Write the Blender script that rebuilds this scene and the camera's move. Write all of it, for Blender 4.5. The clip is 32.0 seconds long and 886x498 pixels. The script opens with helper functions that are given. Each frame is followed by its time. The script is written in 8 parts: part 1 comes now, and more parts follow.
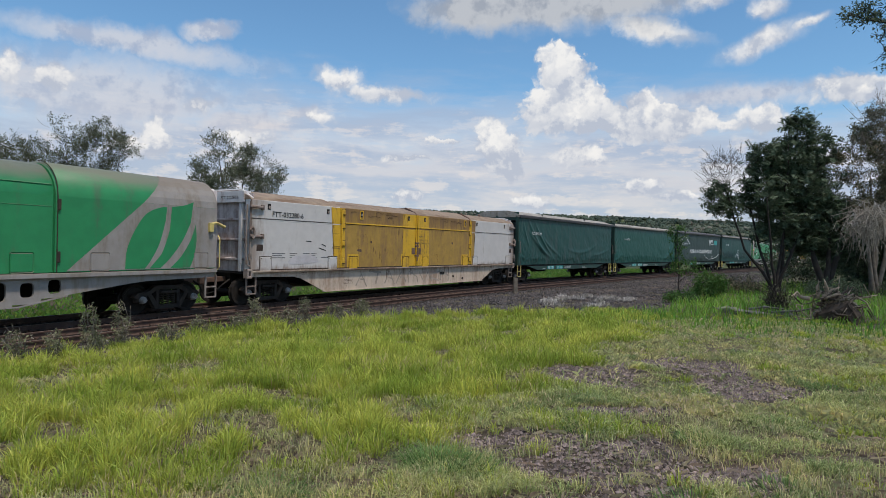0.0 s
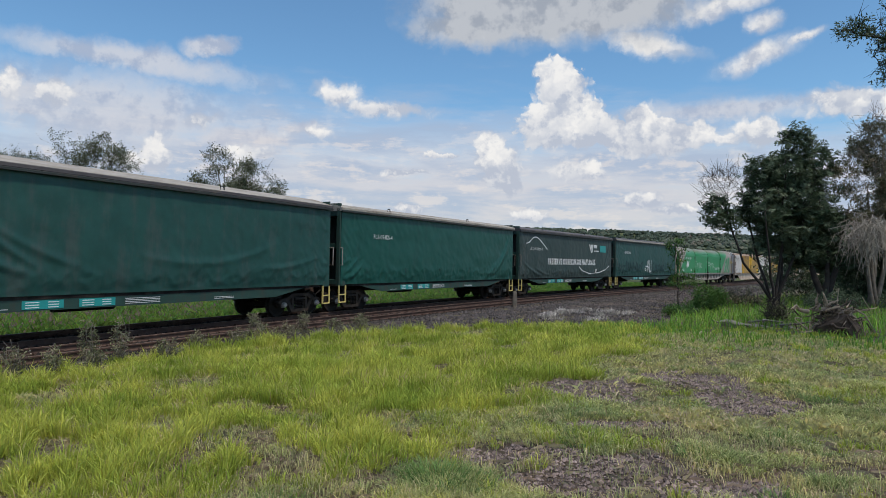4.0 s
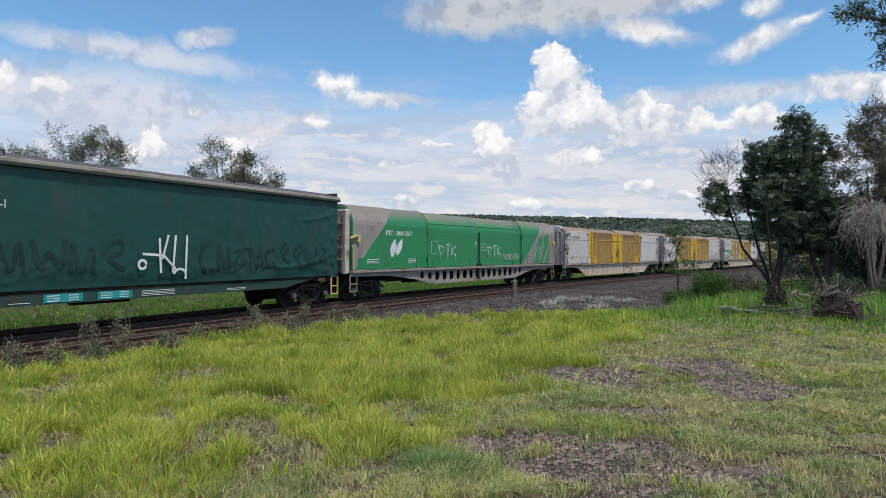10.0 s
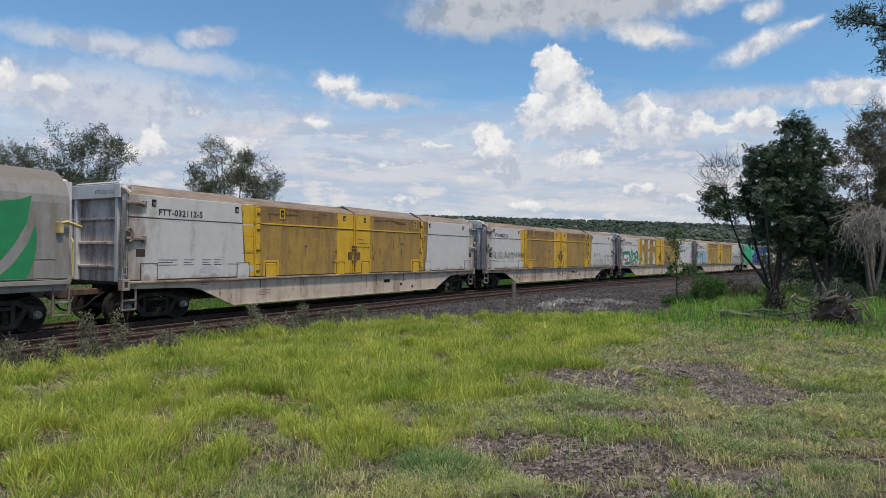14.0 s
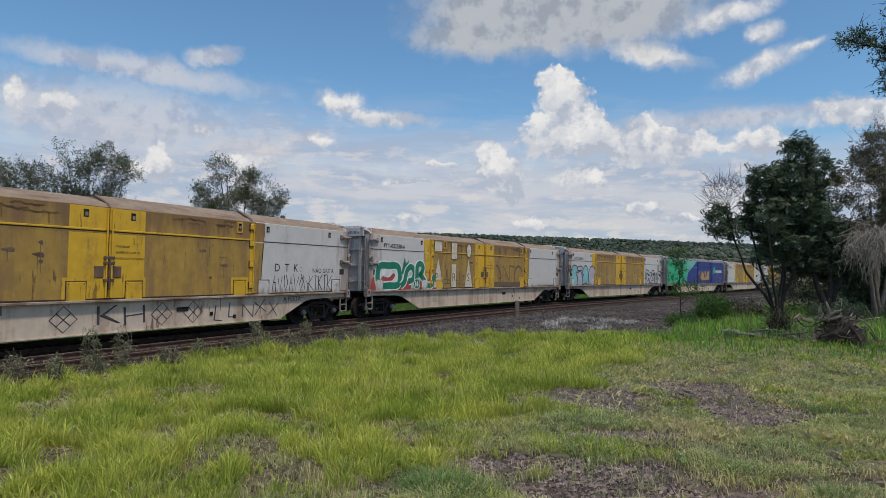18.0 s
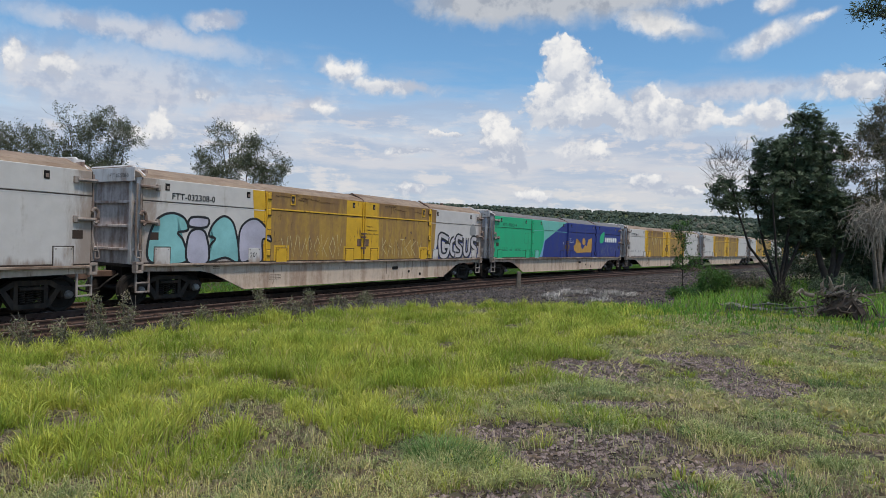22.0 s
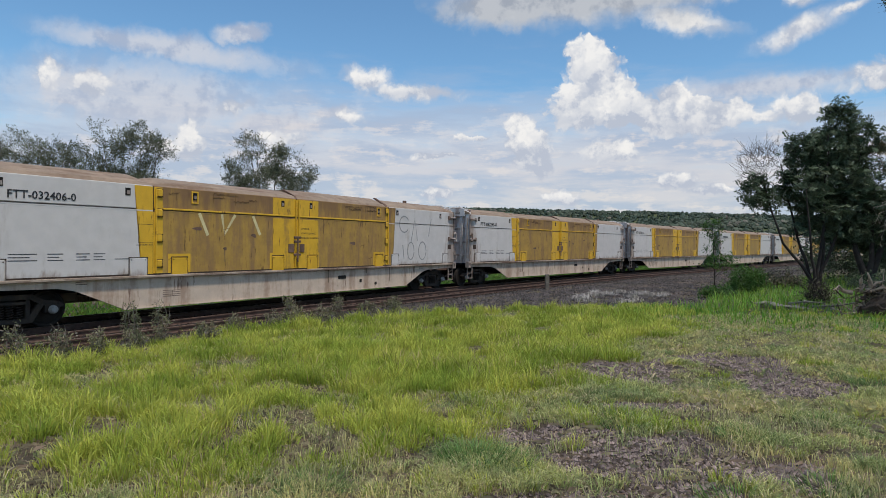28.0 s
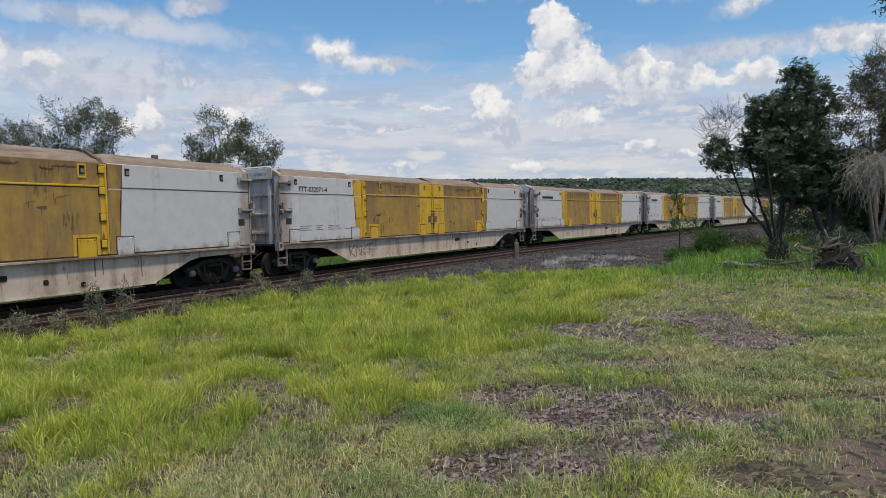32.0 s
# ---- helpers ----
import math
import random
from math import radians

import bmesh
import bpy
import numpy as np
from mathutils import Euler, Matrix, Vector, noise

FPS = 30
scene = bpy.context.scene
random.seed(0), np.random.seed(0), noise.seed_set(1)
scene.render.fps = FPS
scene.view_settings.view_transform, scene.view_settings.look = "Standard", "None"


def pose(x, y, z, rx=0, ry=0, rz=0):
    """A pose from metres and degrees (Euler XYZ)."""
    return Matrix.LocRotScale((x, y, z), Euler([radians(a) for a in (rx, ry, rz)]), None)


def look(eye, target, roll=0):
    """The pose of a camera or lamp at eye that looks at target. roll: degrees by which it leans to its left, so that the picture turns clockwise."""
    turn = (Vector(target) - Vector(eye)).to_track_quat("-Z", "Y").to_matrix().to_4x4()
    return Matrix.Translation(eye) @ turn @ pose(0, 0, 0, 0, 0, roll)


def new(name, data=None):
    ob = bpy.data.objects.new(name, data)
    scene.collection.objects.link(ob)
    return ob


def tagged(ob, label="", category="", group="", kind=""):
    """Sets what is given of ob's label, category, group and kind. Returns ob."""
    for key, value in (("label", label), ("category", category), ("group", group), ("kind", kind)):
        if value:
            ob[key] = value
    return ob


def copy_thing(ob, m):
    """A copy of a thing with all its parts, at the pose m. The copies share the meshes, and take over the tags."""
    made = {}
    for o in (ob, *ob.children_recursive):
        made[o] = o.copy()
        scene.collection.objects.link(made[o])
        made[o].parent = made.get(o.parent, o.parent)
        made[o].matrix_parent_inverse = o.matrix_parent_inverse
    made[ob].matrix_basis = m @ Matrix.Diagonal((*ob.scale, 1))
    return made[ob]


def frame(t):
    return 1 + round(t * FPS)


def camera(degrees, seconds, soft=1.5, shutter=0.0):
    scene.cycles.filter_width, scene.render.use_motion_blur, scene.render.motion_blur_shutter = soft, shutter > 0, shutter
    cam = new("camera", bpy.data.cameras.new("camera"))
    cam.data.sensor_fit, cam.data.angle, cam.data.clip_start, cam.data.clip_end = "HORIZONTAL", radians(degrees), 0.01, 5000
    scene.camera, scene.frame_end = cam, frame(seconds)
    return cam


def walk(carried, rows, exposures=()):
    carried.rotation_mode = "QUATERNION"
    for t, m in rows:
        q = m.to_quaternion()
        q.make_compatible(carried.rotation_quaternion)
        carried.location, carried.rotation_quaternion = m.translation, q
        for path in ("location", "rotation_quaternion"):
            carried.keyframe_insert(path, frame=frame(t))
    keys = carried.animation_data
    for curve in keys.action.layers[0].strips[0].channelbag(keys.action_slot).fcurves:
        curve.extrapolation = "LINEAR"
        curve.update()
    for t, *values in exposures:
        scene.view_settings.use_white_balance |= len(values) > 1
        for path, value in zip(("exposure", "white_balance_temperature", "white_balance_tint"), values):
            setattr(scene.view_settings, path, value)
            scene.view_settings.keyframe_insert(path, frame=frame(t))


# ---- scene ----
EYE = 2.19            # eye height over the rail head
SPEED = 8.24          # metres a second, towards the viewer's left
cam = camera(2 * math.degrees(math.atan(784 / 1120)), 32.0, soft=0.5)
PATH = [
    (0.0, -0.003, 0.016, 2.185, 89.820, -1.197, 0.230),
    (0.5, -0.002, 0.014, 2.189, 89.889, -1.207, 0.242),
    (1.0, -0.002, 0.006, 2.187, 89.951, -1.143, 0.200),
    (1.5, -0.003, 0.003, 2.188, 89.955, -1.131, 0.123),
    (2.0, -0.001, -0.003, 2.190, 90.119, -1.201, 0.156),
    (2.5, -0.006, 0.002, 2.192, 90.322, -1.061, 0.249),
    (3.0, -0.006, -0.002, 2.189, 90.521, -1.024, 0.233),
    (3.5, -0.004, -0.005, 2.188, 90.822, -1.043, 0.168),
    (5.5, 0.001, -0.012, 2.189, 91.431, -0.925, 0.068),
    (6.0, -0.002, -0.010, 2.191, 91.342, -0.928, -0.042),
    (6.5, -0.004, -0.003, 2.191, 91.278, -0.949, -0.118),
    (7.0, -0.003, -0.005, 2.191, 91.265, -0.852, -0.131),
    (7.5, 0.000, 0.001, 2.189, 91.085, -0.780, -0.059),
    (8.0, -0.001, 0.003, 2.183, 90.842, -0.750, -0.026),
    (8.5, -0.001, 0.001, 2.188, 90.614, -0.605, 0.035),
    (9.0, 0.000, 0.000, 2.190, 90.503, -0.527, 0.003),
    (9.5, 0.003, 0.006, 2.183, 90.383, -0.322, 0.101),
    (10.0, 0.002, 0.009, 2.184, 90.153, -0.319, 0.127),
    (10.5, -0.004, 0.019, 2.180, 89.965, -0.428, 0.137),
    (11.0, -0.001, 0.029, 2.176, 89.746, -0.353, 0.073),
    (11.5, 0.002, 0.022, 2.177, 89.737, -0.366, -0.001),
    (12.0, 0.002, 0.022, 2.179, 89.742, -0.567, -0.046),
    (12.5, -0.004, 0.021, 2.179, 89.814, -0.903, 0.015),
    (13.0, -0.005, 0.017, 2.176, 89.987, -0.856, 0.088),
    (13.5, -0.004, 0.015, 2.179, 90.126, -0.812, -0.006),
    (14.0, -0.006, 0.018, 2.176, 90.280, -0.826, 0.042),
    (14.5, -0.007, 0.015, 2.180, 90.385, -0.871, 0.079),
    (16.5, -0.012, -0.007, 2.184, 91.117, -0.863, 0.269),
    (17.0, -0.014, -0.013, 2.184, 91.334, -0.875, 0.372),
    (17.5, -0.013, -0.013, 2.185, 91.611, -0.871, 0.396),
    (18.0, -0.010, -0.016, 2.186, 91.889, -1.081, 0.329),
    (18.5, -0.011, -0.003, 2.188, 91.390, -0.498, 0.290),
    (19.0, -0.007, 0.025, 2.189, 90.241, 1.076, -0.075),
    (19.5, -0.038, 0.018, 2.180, 89.548, 0.980, 0.411),
    (20.0, -0.048, 0.023, 2.176, 88.649, -0.658, 1.251),
    (20.5, -0.053, 0.022, 2.175, 88.021, -1.734, 1.488),
    (21.0, -0.056, 0.022, 2.178, 88.297, -2.150, 1.212),
    (21.5, -0.055, 0.021, 2.175, 89.068, -2.440, 0.635),
    (22.0, -0.046, 0.018, 2.176, 89.199, -1.809, 0.486),
    (22.5, -0.046, 0.022, 2.177, 88.834, -1.304, 0.922),
    (23.0, -0.045, 0.032, 2.169, 89.132, -1.065, 1.080),
    (23.5, -0.045, 0.015, 2.171, 89.845, -1.022, 1.429),
    (24.0, -0.048, 0.006, 2.167, 90.115, -0.873, 1.753),
    (24.5, -0.046, 0.015, 2.162, 89.873, -0.770, 2.027),
    (25.0, -0.047, 0.018, 2.161, 89.643, -0.702, 2.095),
    (25.5, -0.040, 0.013, 2.162, 89.551, -0.733, 2.477),
    (27.5, -0.033, 0.018, 2.165, 89.505, -0.562, 2.793),
    (28.0, -0.041, 0.011, 2.164, 89.548, -0.567, 2.935),
    (28.5, -0.041, 0.006, 2.164, 89.708, -0.560, 2.944),
    (29.0, -0.029, -0.009, 2.155, 89.999, -0.365, 2.802),
    (29.5, -0.019, 0.010, 2.113, 87.996, -0.112, 0.956),
    (30.0, -0.011, 0.023, 2.082, 85.998, -0.146, 0.029),
    (30.5, 0.006, 0.017, 2.083, 85.179, 0.709, -0.150),
    (31.0, 0.011, 0.025, 2.085, 85.395, 1.087, -0.117),
    (31.5, 0.011, 0.018, 2.092, 86.829, 1.102, 0.104),
    (32.0, 0.012, 0.016, 2.091, 87.043, 1.200, 0.225),
]
walk(cam, [(t, pose(x, y, z, rx, ry, rz)) for t, x, y, z, rx, ry, rz in PATH],
     ((0.0, 0.0), (3.5, 0.0), (6.0, 0.06), (8.0, 0.16), (10.5, 0.17), (11.0, 0.15), (12.0, -0.06), (13.0, -0.03), (14.0, 0.0), (17.0, 0.0), (18.0, -0.12), (19.0, 0.0), (32.0, 0.0)))

# ---------------------------------------------------------------- the line of the track
PSI, BEND, EASE, AHEAD = 0.99580, -0.0036932, 3.7726e-05, 35.449


def heading(s):
    s = min(max(s, -32.0), 80.0)
    return PSI + BEND * s + EASE * s * s


STEP = 0.5
LINE_S = np.arange(-420.0, 720.0 + STEP, STEP)
_h = np.array([heading(s + STEP / 2) for s in LINE_S])
LINE_X = np.concatenate([[0], np.cumsum(np.cos(_h) * STEP)[:-1]])
LINE_Y = np.concatenate([[0], np.cumsum(np.sin(_h) * STEP)[:-1]])
_i0 = int(round(420.0 / STEP))
LINE_X -= LINE_X[_i0]
LINE_Y += AHEAD - LINE_Y[_i0]


def on_line(s, lat=0.0):
    """The place on the track at s metres along it, lat metres to the viewer's side."""
    h = heading(s)
    return (float(np.interp(s, LINE_S, LINE_X)) + lat * math.sin(h),
            float(np.interp(s, LINE_S, LINE_Y)) - lat * math.cos(h))


def wagon_pose(s, half):
    ax, ay = on_line(s - half)
    bx, by = on_line(s + half)
    return pose((ax + bx) / 2, (ay + by) / 2, 0, 0, 0, math.degrees(math.atan2(by - ay, bx - ax)))


# ---------------------------------------------------------------- node helpers
def nodes_of(m):
    m.use_nodes = True
    t = m.node_tree
    t.nodes.clear()
    return t


def nd(t, kind, **sets):
    n = t.nodes.new("ShaderNode" + kind)
    for k, v in sets.items():
        if k in n.inputs:
            n.inputs[k].default_value = v
    return n


def op(t, what, a, b=None, c=None, clamp=False):
    n = t.nodes.new("ShaderNodeMath")
    n.operation, n.use_clamp = what, clamp
    for i, v in enumerate((a, b, c)):
        if v is None:
            continue
        if isinstance(v, (int, float)):
            n.inputs[i].default_value = v
        else:
            t.links.new(v, n.inputs[i])
    return n.outputs[0]


def ramp(t, v, a, b, to0=0.0, to1=1.0):
    n = t.nodes.new("ShaderNodeMapRange")
    n.interpolation_type = "SMOOTHSTEP"
    t.links.new(v, n.inputs[0])
    for i, x in enumerate((a, b, to0, to1)):
        n.inputs[i + 1].default_value = x
    return n.outputs[0]


def blend(t, f, a, b, how="MIX"):
    n = t.nodes.new("ShaderNodeMix")
    n.data_type, n.blend_type = "RGBA", how
    for sock, v in ((n.inputs[0], f), (n.inputs[6], a), (n.inputs[7], b)):
        if isinstance(v, (int, float)):
            sock.default_value = v
        elif isinstance(v, tuple):
            sock.default_value = (*v[:3], 1)
        else:
            t.links.new(v, sock)
    return n.outputs[2]


def noise_of(t, vec, scale, detail=4.0, rough=0.55, stretch=None):
    if stretch:
        mp = t.nodes.new("ShaderNodeMapping")
        mp.inputs[3].default_value = stretch
        t.links.new(vec, mp.inputs[0])
        vec = mp.outputs[0]
    n = nd(t, "TexNoise", Scale=scale, Detail=detail, Roughness=rough)
    t.links.new(vec, n.inputs["Vector"])
    return n.outputs[0]


# ---------------------------------------------------------------- daylight: broken cloud, soft high sun
SUN_EL, SUN_AZ = 66.0, 140.0      # degrees; azimuth from +y towards +x
world = bpy.data.worlds.new("sky")
scene.world = world
wt = nodes_of(world)
sky = wt.nodes.new("ShaderNodeTexSky")
sky.sky_type, sky.sun_disc = "NISHITA", False
sky.sun_elevation, sky.sun_rotation = radians(SUN_EL), radians(SUN_AZ)
sky.air_density, sky.dust_density, sky.ozone_density = 1.0, 0.3, 2.4
tc = wt.nodes.new("ShaderNodeTexCoord")
way = tc.outputs["Generated"]
sep = wt.nodes.new("ShaderNodeSeparateXYZ")
wt.links.new(way, sep.inputs[0])
ahead = op(wt, "MAXIMUM", sep.outputs[1], 0.12)
su, sv = op(wt, "DIVIDE", sep.outputs[0], ahead), op(wt, "DIVIDE", sep.outputs[2], ahead)
puff = noise_of(wt, way, 9.0, 9.0, 0.6)
puff_fine = noise_of(wt, way, 26.0, 8.0, 0.6)
lift = wt.nodes.new("ShaderNodeVectorMath")
lift.inputs[1].default_value = (-0.012, 0, 0.02)
wt.links.new(way, lift.inputs[0])
puff_up = noise_of(wt, lift.outputs[0], 9.0, 9.0, 0.6)
fine_up = noise_of(wt, lift.outputs[0], 26.0, 8.0, 0.6)
wisp = noise_of(wt, way, 5.0, 7.0, 0.6, (1.0, 1.0, 5.5))
uu = op(wt, "ADD", su, op(wt, "MULTIPLY_ADD", puff, 0.12, -0.06))
uu = op(wt, "ADD", uu, op(wt, "MULTIPLY_ADD", puff_fine, 0.03, -0.015))
vv = op(wt, "ADD", sv, op(wt, "MULTIPLY_ADD", puff_fine, 0.04, -0.02))
comb = wt.nodes.new("ShaderNodeCombineXYZ")
wt.links.new(uu, comb.inputs[0])
wt.links.new(vv, comb.inputs[1])


def lumps(scale):
    """Rounded heads, as a heap of cloud has them: 1 on a head, 0 between them."""
    n = wt.nodes.new("ShaderNodeTexVoronoi")
    n.voronoi_dimensions, n.feature = "2D", "SMOOTH_F1"
    n.inputs["Scale"].default_value, n.inputs["Smoothness"].default_value = scale, 0.25
    wt.links.new(comb.outputs[0], n.inputs["Vector"])
    return op(wt, "SUBTRACT", 1.0, n.outputs["Distance"])


billow = op(wt, "MULTIPLY_ADD", lumps(17.0), 0.5, op(wt, "MULTIPLY_ADD", lumps(42.0), 0.32, op(wt, "MULTIPLY", lumps(105.0), 0.18)))


def cloud(u, v, a, b, turn=0.0, core=0.55, edge=1.05, round_=0.9):
    """A cloud's cover, 0 to 1, round the direction (u, v), with half-widths a and b."""
    mp = wt.nodes.new("ShaderNodeMapping")
    mp.vector_type = "TEXTURE"
    mp.inputs[1].default_value, mp.inputs[2].default_value, mp.inputs[3].default_value = (u, v, 0), (0, 0, radians(turn)), (a, b, 1)
    wt.links.new(comb.outputs[0], mp.inputs[0])
    ln = wt.nodes.new("ShaderNodeVectorMath")
    ln.operation = "LENGTH"
    wt.links.new(mp.outputs[0], ln.inputs[0])
    far = op(wt, "SUBTRACT", ln.outputs[1], op(wt, "MULTIPLY_ADD", billow, round_, -0.57 * round_))
    return ramp(wt, far, edge, core), mp.outputs[0]


def heaped(*shape):
    """A cloud's cover, and how bright its heap is: grey below, bright above."""
    cover, at = cloud(*shape)
    sp = wt.nodes.new("ShaderNodeSeparateXYZ")
    wt.links.new(at, sp.inputs[0])
    return cover, op(wt, "MULTIPLY", cover, ramp(wt, sp.outputs[1], -0.75, 0.45))


def union(many):
    out = many[0]
    for m in many[1:]:
        out = op(wt, "MAXIMUM", out, m)
    return out


_heaps = [heaped(*c) for c in (
    (0.181, 0.272, 0.046, 0.058, 0, 0.75, 1.0), (0.19, 0.222, 0.085, 0.045, 0, 0.75, 1.0), (0.255, 0.212, 0.07, 0.034, 0, 0.75, 1.0), (0.326, 0.205, 0.115, 0.036, 0, 0.75, 1.0),
    (0.308, 0.231, 0.054, 0.024), (0.098, 0.150, 0.05, 0.055, 0, 0.7, 1.0), (0.085, 0.19, 0.035, 0.022), (0.211, 0.150, 0.036, 0.022),
    (0.488, 0.334, 0.092, 0.025, 22, 0.3, 1.1, 0.2), (0.56, 0.365, 0.05, 0.010, 24, 0.1, 1.1, 0.2), (0.498, 0.39, 0.035, 0.024, 20, 0.3, 1.1, 0.4), (0.487, 0.212, 0.055, 0.03), (0.65, 0.262, 0.1, 0.03),
    (0.44, 0.415, 0.10, 0.022, 20, 0.3, 1.1, 0.4), (-0.105, 0.240, 0.10, 0.016, -5, 0.3, 1.1, 0.5), (-0.175, 0.262, 0.065, 0.022, -8, 0.3, 1.1, 0.5),
    (-0.62, 0.262, 0.045, 0.028), (-0.70, 0.268, 0.03, 0.026), (-0.335, 0.165, 0.05, 0.016), (-0.462, 0.162, 0.022, 0.035), (-0.50, 0.15, 0.05, 0.02), (-0.39, 0.215, 0.04, 0.012, 0, 0.3, 1.1), (0.30, 0.10, 0.05, 0.016), (0.36, 0.085, 0.06, 0.010), (0.13, 0.075, 0.04, 0.014), (-0.07, 0.078, 0.03, 0.012), (-0.06, 0.14, 0.045, 0.006), (0.0, 0.17, 0.04, 0.006), (-0.22, 0.20, 0.06, 0.014, 0, 0.2, 1.1))]
heaps, heap_light = union([h[0] for h in _heaps]), union([h[1] for h in _heaps])
broad, broad_at = zip(*[cloud(*c) for c in ((0.175, 0.425, 0.275, 0.092, 4, 0.6, 1.05, 0.22), (0.05, 0.372, 0.13, 0.040, 0, 0.45, 1.1, 0.3), (0.31, 0.352, 0.10, 0.028, -10, 0.3, 1.1, 0.35))])
dark_top = union(list(broad))
veil = union([cloud(*c, round_=0.25)[0] for c in (
    (-0.50, 0.312, 0.28, 0.030, -10, 0.2, 1.1), (-0.385, 0.335, 0.055, 0.022, 0, 0.4), (-0.55, 0.235, 0.30, 0.075, -7, 0.3, 1.2),
    (-0.66, 0.247, 0.09, 0.045, 0, 0.5), (-0.239, 0.207, 0.055, 0.012, 0, 0.3, 1.2), (0.45, 0.25, 0.22, 0.02, 6, 0.2, 1.2), (-0.33, 0.19, 0.12, 0.03, 0, 0.2, 1.2))])
low = ramp(wt, op(wt, "ADD", sv, op(wt, "MULTIPLY_ADD", wisp, 0.26, -0.13)), 0.30, 0.13)
front = ramp(wt, sep.outputs[1], 0.1, 0.35)
behind = ramp(wt, op(wt, "ADD", puff, op(wt, "MULTIPLY", wisp, 0.5)), 0.70, 0.86)
shade = op(wt, "SUBTRACT", op(wt, "ADD", puff, op(wt, "MULTIPLY", puff_fine, 0.6)), op(wt, "ADD", puff_up, op(wt, "MULTIPLY", fine_up, 0.6)))
lit = ramp(wt, shade, -0.12, 0.05)
bg_sky = nd(wt, "Background", Strength=0.135)
wt.links.new(blend(wt, 1.0, sky.outputs[0], (0.75, 0.99, 1.06), "MULTIPLY"), bg_sky.inputs[0])
heap_lit = op(wt, "MULTIPLY_ADD", heap_light, 0.62, op(wt, "MULTIPLY_ADD", lit, 0.62, op(wt, "MULTIPLY_ADD", billow, 1.2, -1.08)), clamp=True)
white = blend(wt, heap_lit, (0.49, 0.535, 0.63), (0.90, 0.885, 0.865))
bg_heap, bg_veil, bg_low, bg_dark = (nd(wt, "Background", Strength=1.0) for _ in range(4))
wt.links.new(white, bg_heap.inputs[0])
wt.links.new(blend(wt, lit, (0.43, 0.48, 0.60), (0.63, 0.65, 0.71)), bg_veil.inputs[0])
streaks = noise_of(wt, way, 13.0, 8.0, 0.62, (1.0, 1.0, 4.5))
puffs_low = ramp(wt, op(wt, "MULTIPLY_ADD", puff_fine, 0.35, op(wt, "MULTIPLY", streaks, 0.65)), 0.50, 0.60)
hazy = blend(wt, ramp(wt, wisp, 0.40, 0.62), (0.455, 0.51, 0.63), (0.67, 0.64, 0.665))
wt.links.new(blend(wt, op(wt, "MULTIPLY", puffs_low, 0.7), hazy, (0.80, 0.725, 0.69)), bg_low.inputs[0])
bsep = wt.nodes.new("ShaderNodeSeparateXYZ")
wt.links.new(broad_at[0], bsep.inputs[0])
under = ramp(wt, op(wt, "ADD", bsep.outputs[1], op(wt, "MULTIPLY", op(wt, "SUBTRACT", puff, 0.5), 2.2)), -1.15, -0.6)
wt.links.new(blend(wt, under, blend(wt, lit, (0.55, 0.58, 0.64), (0.82, 0.81, 0.80)), blend(wt, lit, (0.35, 0.39, 0.46), (0.50, 0.53, 0.58))), bg_dark.inputs[0])


def over(shader, cover, top):
    n = wt.nodes.new("ShaderNodeMixShader")
    wt.links.new(cover, n.inputs[0])
    wt.links.new(shader, n.inputs[1])
    wt.links.new(top, n.inputs[2])
    return n.outputs[0]


s = over(bg_sky.outputs[0], op(wt, "MULTIPLY", veil, op(wt, "MULTIPLY", front, 0.85)), bg_veil.outputs[0])
s = over(s, op(wt, "MULTIPLY", low, 0.88), bg_low.outputs[0])
s = over(s, op(wt, "MULTIPLY", heaps, op(wt, "MULTIPLY", front, 0.96)), bg_heap.outputs[0])
s = over(s, op(wt, "MULTIPLY", dark_top, front), bg_dark.outputs[0])
s = over(s, op(wt, "MULTIPLY", behind, op(wt, "SUBTRACT", 1.0, front)), bg_heap.outputs[0])
wo = wt.nodes.new("ShaderNodeOutputWorld")
wt.links.new(s, wo.inputs[0])

sun = new("sun", bpy.data.lights.new("sun", "SUN"))
sun.data.energy, sun.data.angle, sun.data.color = 3.0, radians(6), (1.0, 0.925, 0.82)
_a, _e = radians(SUN_AZ), radians(SUN_EL)
sun.matrix_world = look((30 * math.sin(_a) * math.cos(_e), 30 * math.cos(_a) * math.cos(_e), 30 * math.sin(_e)), (0, 0, 0))

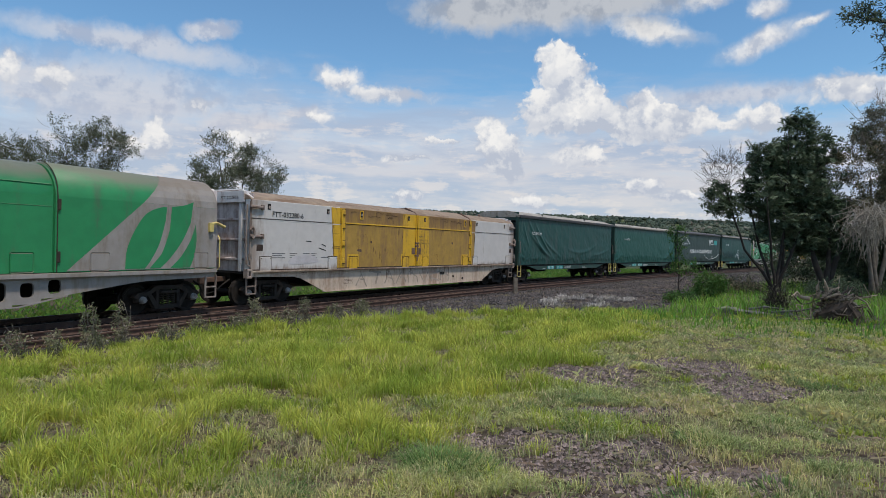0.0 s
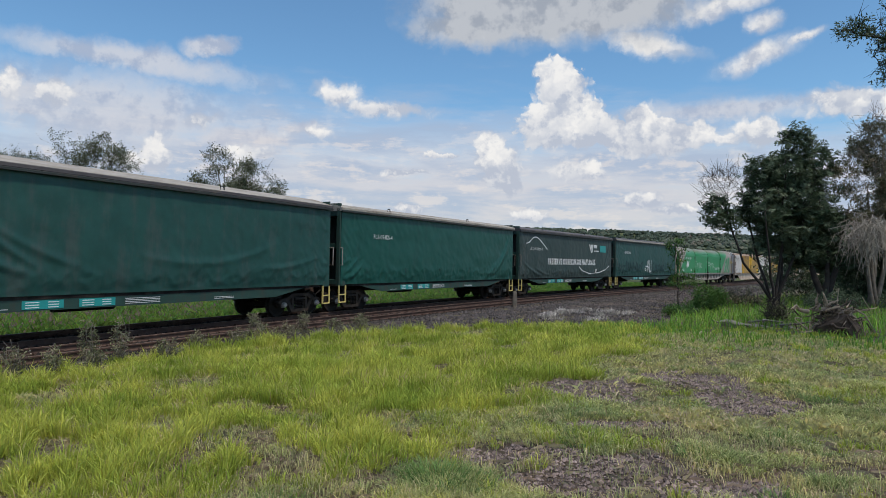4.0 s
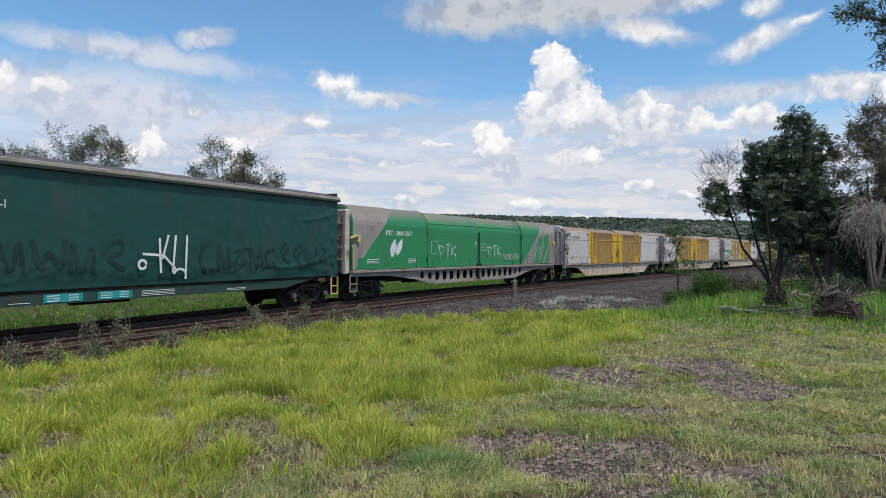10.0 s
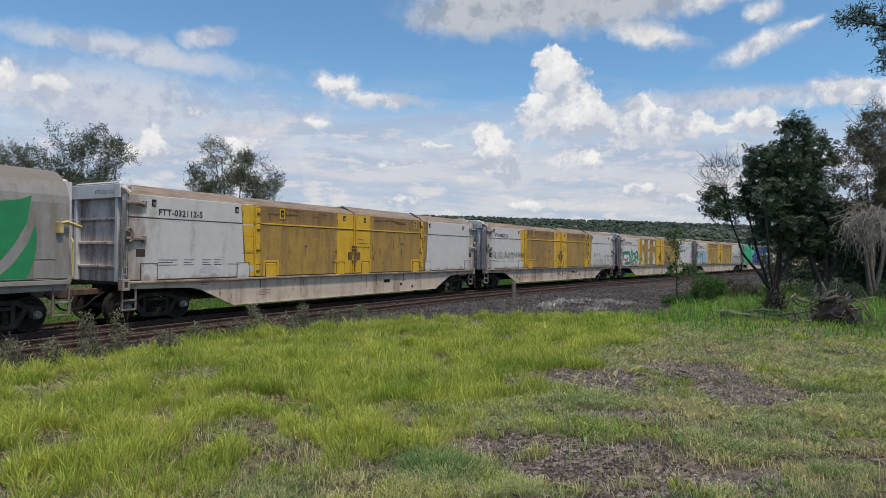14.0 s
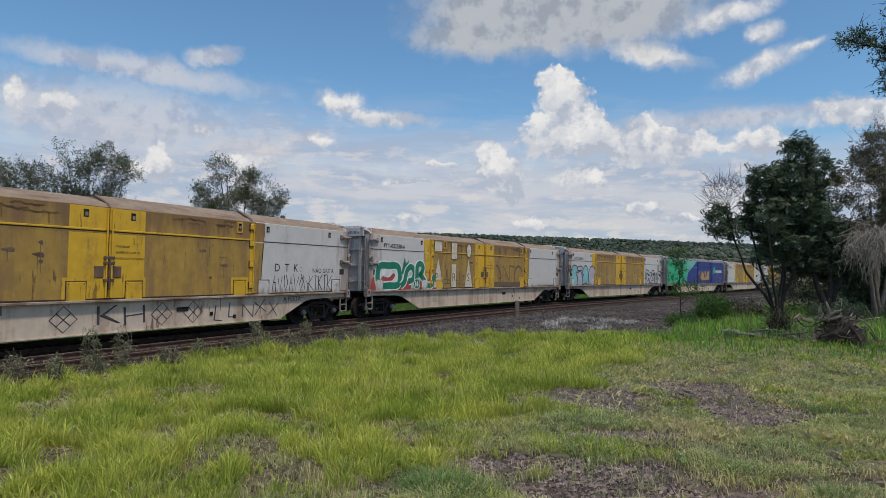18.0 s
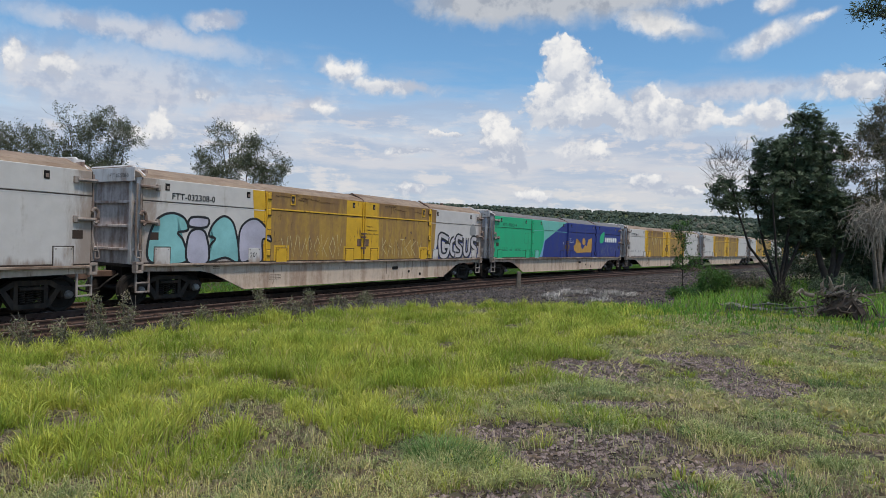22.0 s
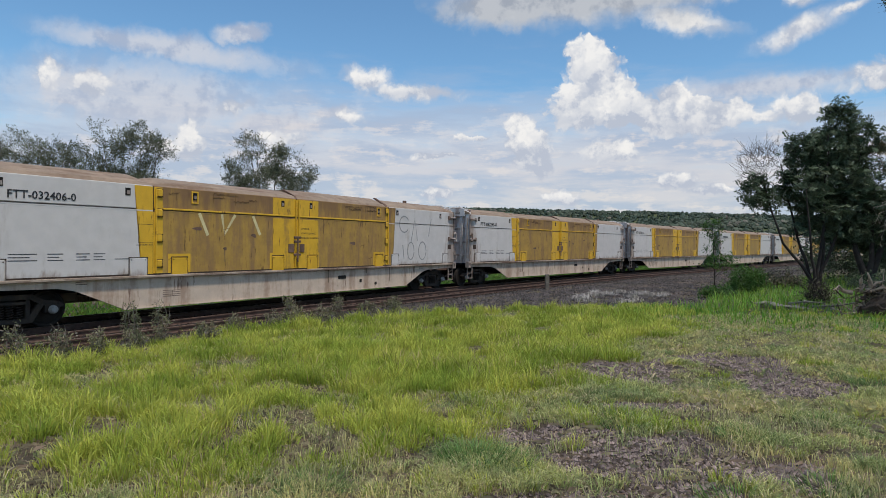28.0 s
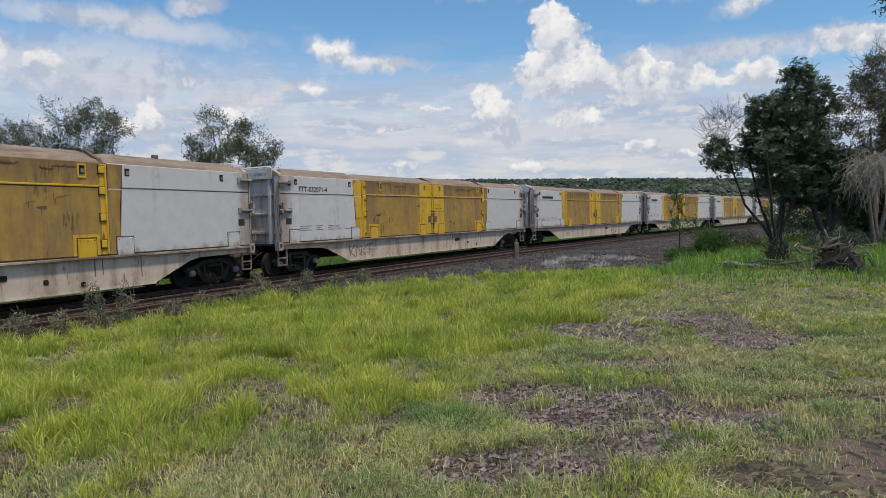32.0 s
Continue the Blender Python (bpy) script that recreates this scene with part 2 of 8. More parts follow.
# ---------------------------------------------------------------- materials
def material(name, color, rough=0.6, metal=0.0, vary=0.12, scale=3.0, fine=60.0, bump=0.15, dirt=None, dirt_amount=0.0, streak=None,
             rust=None, rust_amount=0.0, island=0.0, spec=0.4, own=True, ends=None, drip=None, settled=None, grime=None):
    """A worn surface: colour varied at two scales, grain as relief, dirt that runs down, spots of rust."""
    m = bpy.data.materials.new(name)
    t = nodes_of(m)
    co = t.nodes.new("ShaderNodeTexCoord").outputs["Object"]
    still = co
    if own:
        info = t.nodes.new("ShaderNodeObjectInfo")
        sh = t.nodes.new("ShaderNodeVectorMath")
        sh.operation = "MULTIPLY_ADD"
        t.links.new(info.outputs["Random"], sh.inputs[0])
        sh.inputs[1].default_value = (37.0, 11.0, 5.0)
        t.links.new(co, sh.inputs[2])
        co = sh.outputs[0]
    big, small = noise_of(t, co, scale, 5.0), noise_of(t, co, fine, 3.0)
    f = op(t, "ADD", op(t, "MULTIPLY", big, 0.7), op(t, "MULTIPLY", small, 0.3))
    a, b = tuple(c * (1 - vary) for c in color), tuple(min(1, c * (1 + vary)) for c in color)
    col = blend(t, ramp(t, f, 0.3, 0.7), a, b)
    if dirt:
        g = noise_of(t, co, 1.0, 6.0, 0.65, streak or (2.2, 2.2, 0.35))
        g2 = noise_of(t, co, 7.0, 5.0, 0.6)
        d = ramp(t, op(t, "ADD", g, op(t, "MULTIPLY", g2, 0.25)), 0.75 - dirt_amount * 0.45, 0.95 - dirt_amount * 0.3)
        col = blend(t, op(t, "MULTIPLY", d, 0.85), col, dirt)
    if rust:
        r = ramp(t, noise_of(t, co, 2.6, 9.0, 0.72), 0.78 - rust_amount * 0.35, 0.84 - rust_amount * 0.3)
        col = blend(t, r, col, rust)
    if drip:
        # short dark runs of rust below chips in the paint
        g = op(t, "ADD", noise_of(t, co, 1.0, 6.0, 0.6, (10.0, 10.0, 1.5)), op(t, "MULTIPLY", noise_of(t, co, 1.1, 3.0), 0.55))
        col = blend(t, op(t, "MULTIPLY", ramp(t, g, 0.90, 1.0), 0.8), col, drip)
    if ends:
        # rust that has run from the fittings at the wagon's two ends, and along its lower edge
        xyz = t.nodes.new("ShaderNodeSeparateXYZ")
        t.links.new(still, xyz.inputs[0])
        run = noise_of(t, co, 1.0, 8.0, 0.7, (3.5, 3.5, 0.9))
        at_end = ramp(t, op(t, "ADD", op(t, "ABSOLUTE", xyz.outputs[0]), op(t, "MULTIPLY_ADD", run, 2.4, -1.2)), 9.35, 10.2)
        at_foot = ramp(t, op(t, "ADD", xyz.outputs[2], op(t, "MULTIPLY_ADD", run, 0.9, -0.45)), 1.42, 1.18)
        col = blend(t, op(t, "MULTIPLY", op(t, "MAXIMUM", at_end, at_foot), 0.8), col, ends)
    if grime:
        # old grime that has run down from the eaves, and thins out unevenly
        xyz = t.nodes.new("ShaderNodeSeparateXYZ")
        t.links.new(still, xyz.inputs[0])
        run = noise_of(t, co, 1.0, 7.0, 0.68, (3.2, 3.2, 0.7))
        cover = ramp(t, op(t, "ADD", xyz.outputs[2], op(t, "MULTIPLY_ADD", run, 3.0, -1.5)), 2.6, 3.8)
        col = blend(t, op(t, "MULTIPLY", cover, 0.8), col, grime)
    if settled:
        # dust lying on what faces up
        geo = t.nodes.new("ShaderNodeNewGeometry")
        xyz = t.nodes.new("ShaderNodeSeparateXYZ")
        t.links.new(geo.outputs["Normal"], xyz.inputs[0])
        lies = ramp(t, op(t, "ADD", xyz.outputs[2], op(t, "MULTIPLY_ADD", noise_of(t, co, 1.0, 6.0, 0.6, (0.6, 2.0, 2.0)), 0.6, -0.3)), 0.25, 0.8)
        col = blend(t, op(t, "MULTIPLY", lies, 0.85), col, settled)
    if island:
        geo = t.nodes.new("ShaderNodeNewGeometry")
        hs = t.nodes.new("ShaderNodeHueSaturation")
        t.links.new(op(t, "MULTIPLY_ADD", geo.outputs["Random Per Island"], 2 * island, 1 - island), hs.inputs["Value"])
        t.links.new(col, hs.inputs["Color"])
        col = hs.outputs[0]
    bs = nd(t, "BsdfPrincipled", Metallic=metal)
    bs.inputs["Specular IOR Level"].default_value = spec
    t.links.new(col, bs.inputs["Base Color"])
    t.links.new(op(t, "MULTIPLY_ADD", big, 0.25, rough - 0.12), bs.inputs["Roughness"])
    if bump:
        bp = nd(t, "Bump", Strength=bump, Distance=0.02)
        t.links.new(f, bp.inputs["Height"])
        t.links.new(bp.outputs[0], bs.inputs["Normal"])
    o = t.nodes.new("ShaderNodeOutputMaterial")
    t.links.new(bs.outputs[0], o.inputs[0])
    return m


DUST, RUST = (0.20, 0.135, 0.085), (0.13, 0.055, 0.03)
white_paint = material("white_paint", (0.565, 0.53, 0.505), 0.55, dirt=(0.36, 0.31, 0.26), dirt_amount=0.12, rust=RUST, rust_amount=0.05, vary=0.06, bump=0.05, ends=(0.26, 0.185, 0.14))
sill_paint = material("sill_paint", (0.57, 0.455, 0.355), 0.6, dirt=(0.32, 0.205, 0.14), dirt_amount=0.44, rust=RUST, rust_amount=0.2, vary=0.1, bump=0.08, streak=(2.0, 2.0, 0.25), drip=(0.13, 0.06, 0.035))
yellow_paint = material("yellow_paint", (0.63, 0.365, 0.024), 0.5, dirt=(0.22, 0.12, 0.05), dirt_amount=0.2, rust=RUST, rust_amount=0.1, vary=0.1, bump=0.06, drip=(0.12, 0.055, 0.02))
ochre_paint = material("ochre_paint", (0.395, 0.238, 0.05), 0.6, grime=(0.185, 0.10, 0.05), dirt=(0.235, 0.135, 0.06), dirt_amount=0.50, rust=RUST, rust_amount=0.14, vary=0.15, bump=0.08, drip=(0.085, 0.042, 0.018))
roof_mauve = material("roof_mauve", (0.15, 0.145, 0.15), 0.8, dirt=(0.20, 0.18, 0.15), dirt_amount=0.4, vary=0.2, bump=0.15, streak=(0.6, 3.0, 3.0))
roof_dirt = material("roof_dirt", (0.27, 0.20, 0.145), 0.85, dirt=(0.16, 0.095, 0.06), dirt_amount=0.4, vary=0.2, bump=0.2, streak=(0.6, 3.0, 3.0))
end_white = material("end_white", (0.60, 0.575, 0.565), 0.6, dirt=(0.27, 0.19, 0.15), dirt_amount=0.32, rust=RUST, rust_amount=0.15, vary=0.1, bump=0.08)
end_grey = material("end_grey", (0.66, 0.58, 0.55), 0.6, dirt=(0.21, 0.115, 0.08), dirt_amount=0.55, rust=RUST, rust_amount=0.2, bump=0.1)
joint_dark = material("joint_dark", (0.045, 0.028, 0.02), 0.8, vary=0.3, bump=0.1)
scar_rust = material("scar_rust", (0.10, 0.052, 0.024), 0.85, dirt=(0.24, 0.135, 0.045), dirt_amount=0.5, vary=0.3, scale=6, bump=0.2)
rust_iron = material("rust_iron", (0.15, 0.09, 0.065), 0.75, dirt=(0.06, 0.035, 0.025), dirt_amount=0.4, vary=0.3, bump=0.3)
pale_iron = material("pale_iron", (0.33, 0.285, 0.255), 0.65, dirt=(0.13, 0.075, 0.05), dirt_amount=0.62, vary=0.2, bump=0.2)
black_iron = material("black_iron", (0.016, 0.014, 0.013), 0.8, spec=0.15, dirt=(0.05, 0.042, 0.035), dirt_amount=0.4, vary=0.35, bump=0.3)
bogie_iron = material("bogie_iron", (0.034, 0.028, 0.024), 0.8, spec=0.2, dirt=(0.085, 0.06, 0.043), dirt_amount=0.45, vary=0.35, bump=0.4)
wheel_steel = material("wheel_steel", (0.028, 0.023, 0.02), 0.75, 0.1, spec=0.2, vary=0.3, bump=0.3)
cap_grey = material("cap_grey", (0.30, 0.285, 0.27), 0.6, dirt=(0.1, 0.07, 0.05), dirt_amount=0.3, bump=0.1)
lip_grime = material("lip_grime", (0.40, 0.32, 0.25), 0.75, dirt=(0.12, 0.065, 0.04), dirt_amount=0.62, rust=RUST, rust_amount=0.3, vary=0.2, bump=0.1, streak=(0.9, 2.0, 2.0))
silver_paint = material("silver_paint", (0.50, 0.465, 0.47), 0.45, vary=0.2, scale=1.5, bump=0.0)
rail_rust = material("rail_rust", (0.072, 0.040, 0.029), 0.8, dirt=(0.12, 0.07, 0.05), dirt_amount=0.4, vary=0.25, bump=0.3, own=False)
rail_head = material("rail_head", (0.175, 0.11, 0.085), 0.55, 0.2, vary=0.2, bump=0.1, own=False)
sleeper_wood = material("sleeper_wood", (0.05, 0.036, 0.028), 0.9, vary=0.35, bump=0.6)
black_paint = material("black_paint", (0.02, 0.02, 0.022), 0.5, vary=0.3, bump=0.0)
white_line = material("white_line", (0.70, 0.71, 0.70), 0.6, vary=0.12, bump=0.0, dirt=(0.35, 0.33, 0.3), dirt_amount=0.25)
curtain_dark = material("curtain_dark", (0.014, 0.066, 0.056), 0.5, dirt=(0.05, 0.075, 0.068), dirt_amount=0.35, vary=0.15, bump=0.06)
curtain_green = material("curtain_green", (0.008, 0.073, 0.056), 0.45, dirt=(0.012, 0.06, 0.048), dirt_amount=0.25, vary=0.08, bump=0.04)
curtain_grey = material("curtain_grey", (0.030, 0.052, 0.047), 0.55, dirt=(0.055, 0.068, 0.062), dirt_amount=0.35, vary=0.15, bump=0.06)
curtain_teal = material("curtain_teal", (0.012, 0.062, 0.054), 0.5, dirt=(0.035, 0.06, 0.055), dirt_amount=0.3, vary=0.12, bump=0.05)
frame_green = material("frame_green", (0.022, 0.06, 0.048), 0.6, dirt=(0.05, 0.045, 0.035), dirt_amount=0.35, vary=0.15, bump=0.08)
frame_dark = material("frame_dark", (0.03, 0.036, 0.034), 0.65, dirt=(0.05, 0.04, 0.033), dirt_amount=0.35, vary=0.2, bump=0.1)
roof_grey = material("roof_grey", (0.34, 0.31, 0.27), 0.75, dirt=(0.16, 0.13, 0.10), dirt_amount=0.4, vary=0.15, bump=0.1, streak=(0.5, 2, 2))
roof_dark = material("roof_dark", (0.075, 0.068, 0.072), 0.75, dirt=(0.16, 0.14, 0.11), dirt_amount=0.3, vary=0.2, bump=0.1, streak=(0.5, 2, 2))
stirrup_yellow = material("stirrup_yellow", (0.60, 0.47, 0.16), 0.6, dirt=(0.2, 0.14, 0.08), dirt_amount=0.3, bump=0.05)
teal_label = material("teal_label", (0.02, 0.28, 0.27), 0.5, vary=0.1, bump=0.0)
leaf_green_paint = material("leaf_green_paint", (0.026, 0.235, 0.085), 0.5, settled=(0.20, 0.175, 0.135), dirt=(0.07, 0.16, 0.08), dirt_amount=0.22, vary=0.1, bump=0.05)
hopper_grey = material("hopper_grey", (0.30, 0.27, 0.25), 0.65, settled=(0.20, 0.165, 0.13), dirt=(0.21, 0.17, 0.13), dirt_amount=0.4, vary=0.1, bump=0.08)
mint_paint = material("mint_paint", (0.02, 0.40, 0.185), 0.5, dirt=(0.03, 0.27, 0.14), dirt_amount=0.25, vary=0.06, bump=0.04)
aqua_paint = material("aqua_paint", (0.16, 0.47, 0.40), 0.5, vary=0.06, bump=0.04, dirt=(0.2, 0.36, 0.3), dirt_amount=0.2)
sky_paint = material("sky_paint", (0.17, 0.33, 0.55), 0.5, vary=0.06, bump=0.04)
navy_paint = material("navy_paint", (0.018, 0.032, 0.20), 0.5, dirt=(0.05, 0.055, 0.13), dirt_amount=0.25, vary=0.1, bump=0.05)
gold_paint = material("gold_paint", (0.50, 0.28, 0.06), 0.6, dirt=(0.3, 0.2, 0.1), dirt_amount=0.25, bump=0.03)
grey_overpaint = material("grey_overpaint", (0.27, 0.27, 0.265), 0.7, vary=0.15, bump=0.0)
graffiti_teal = material("graffiti_teal", (0.015, 0.18, 0.10), 0.5, vary=0.2, bump=0.0)
graffiti_red = material("graffiti_red", (0.38, 0.06, 0.05), 0.5, vary=0.2, bump=0.0)
graffiti_aqua = material("graffiti_aqua", (0.22, 0.47, 0.47), 0.5, vary=0.2, scale=1.5, bump=0.0)
graffiti_lilac = material("graffiti_lilac", (0.42, 0.40, 0.48), 0.5, vary=0.2, scale=1.5, bump=0.0)
graffiti_brown = material("graffiti_brown", (0.14, 0.10, 0.06), 0.6, vary=0.2, bump=0.0)
graffiti_blue = material("graffiti_blue", (0.05, 0.048, 0.055), 0.6, vary=0.3, bump=0.0)
sill_stain = material("sill_stain", (0.33, 0.27, 0.22), 0.7, vary=0.3, bump=0.0)
faint_cream = material("faint_cream", (0.60, 0.51, 0.27), 0.6, vary=0.2, bump=0.0)
faded_tag = material("faded_tag", (0.011, 0.034, 0.033), 0.6, vary=0.3, bump=0.0)
spray_white = material("spray_white", (0.36, 0.46, 0.39), 0.7, vary=0.35, scale=4, bump=0.0)
graffiti_cream = material("graffiti_cream", (0.60, 0.52, 0.40), 0.6, vary=0.2, bump=0.0)


# ---------------------------------------------------------------- mesh helpers
def quad(bm, *co):
    return bm.faces.new([bm.verts.new(c) for c in co])


def box(bm, x0, x1, y0, y1, z0, z1, bevel=0.0, seg=1):
    vs = [bm.verts.new((x, y, z)) for x in (x0, x1) for y in (y0, y1) for z in (z0, z1)]
    fs = [bm.faces.new([vs[i] for i in f]) for f in ((0, 1, 3, 2), (4, 6, 7, 5), (0, 4, 5, 1), (2, 3, 7, 6), (0, 2, 6, 4), (1, 5, 7, 3))]
    if bevel:
        es = list({e for f in fs for e in f.edges})
        bmesh.ops.bevel(bm, geom=es, offset=bevel, segments=seg, affect="EDGES")


def prism(bm, outline, y0, y1):
    """An outline in x and z, drawn out from y0 to y1."""
    a, b = [bm.verts.new((x, y0, z)) for x, z in outline], [bm.verts.new((x, y1, z)) for x, z in outline]
    n = len(outline)
    bm.faces.new(a), bm.faces.new(b[::-1])
    for i in range(n):
        bm.faces.new((a[i], b[i], b[(i + 1) % n], a[(i + 1) % n]))


def loft(bm, outline, x0, x1, closed=True):
    """An outline in y and z, drawn out from x0 to x1."""
    a, b = [bm.verts.new((x0, y, z)) for y, z in outline], [bm.verts.new((x1, y, z)) for y, z in outline]
    n = len(outline)
    if closed:
        bm.faces.new(a), bm.faces.new(b[::-1])
    for i in range(n if closed else n - 1):
        bm.faces.new((a[i], b[i], b[(i + 1) % n], a[(i + 1) % n]))


def tube(bm, points, r, n=6, r1=None):
    """A bar along the points, round in section; r1: its radius at the end."""
    pts = [Vector(p) for p in points]
    rings = []
    for i, p in enumerate(pts):
        d = (pts[min(i + 1, len(pts) - 1)] - pts[max(i - 1, 0)]).normalized()
        u = d.orthogonal().normalized() if abs(d.z) > 0.9 else d.cross(Vector((0, 0, 1))).normalized()
        v = d.cross(u)
        rr = r if r1 is None else r + (r1 - r) * i / (len(pts) - 1)
        rings.append([bm.verts.new(p + (u * math.cos(k * math.tau / n) + v * math.sin(k * math.tau / n)) * rr) for k in range(n)])
    for a, b in zip(rings, rings[1:]):
        for k in range(n):
            bm.faces.new((a[k], a[(k + 1) % n], b[(k + 1) % n], b[k]))
    bm.faces.new(rings[0][::-1]), bm.faces.new(rings[-1])


def lathe(bm, profile, n=16):
    """A profile of (y, radius) turned round the y axis."""
    rings = [[bm.verts.new((r * math.cos(k * math.tau / n), y, r * math.sin(k * math.tau / n))) for k in range(n)] for y, r in profile]
    for a, b in zip(rings, rings[1:]):
        for k in range(n):
            bm.faces.new((a[k], b[k], b[(k + 1) % n], a[(k + 1) % n]))
    bm.faces.new(rings[0][::-1]), bm.faces.new(rings[-1])


def mesh_of(name, bm, mat, smooth=False):
    bmesh.ops.recalc_face_normals(bm, faces=bm.faces)
    me = bpy.data.meshes.new(name)
    bm.to_mesh(me)
    bm.free()
    me.materials.append(mat)
    if smooth:
        me.polygons.foreach_set("use_smooth", [True] * len(me.polygons))
    return me


def part(name, bm, mat, parent, label="", smooth=False, at=None):
    ob = new(name, mesh_of(name, bm, mat, smooth) if isinstance(bm, bmesh.types.BMesh) else bm)
    ob.parent = parent
    if at:
        ob.location = at
    return tagged(ob, label)


def thing(name, label, category, group="", kind=""):
    ob = new(name)
    ob.empty_display_size = 0.3
    return tagged(ob, label, category, group, kind)


_words = {}


def words(text, size, mat, thick=0.0):
    """A mesh of the words, in x and z, read from the viewer's side."""
    key = (text, size, mat.name)
    if key not in _words:
        cu = bpy.data.curves.new("words", "FONT")
        cu.body, cu.size, cu.resolution_u, cu.offset = text, size, 2, thick
        ob = new("words", cu)
        me = bpy.data.meshes.new_from_object(ob)
        bpy.data.objects.remove(ob)
        bpy.data.curves.remove(cu)
        me.transform(Matrix.Rotation(radians(90), 4, "X"))
        me.materials.clear()
        me.materials.append(mat)
        _words[key] = me
    return _words[key]


def lettering(name, text, size, mat, parent, x, y, z, label="", thick=0.0, wide=1.0):
    ob = part(name, words(text, size, mat, thick), mat, parent, label, at=(x, y, z))
    ob.scale.x = wide
    return ob


def ribbon(bm, points, w, y, closed=False):
    """A flat painted stroke along points in x and z, w wide."""
    pts = [Vector((p[0], 0, p[1])) for p in points]
    n = len(pts)
    rows = []
    for i, p in enumerate(pts):
        a, b = (pts[(i - 1) % n], pts[(i + 1) % n]) if closed else (pts[max(i - 1, 0)], pts[min(i + 1, n - 1)])
        d = (b - a).normalized()
        side = Vector((-d.z, 0, d.x)) * w / 2
        rows.append((bm.verts.new((p.x + side.x, y, p.z + side.z)), bm.verts.new((p.x - side.x, y, p.z - side.z))))
    for i in range(n if closed else n - 1):
        (a, b), (c, d) = rows[i], rows[(i + 1) % n]
        bm.faces.new((a, b, d, c))


def arc(cx, cz, rx, rz, a0, a1, n=12):
    return [(cx + rx * math.cos(radians(a0 + (a1 - a0) * i / n)), cz + rz * math.sin(radians(a0 + (a1 - a0) * i / n))) for i in range(n + 1)]

# ---------------------------------------------------------------- bogies, shared by all wagons
WHEEL_R = 0.46


def bogie_meshes():
    m = {}
    bm = bmesh.new()
    for y in (-0.8, 0.8):
        k = 1 if y > 0 else -1
        bm2 = bmesh.new()
        lathe(bm2, [(y - 0.07 * k, 0.10), (y - 0.07 * k, 0.13), (y - 0.02 * k, 0.34), (y - 0.075 * k, 0.40), (y - 0.075 * k, WHEEL_R + 0.028), (y - 0.045 * k, WHEEL_R + 0.026),
                    (y - 0.035 * k, WHEEL_R), (y + 0.065 * k, WHEEL_R - 0.006), (y + 0.065 * k, 0.39), (y + 0.03 * k, 0.36), (y + 0.055 * k, 0.14), (y + 0.09 * k, 0.12), (y + 0.09 * k, 0.09)])
        me = bpy.data.meshes.new("t")
        bm2.to_mesh(me)
        bm2.free()
        bm.from_mesh(me)
        bpy.data.meshes.remove(me)
    lathe(bm, [(-1.12, 0.06), (-1.0, 0.075), (-0.7, 0.085), (0.7, 0.085), (1.0, 0.075), (1.12, 0.06)], 12)
    m["wheelset"] = mesh_of("wheelset", bm, wheel_steel)
    bm = bmesh.new()
    top = [(-1.2, 0.55), (-1.08, 0.66), (-0.72, 0.70), (-0.46, 0.86), (0.46, 0.86), (0.72, 0.70), (1.08, 0.66), (1.2, 0.55), (1.1, 0.50), (0.78, 0.56), (0.62, 0.62),
           (0.40, 0.74), (-0.40, 0.74), (-0.62, 0.62), (-0.78, 0.56), (-1.1, 0.50)]
    prism(bm, top, -0.09, 0.09)
    prism(bm, [(-0.74, 0.60), (-0.46, 0.17), (0.46, 0.17), (0.74, 0.60), (0.60, 0.62), (0.36, 0.28), (-0.36, 0.28), (-0.60, 0.62)], -0.08, 0.08)
    for x in (-0.37, 0.37):
        box(bm, x - 0.05, x + 0.05, -0.07, 0.07, 0.26, 0.78)
    for x in (-0.925, 0.925):
        box(bm, x - 0.17, x + 0.17, -0.10, 0.12, 0.38, 0.60, 0.03)
    box(bm, -0.3, 0.3, -0.13, 0.05, 0.62, 0.70, 0.01)
    m["side_frame"] = mesh_of("side_frame", bm, bogie_iron)
    bm = bmesh.new()
    tube(bm, [(0.085 * math.cos(a), 0.085 * math.sin(a), 0.285 + 0.058 * a / math.tau) for a in np.linspace(0, 6 * math.tau, 31)], 0.018, 3)
    m["coil_spring"] = mesh_of("coil_spring", bm, bogie_iron)
    bm = bmesh.new()
    lathe(bm, [(-0.10, 0.02), (-0.10, 0.075), (-0.06, 0.10), (0.05, 0.115), (0.05, 0.02)], 14)
    for k in range(3):
        a = k * math.tau / 3
        tube(bm, [(0.055 * math.cos(a), -0.125, 0.055 * math.sin(a)), (0.055 * math.cos(a), -0.09, 0.055 * math.sin(a))], 0.016, 5)
    m["axle_cap"] = mesh_of("axle_cap", bm, cap_grey)
    bm = bmesh.new()
    box(bm, -0.22, 0.22, -1.05, 1.05, 0.52, 0.86, 0.04)
    for x in (-0.5, 0.5):
        tube(bm, [(x, -0.95, 0.42), (x, 0.95, 0.42)], 0.05, 6)
        box(bm, x - 0.05, x + 0.05, -0.9, 0.9, 0.36, 0.52)
    m["bolster"] = mesh_of("bolster", bm, black_iron)
    return m


BOGIE = bogie_meshes()
wheelsets = []


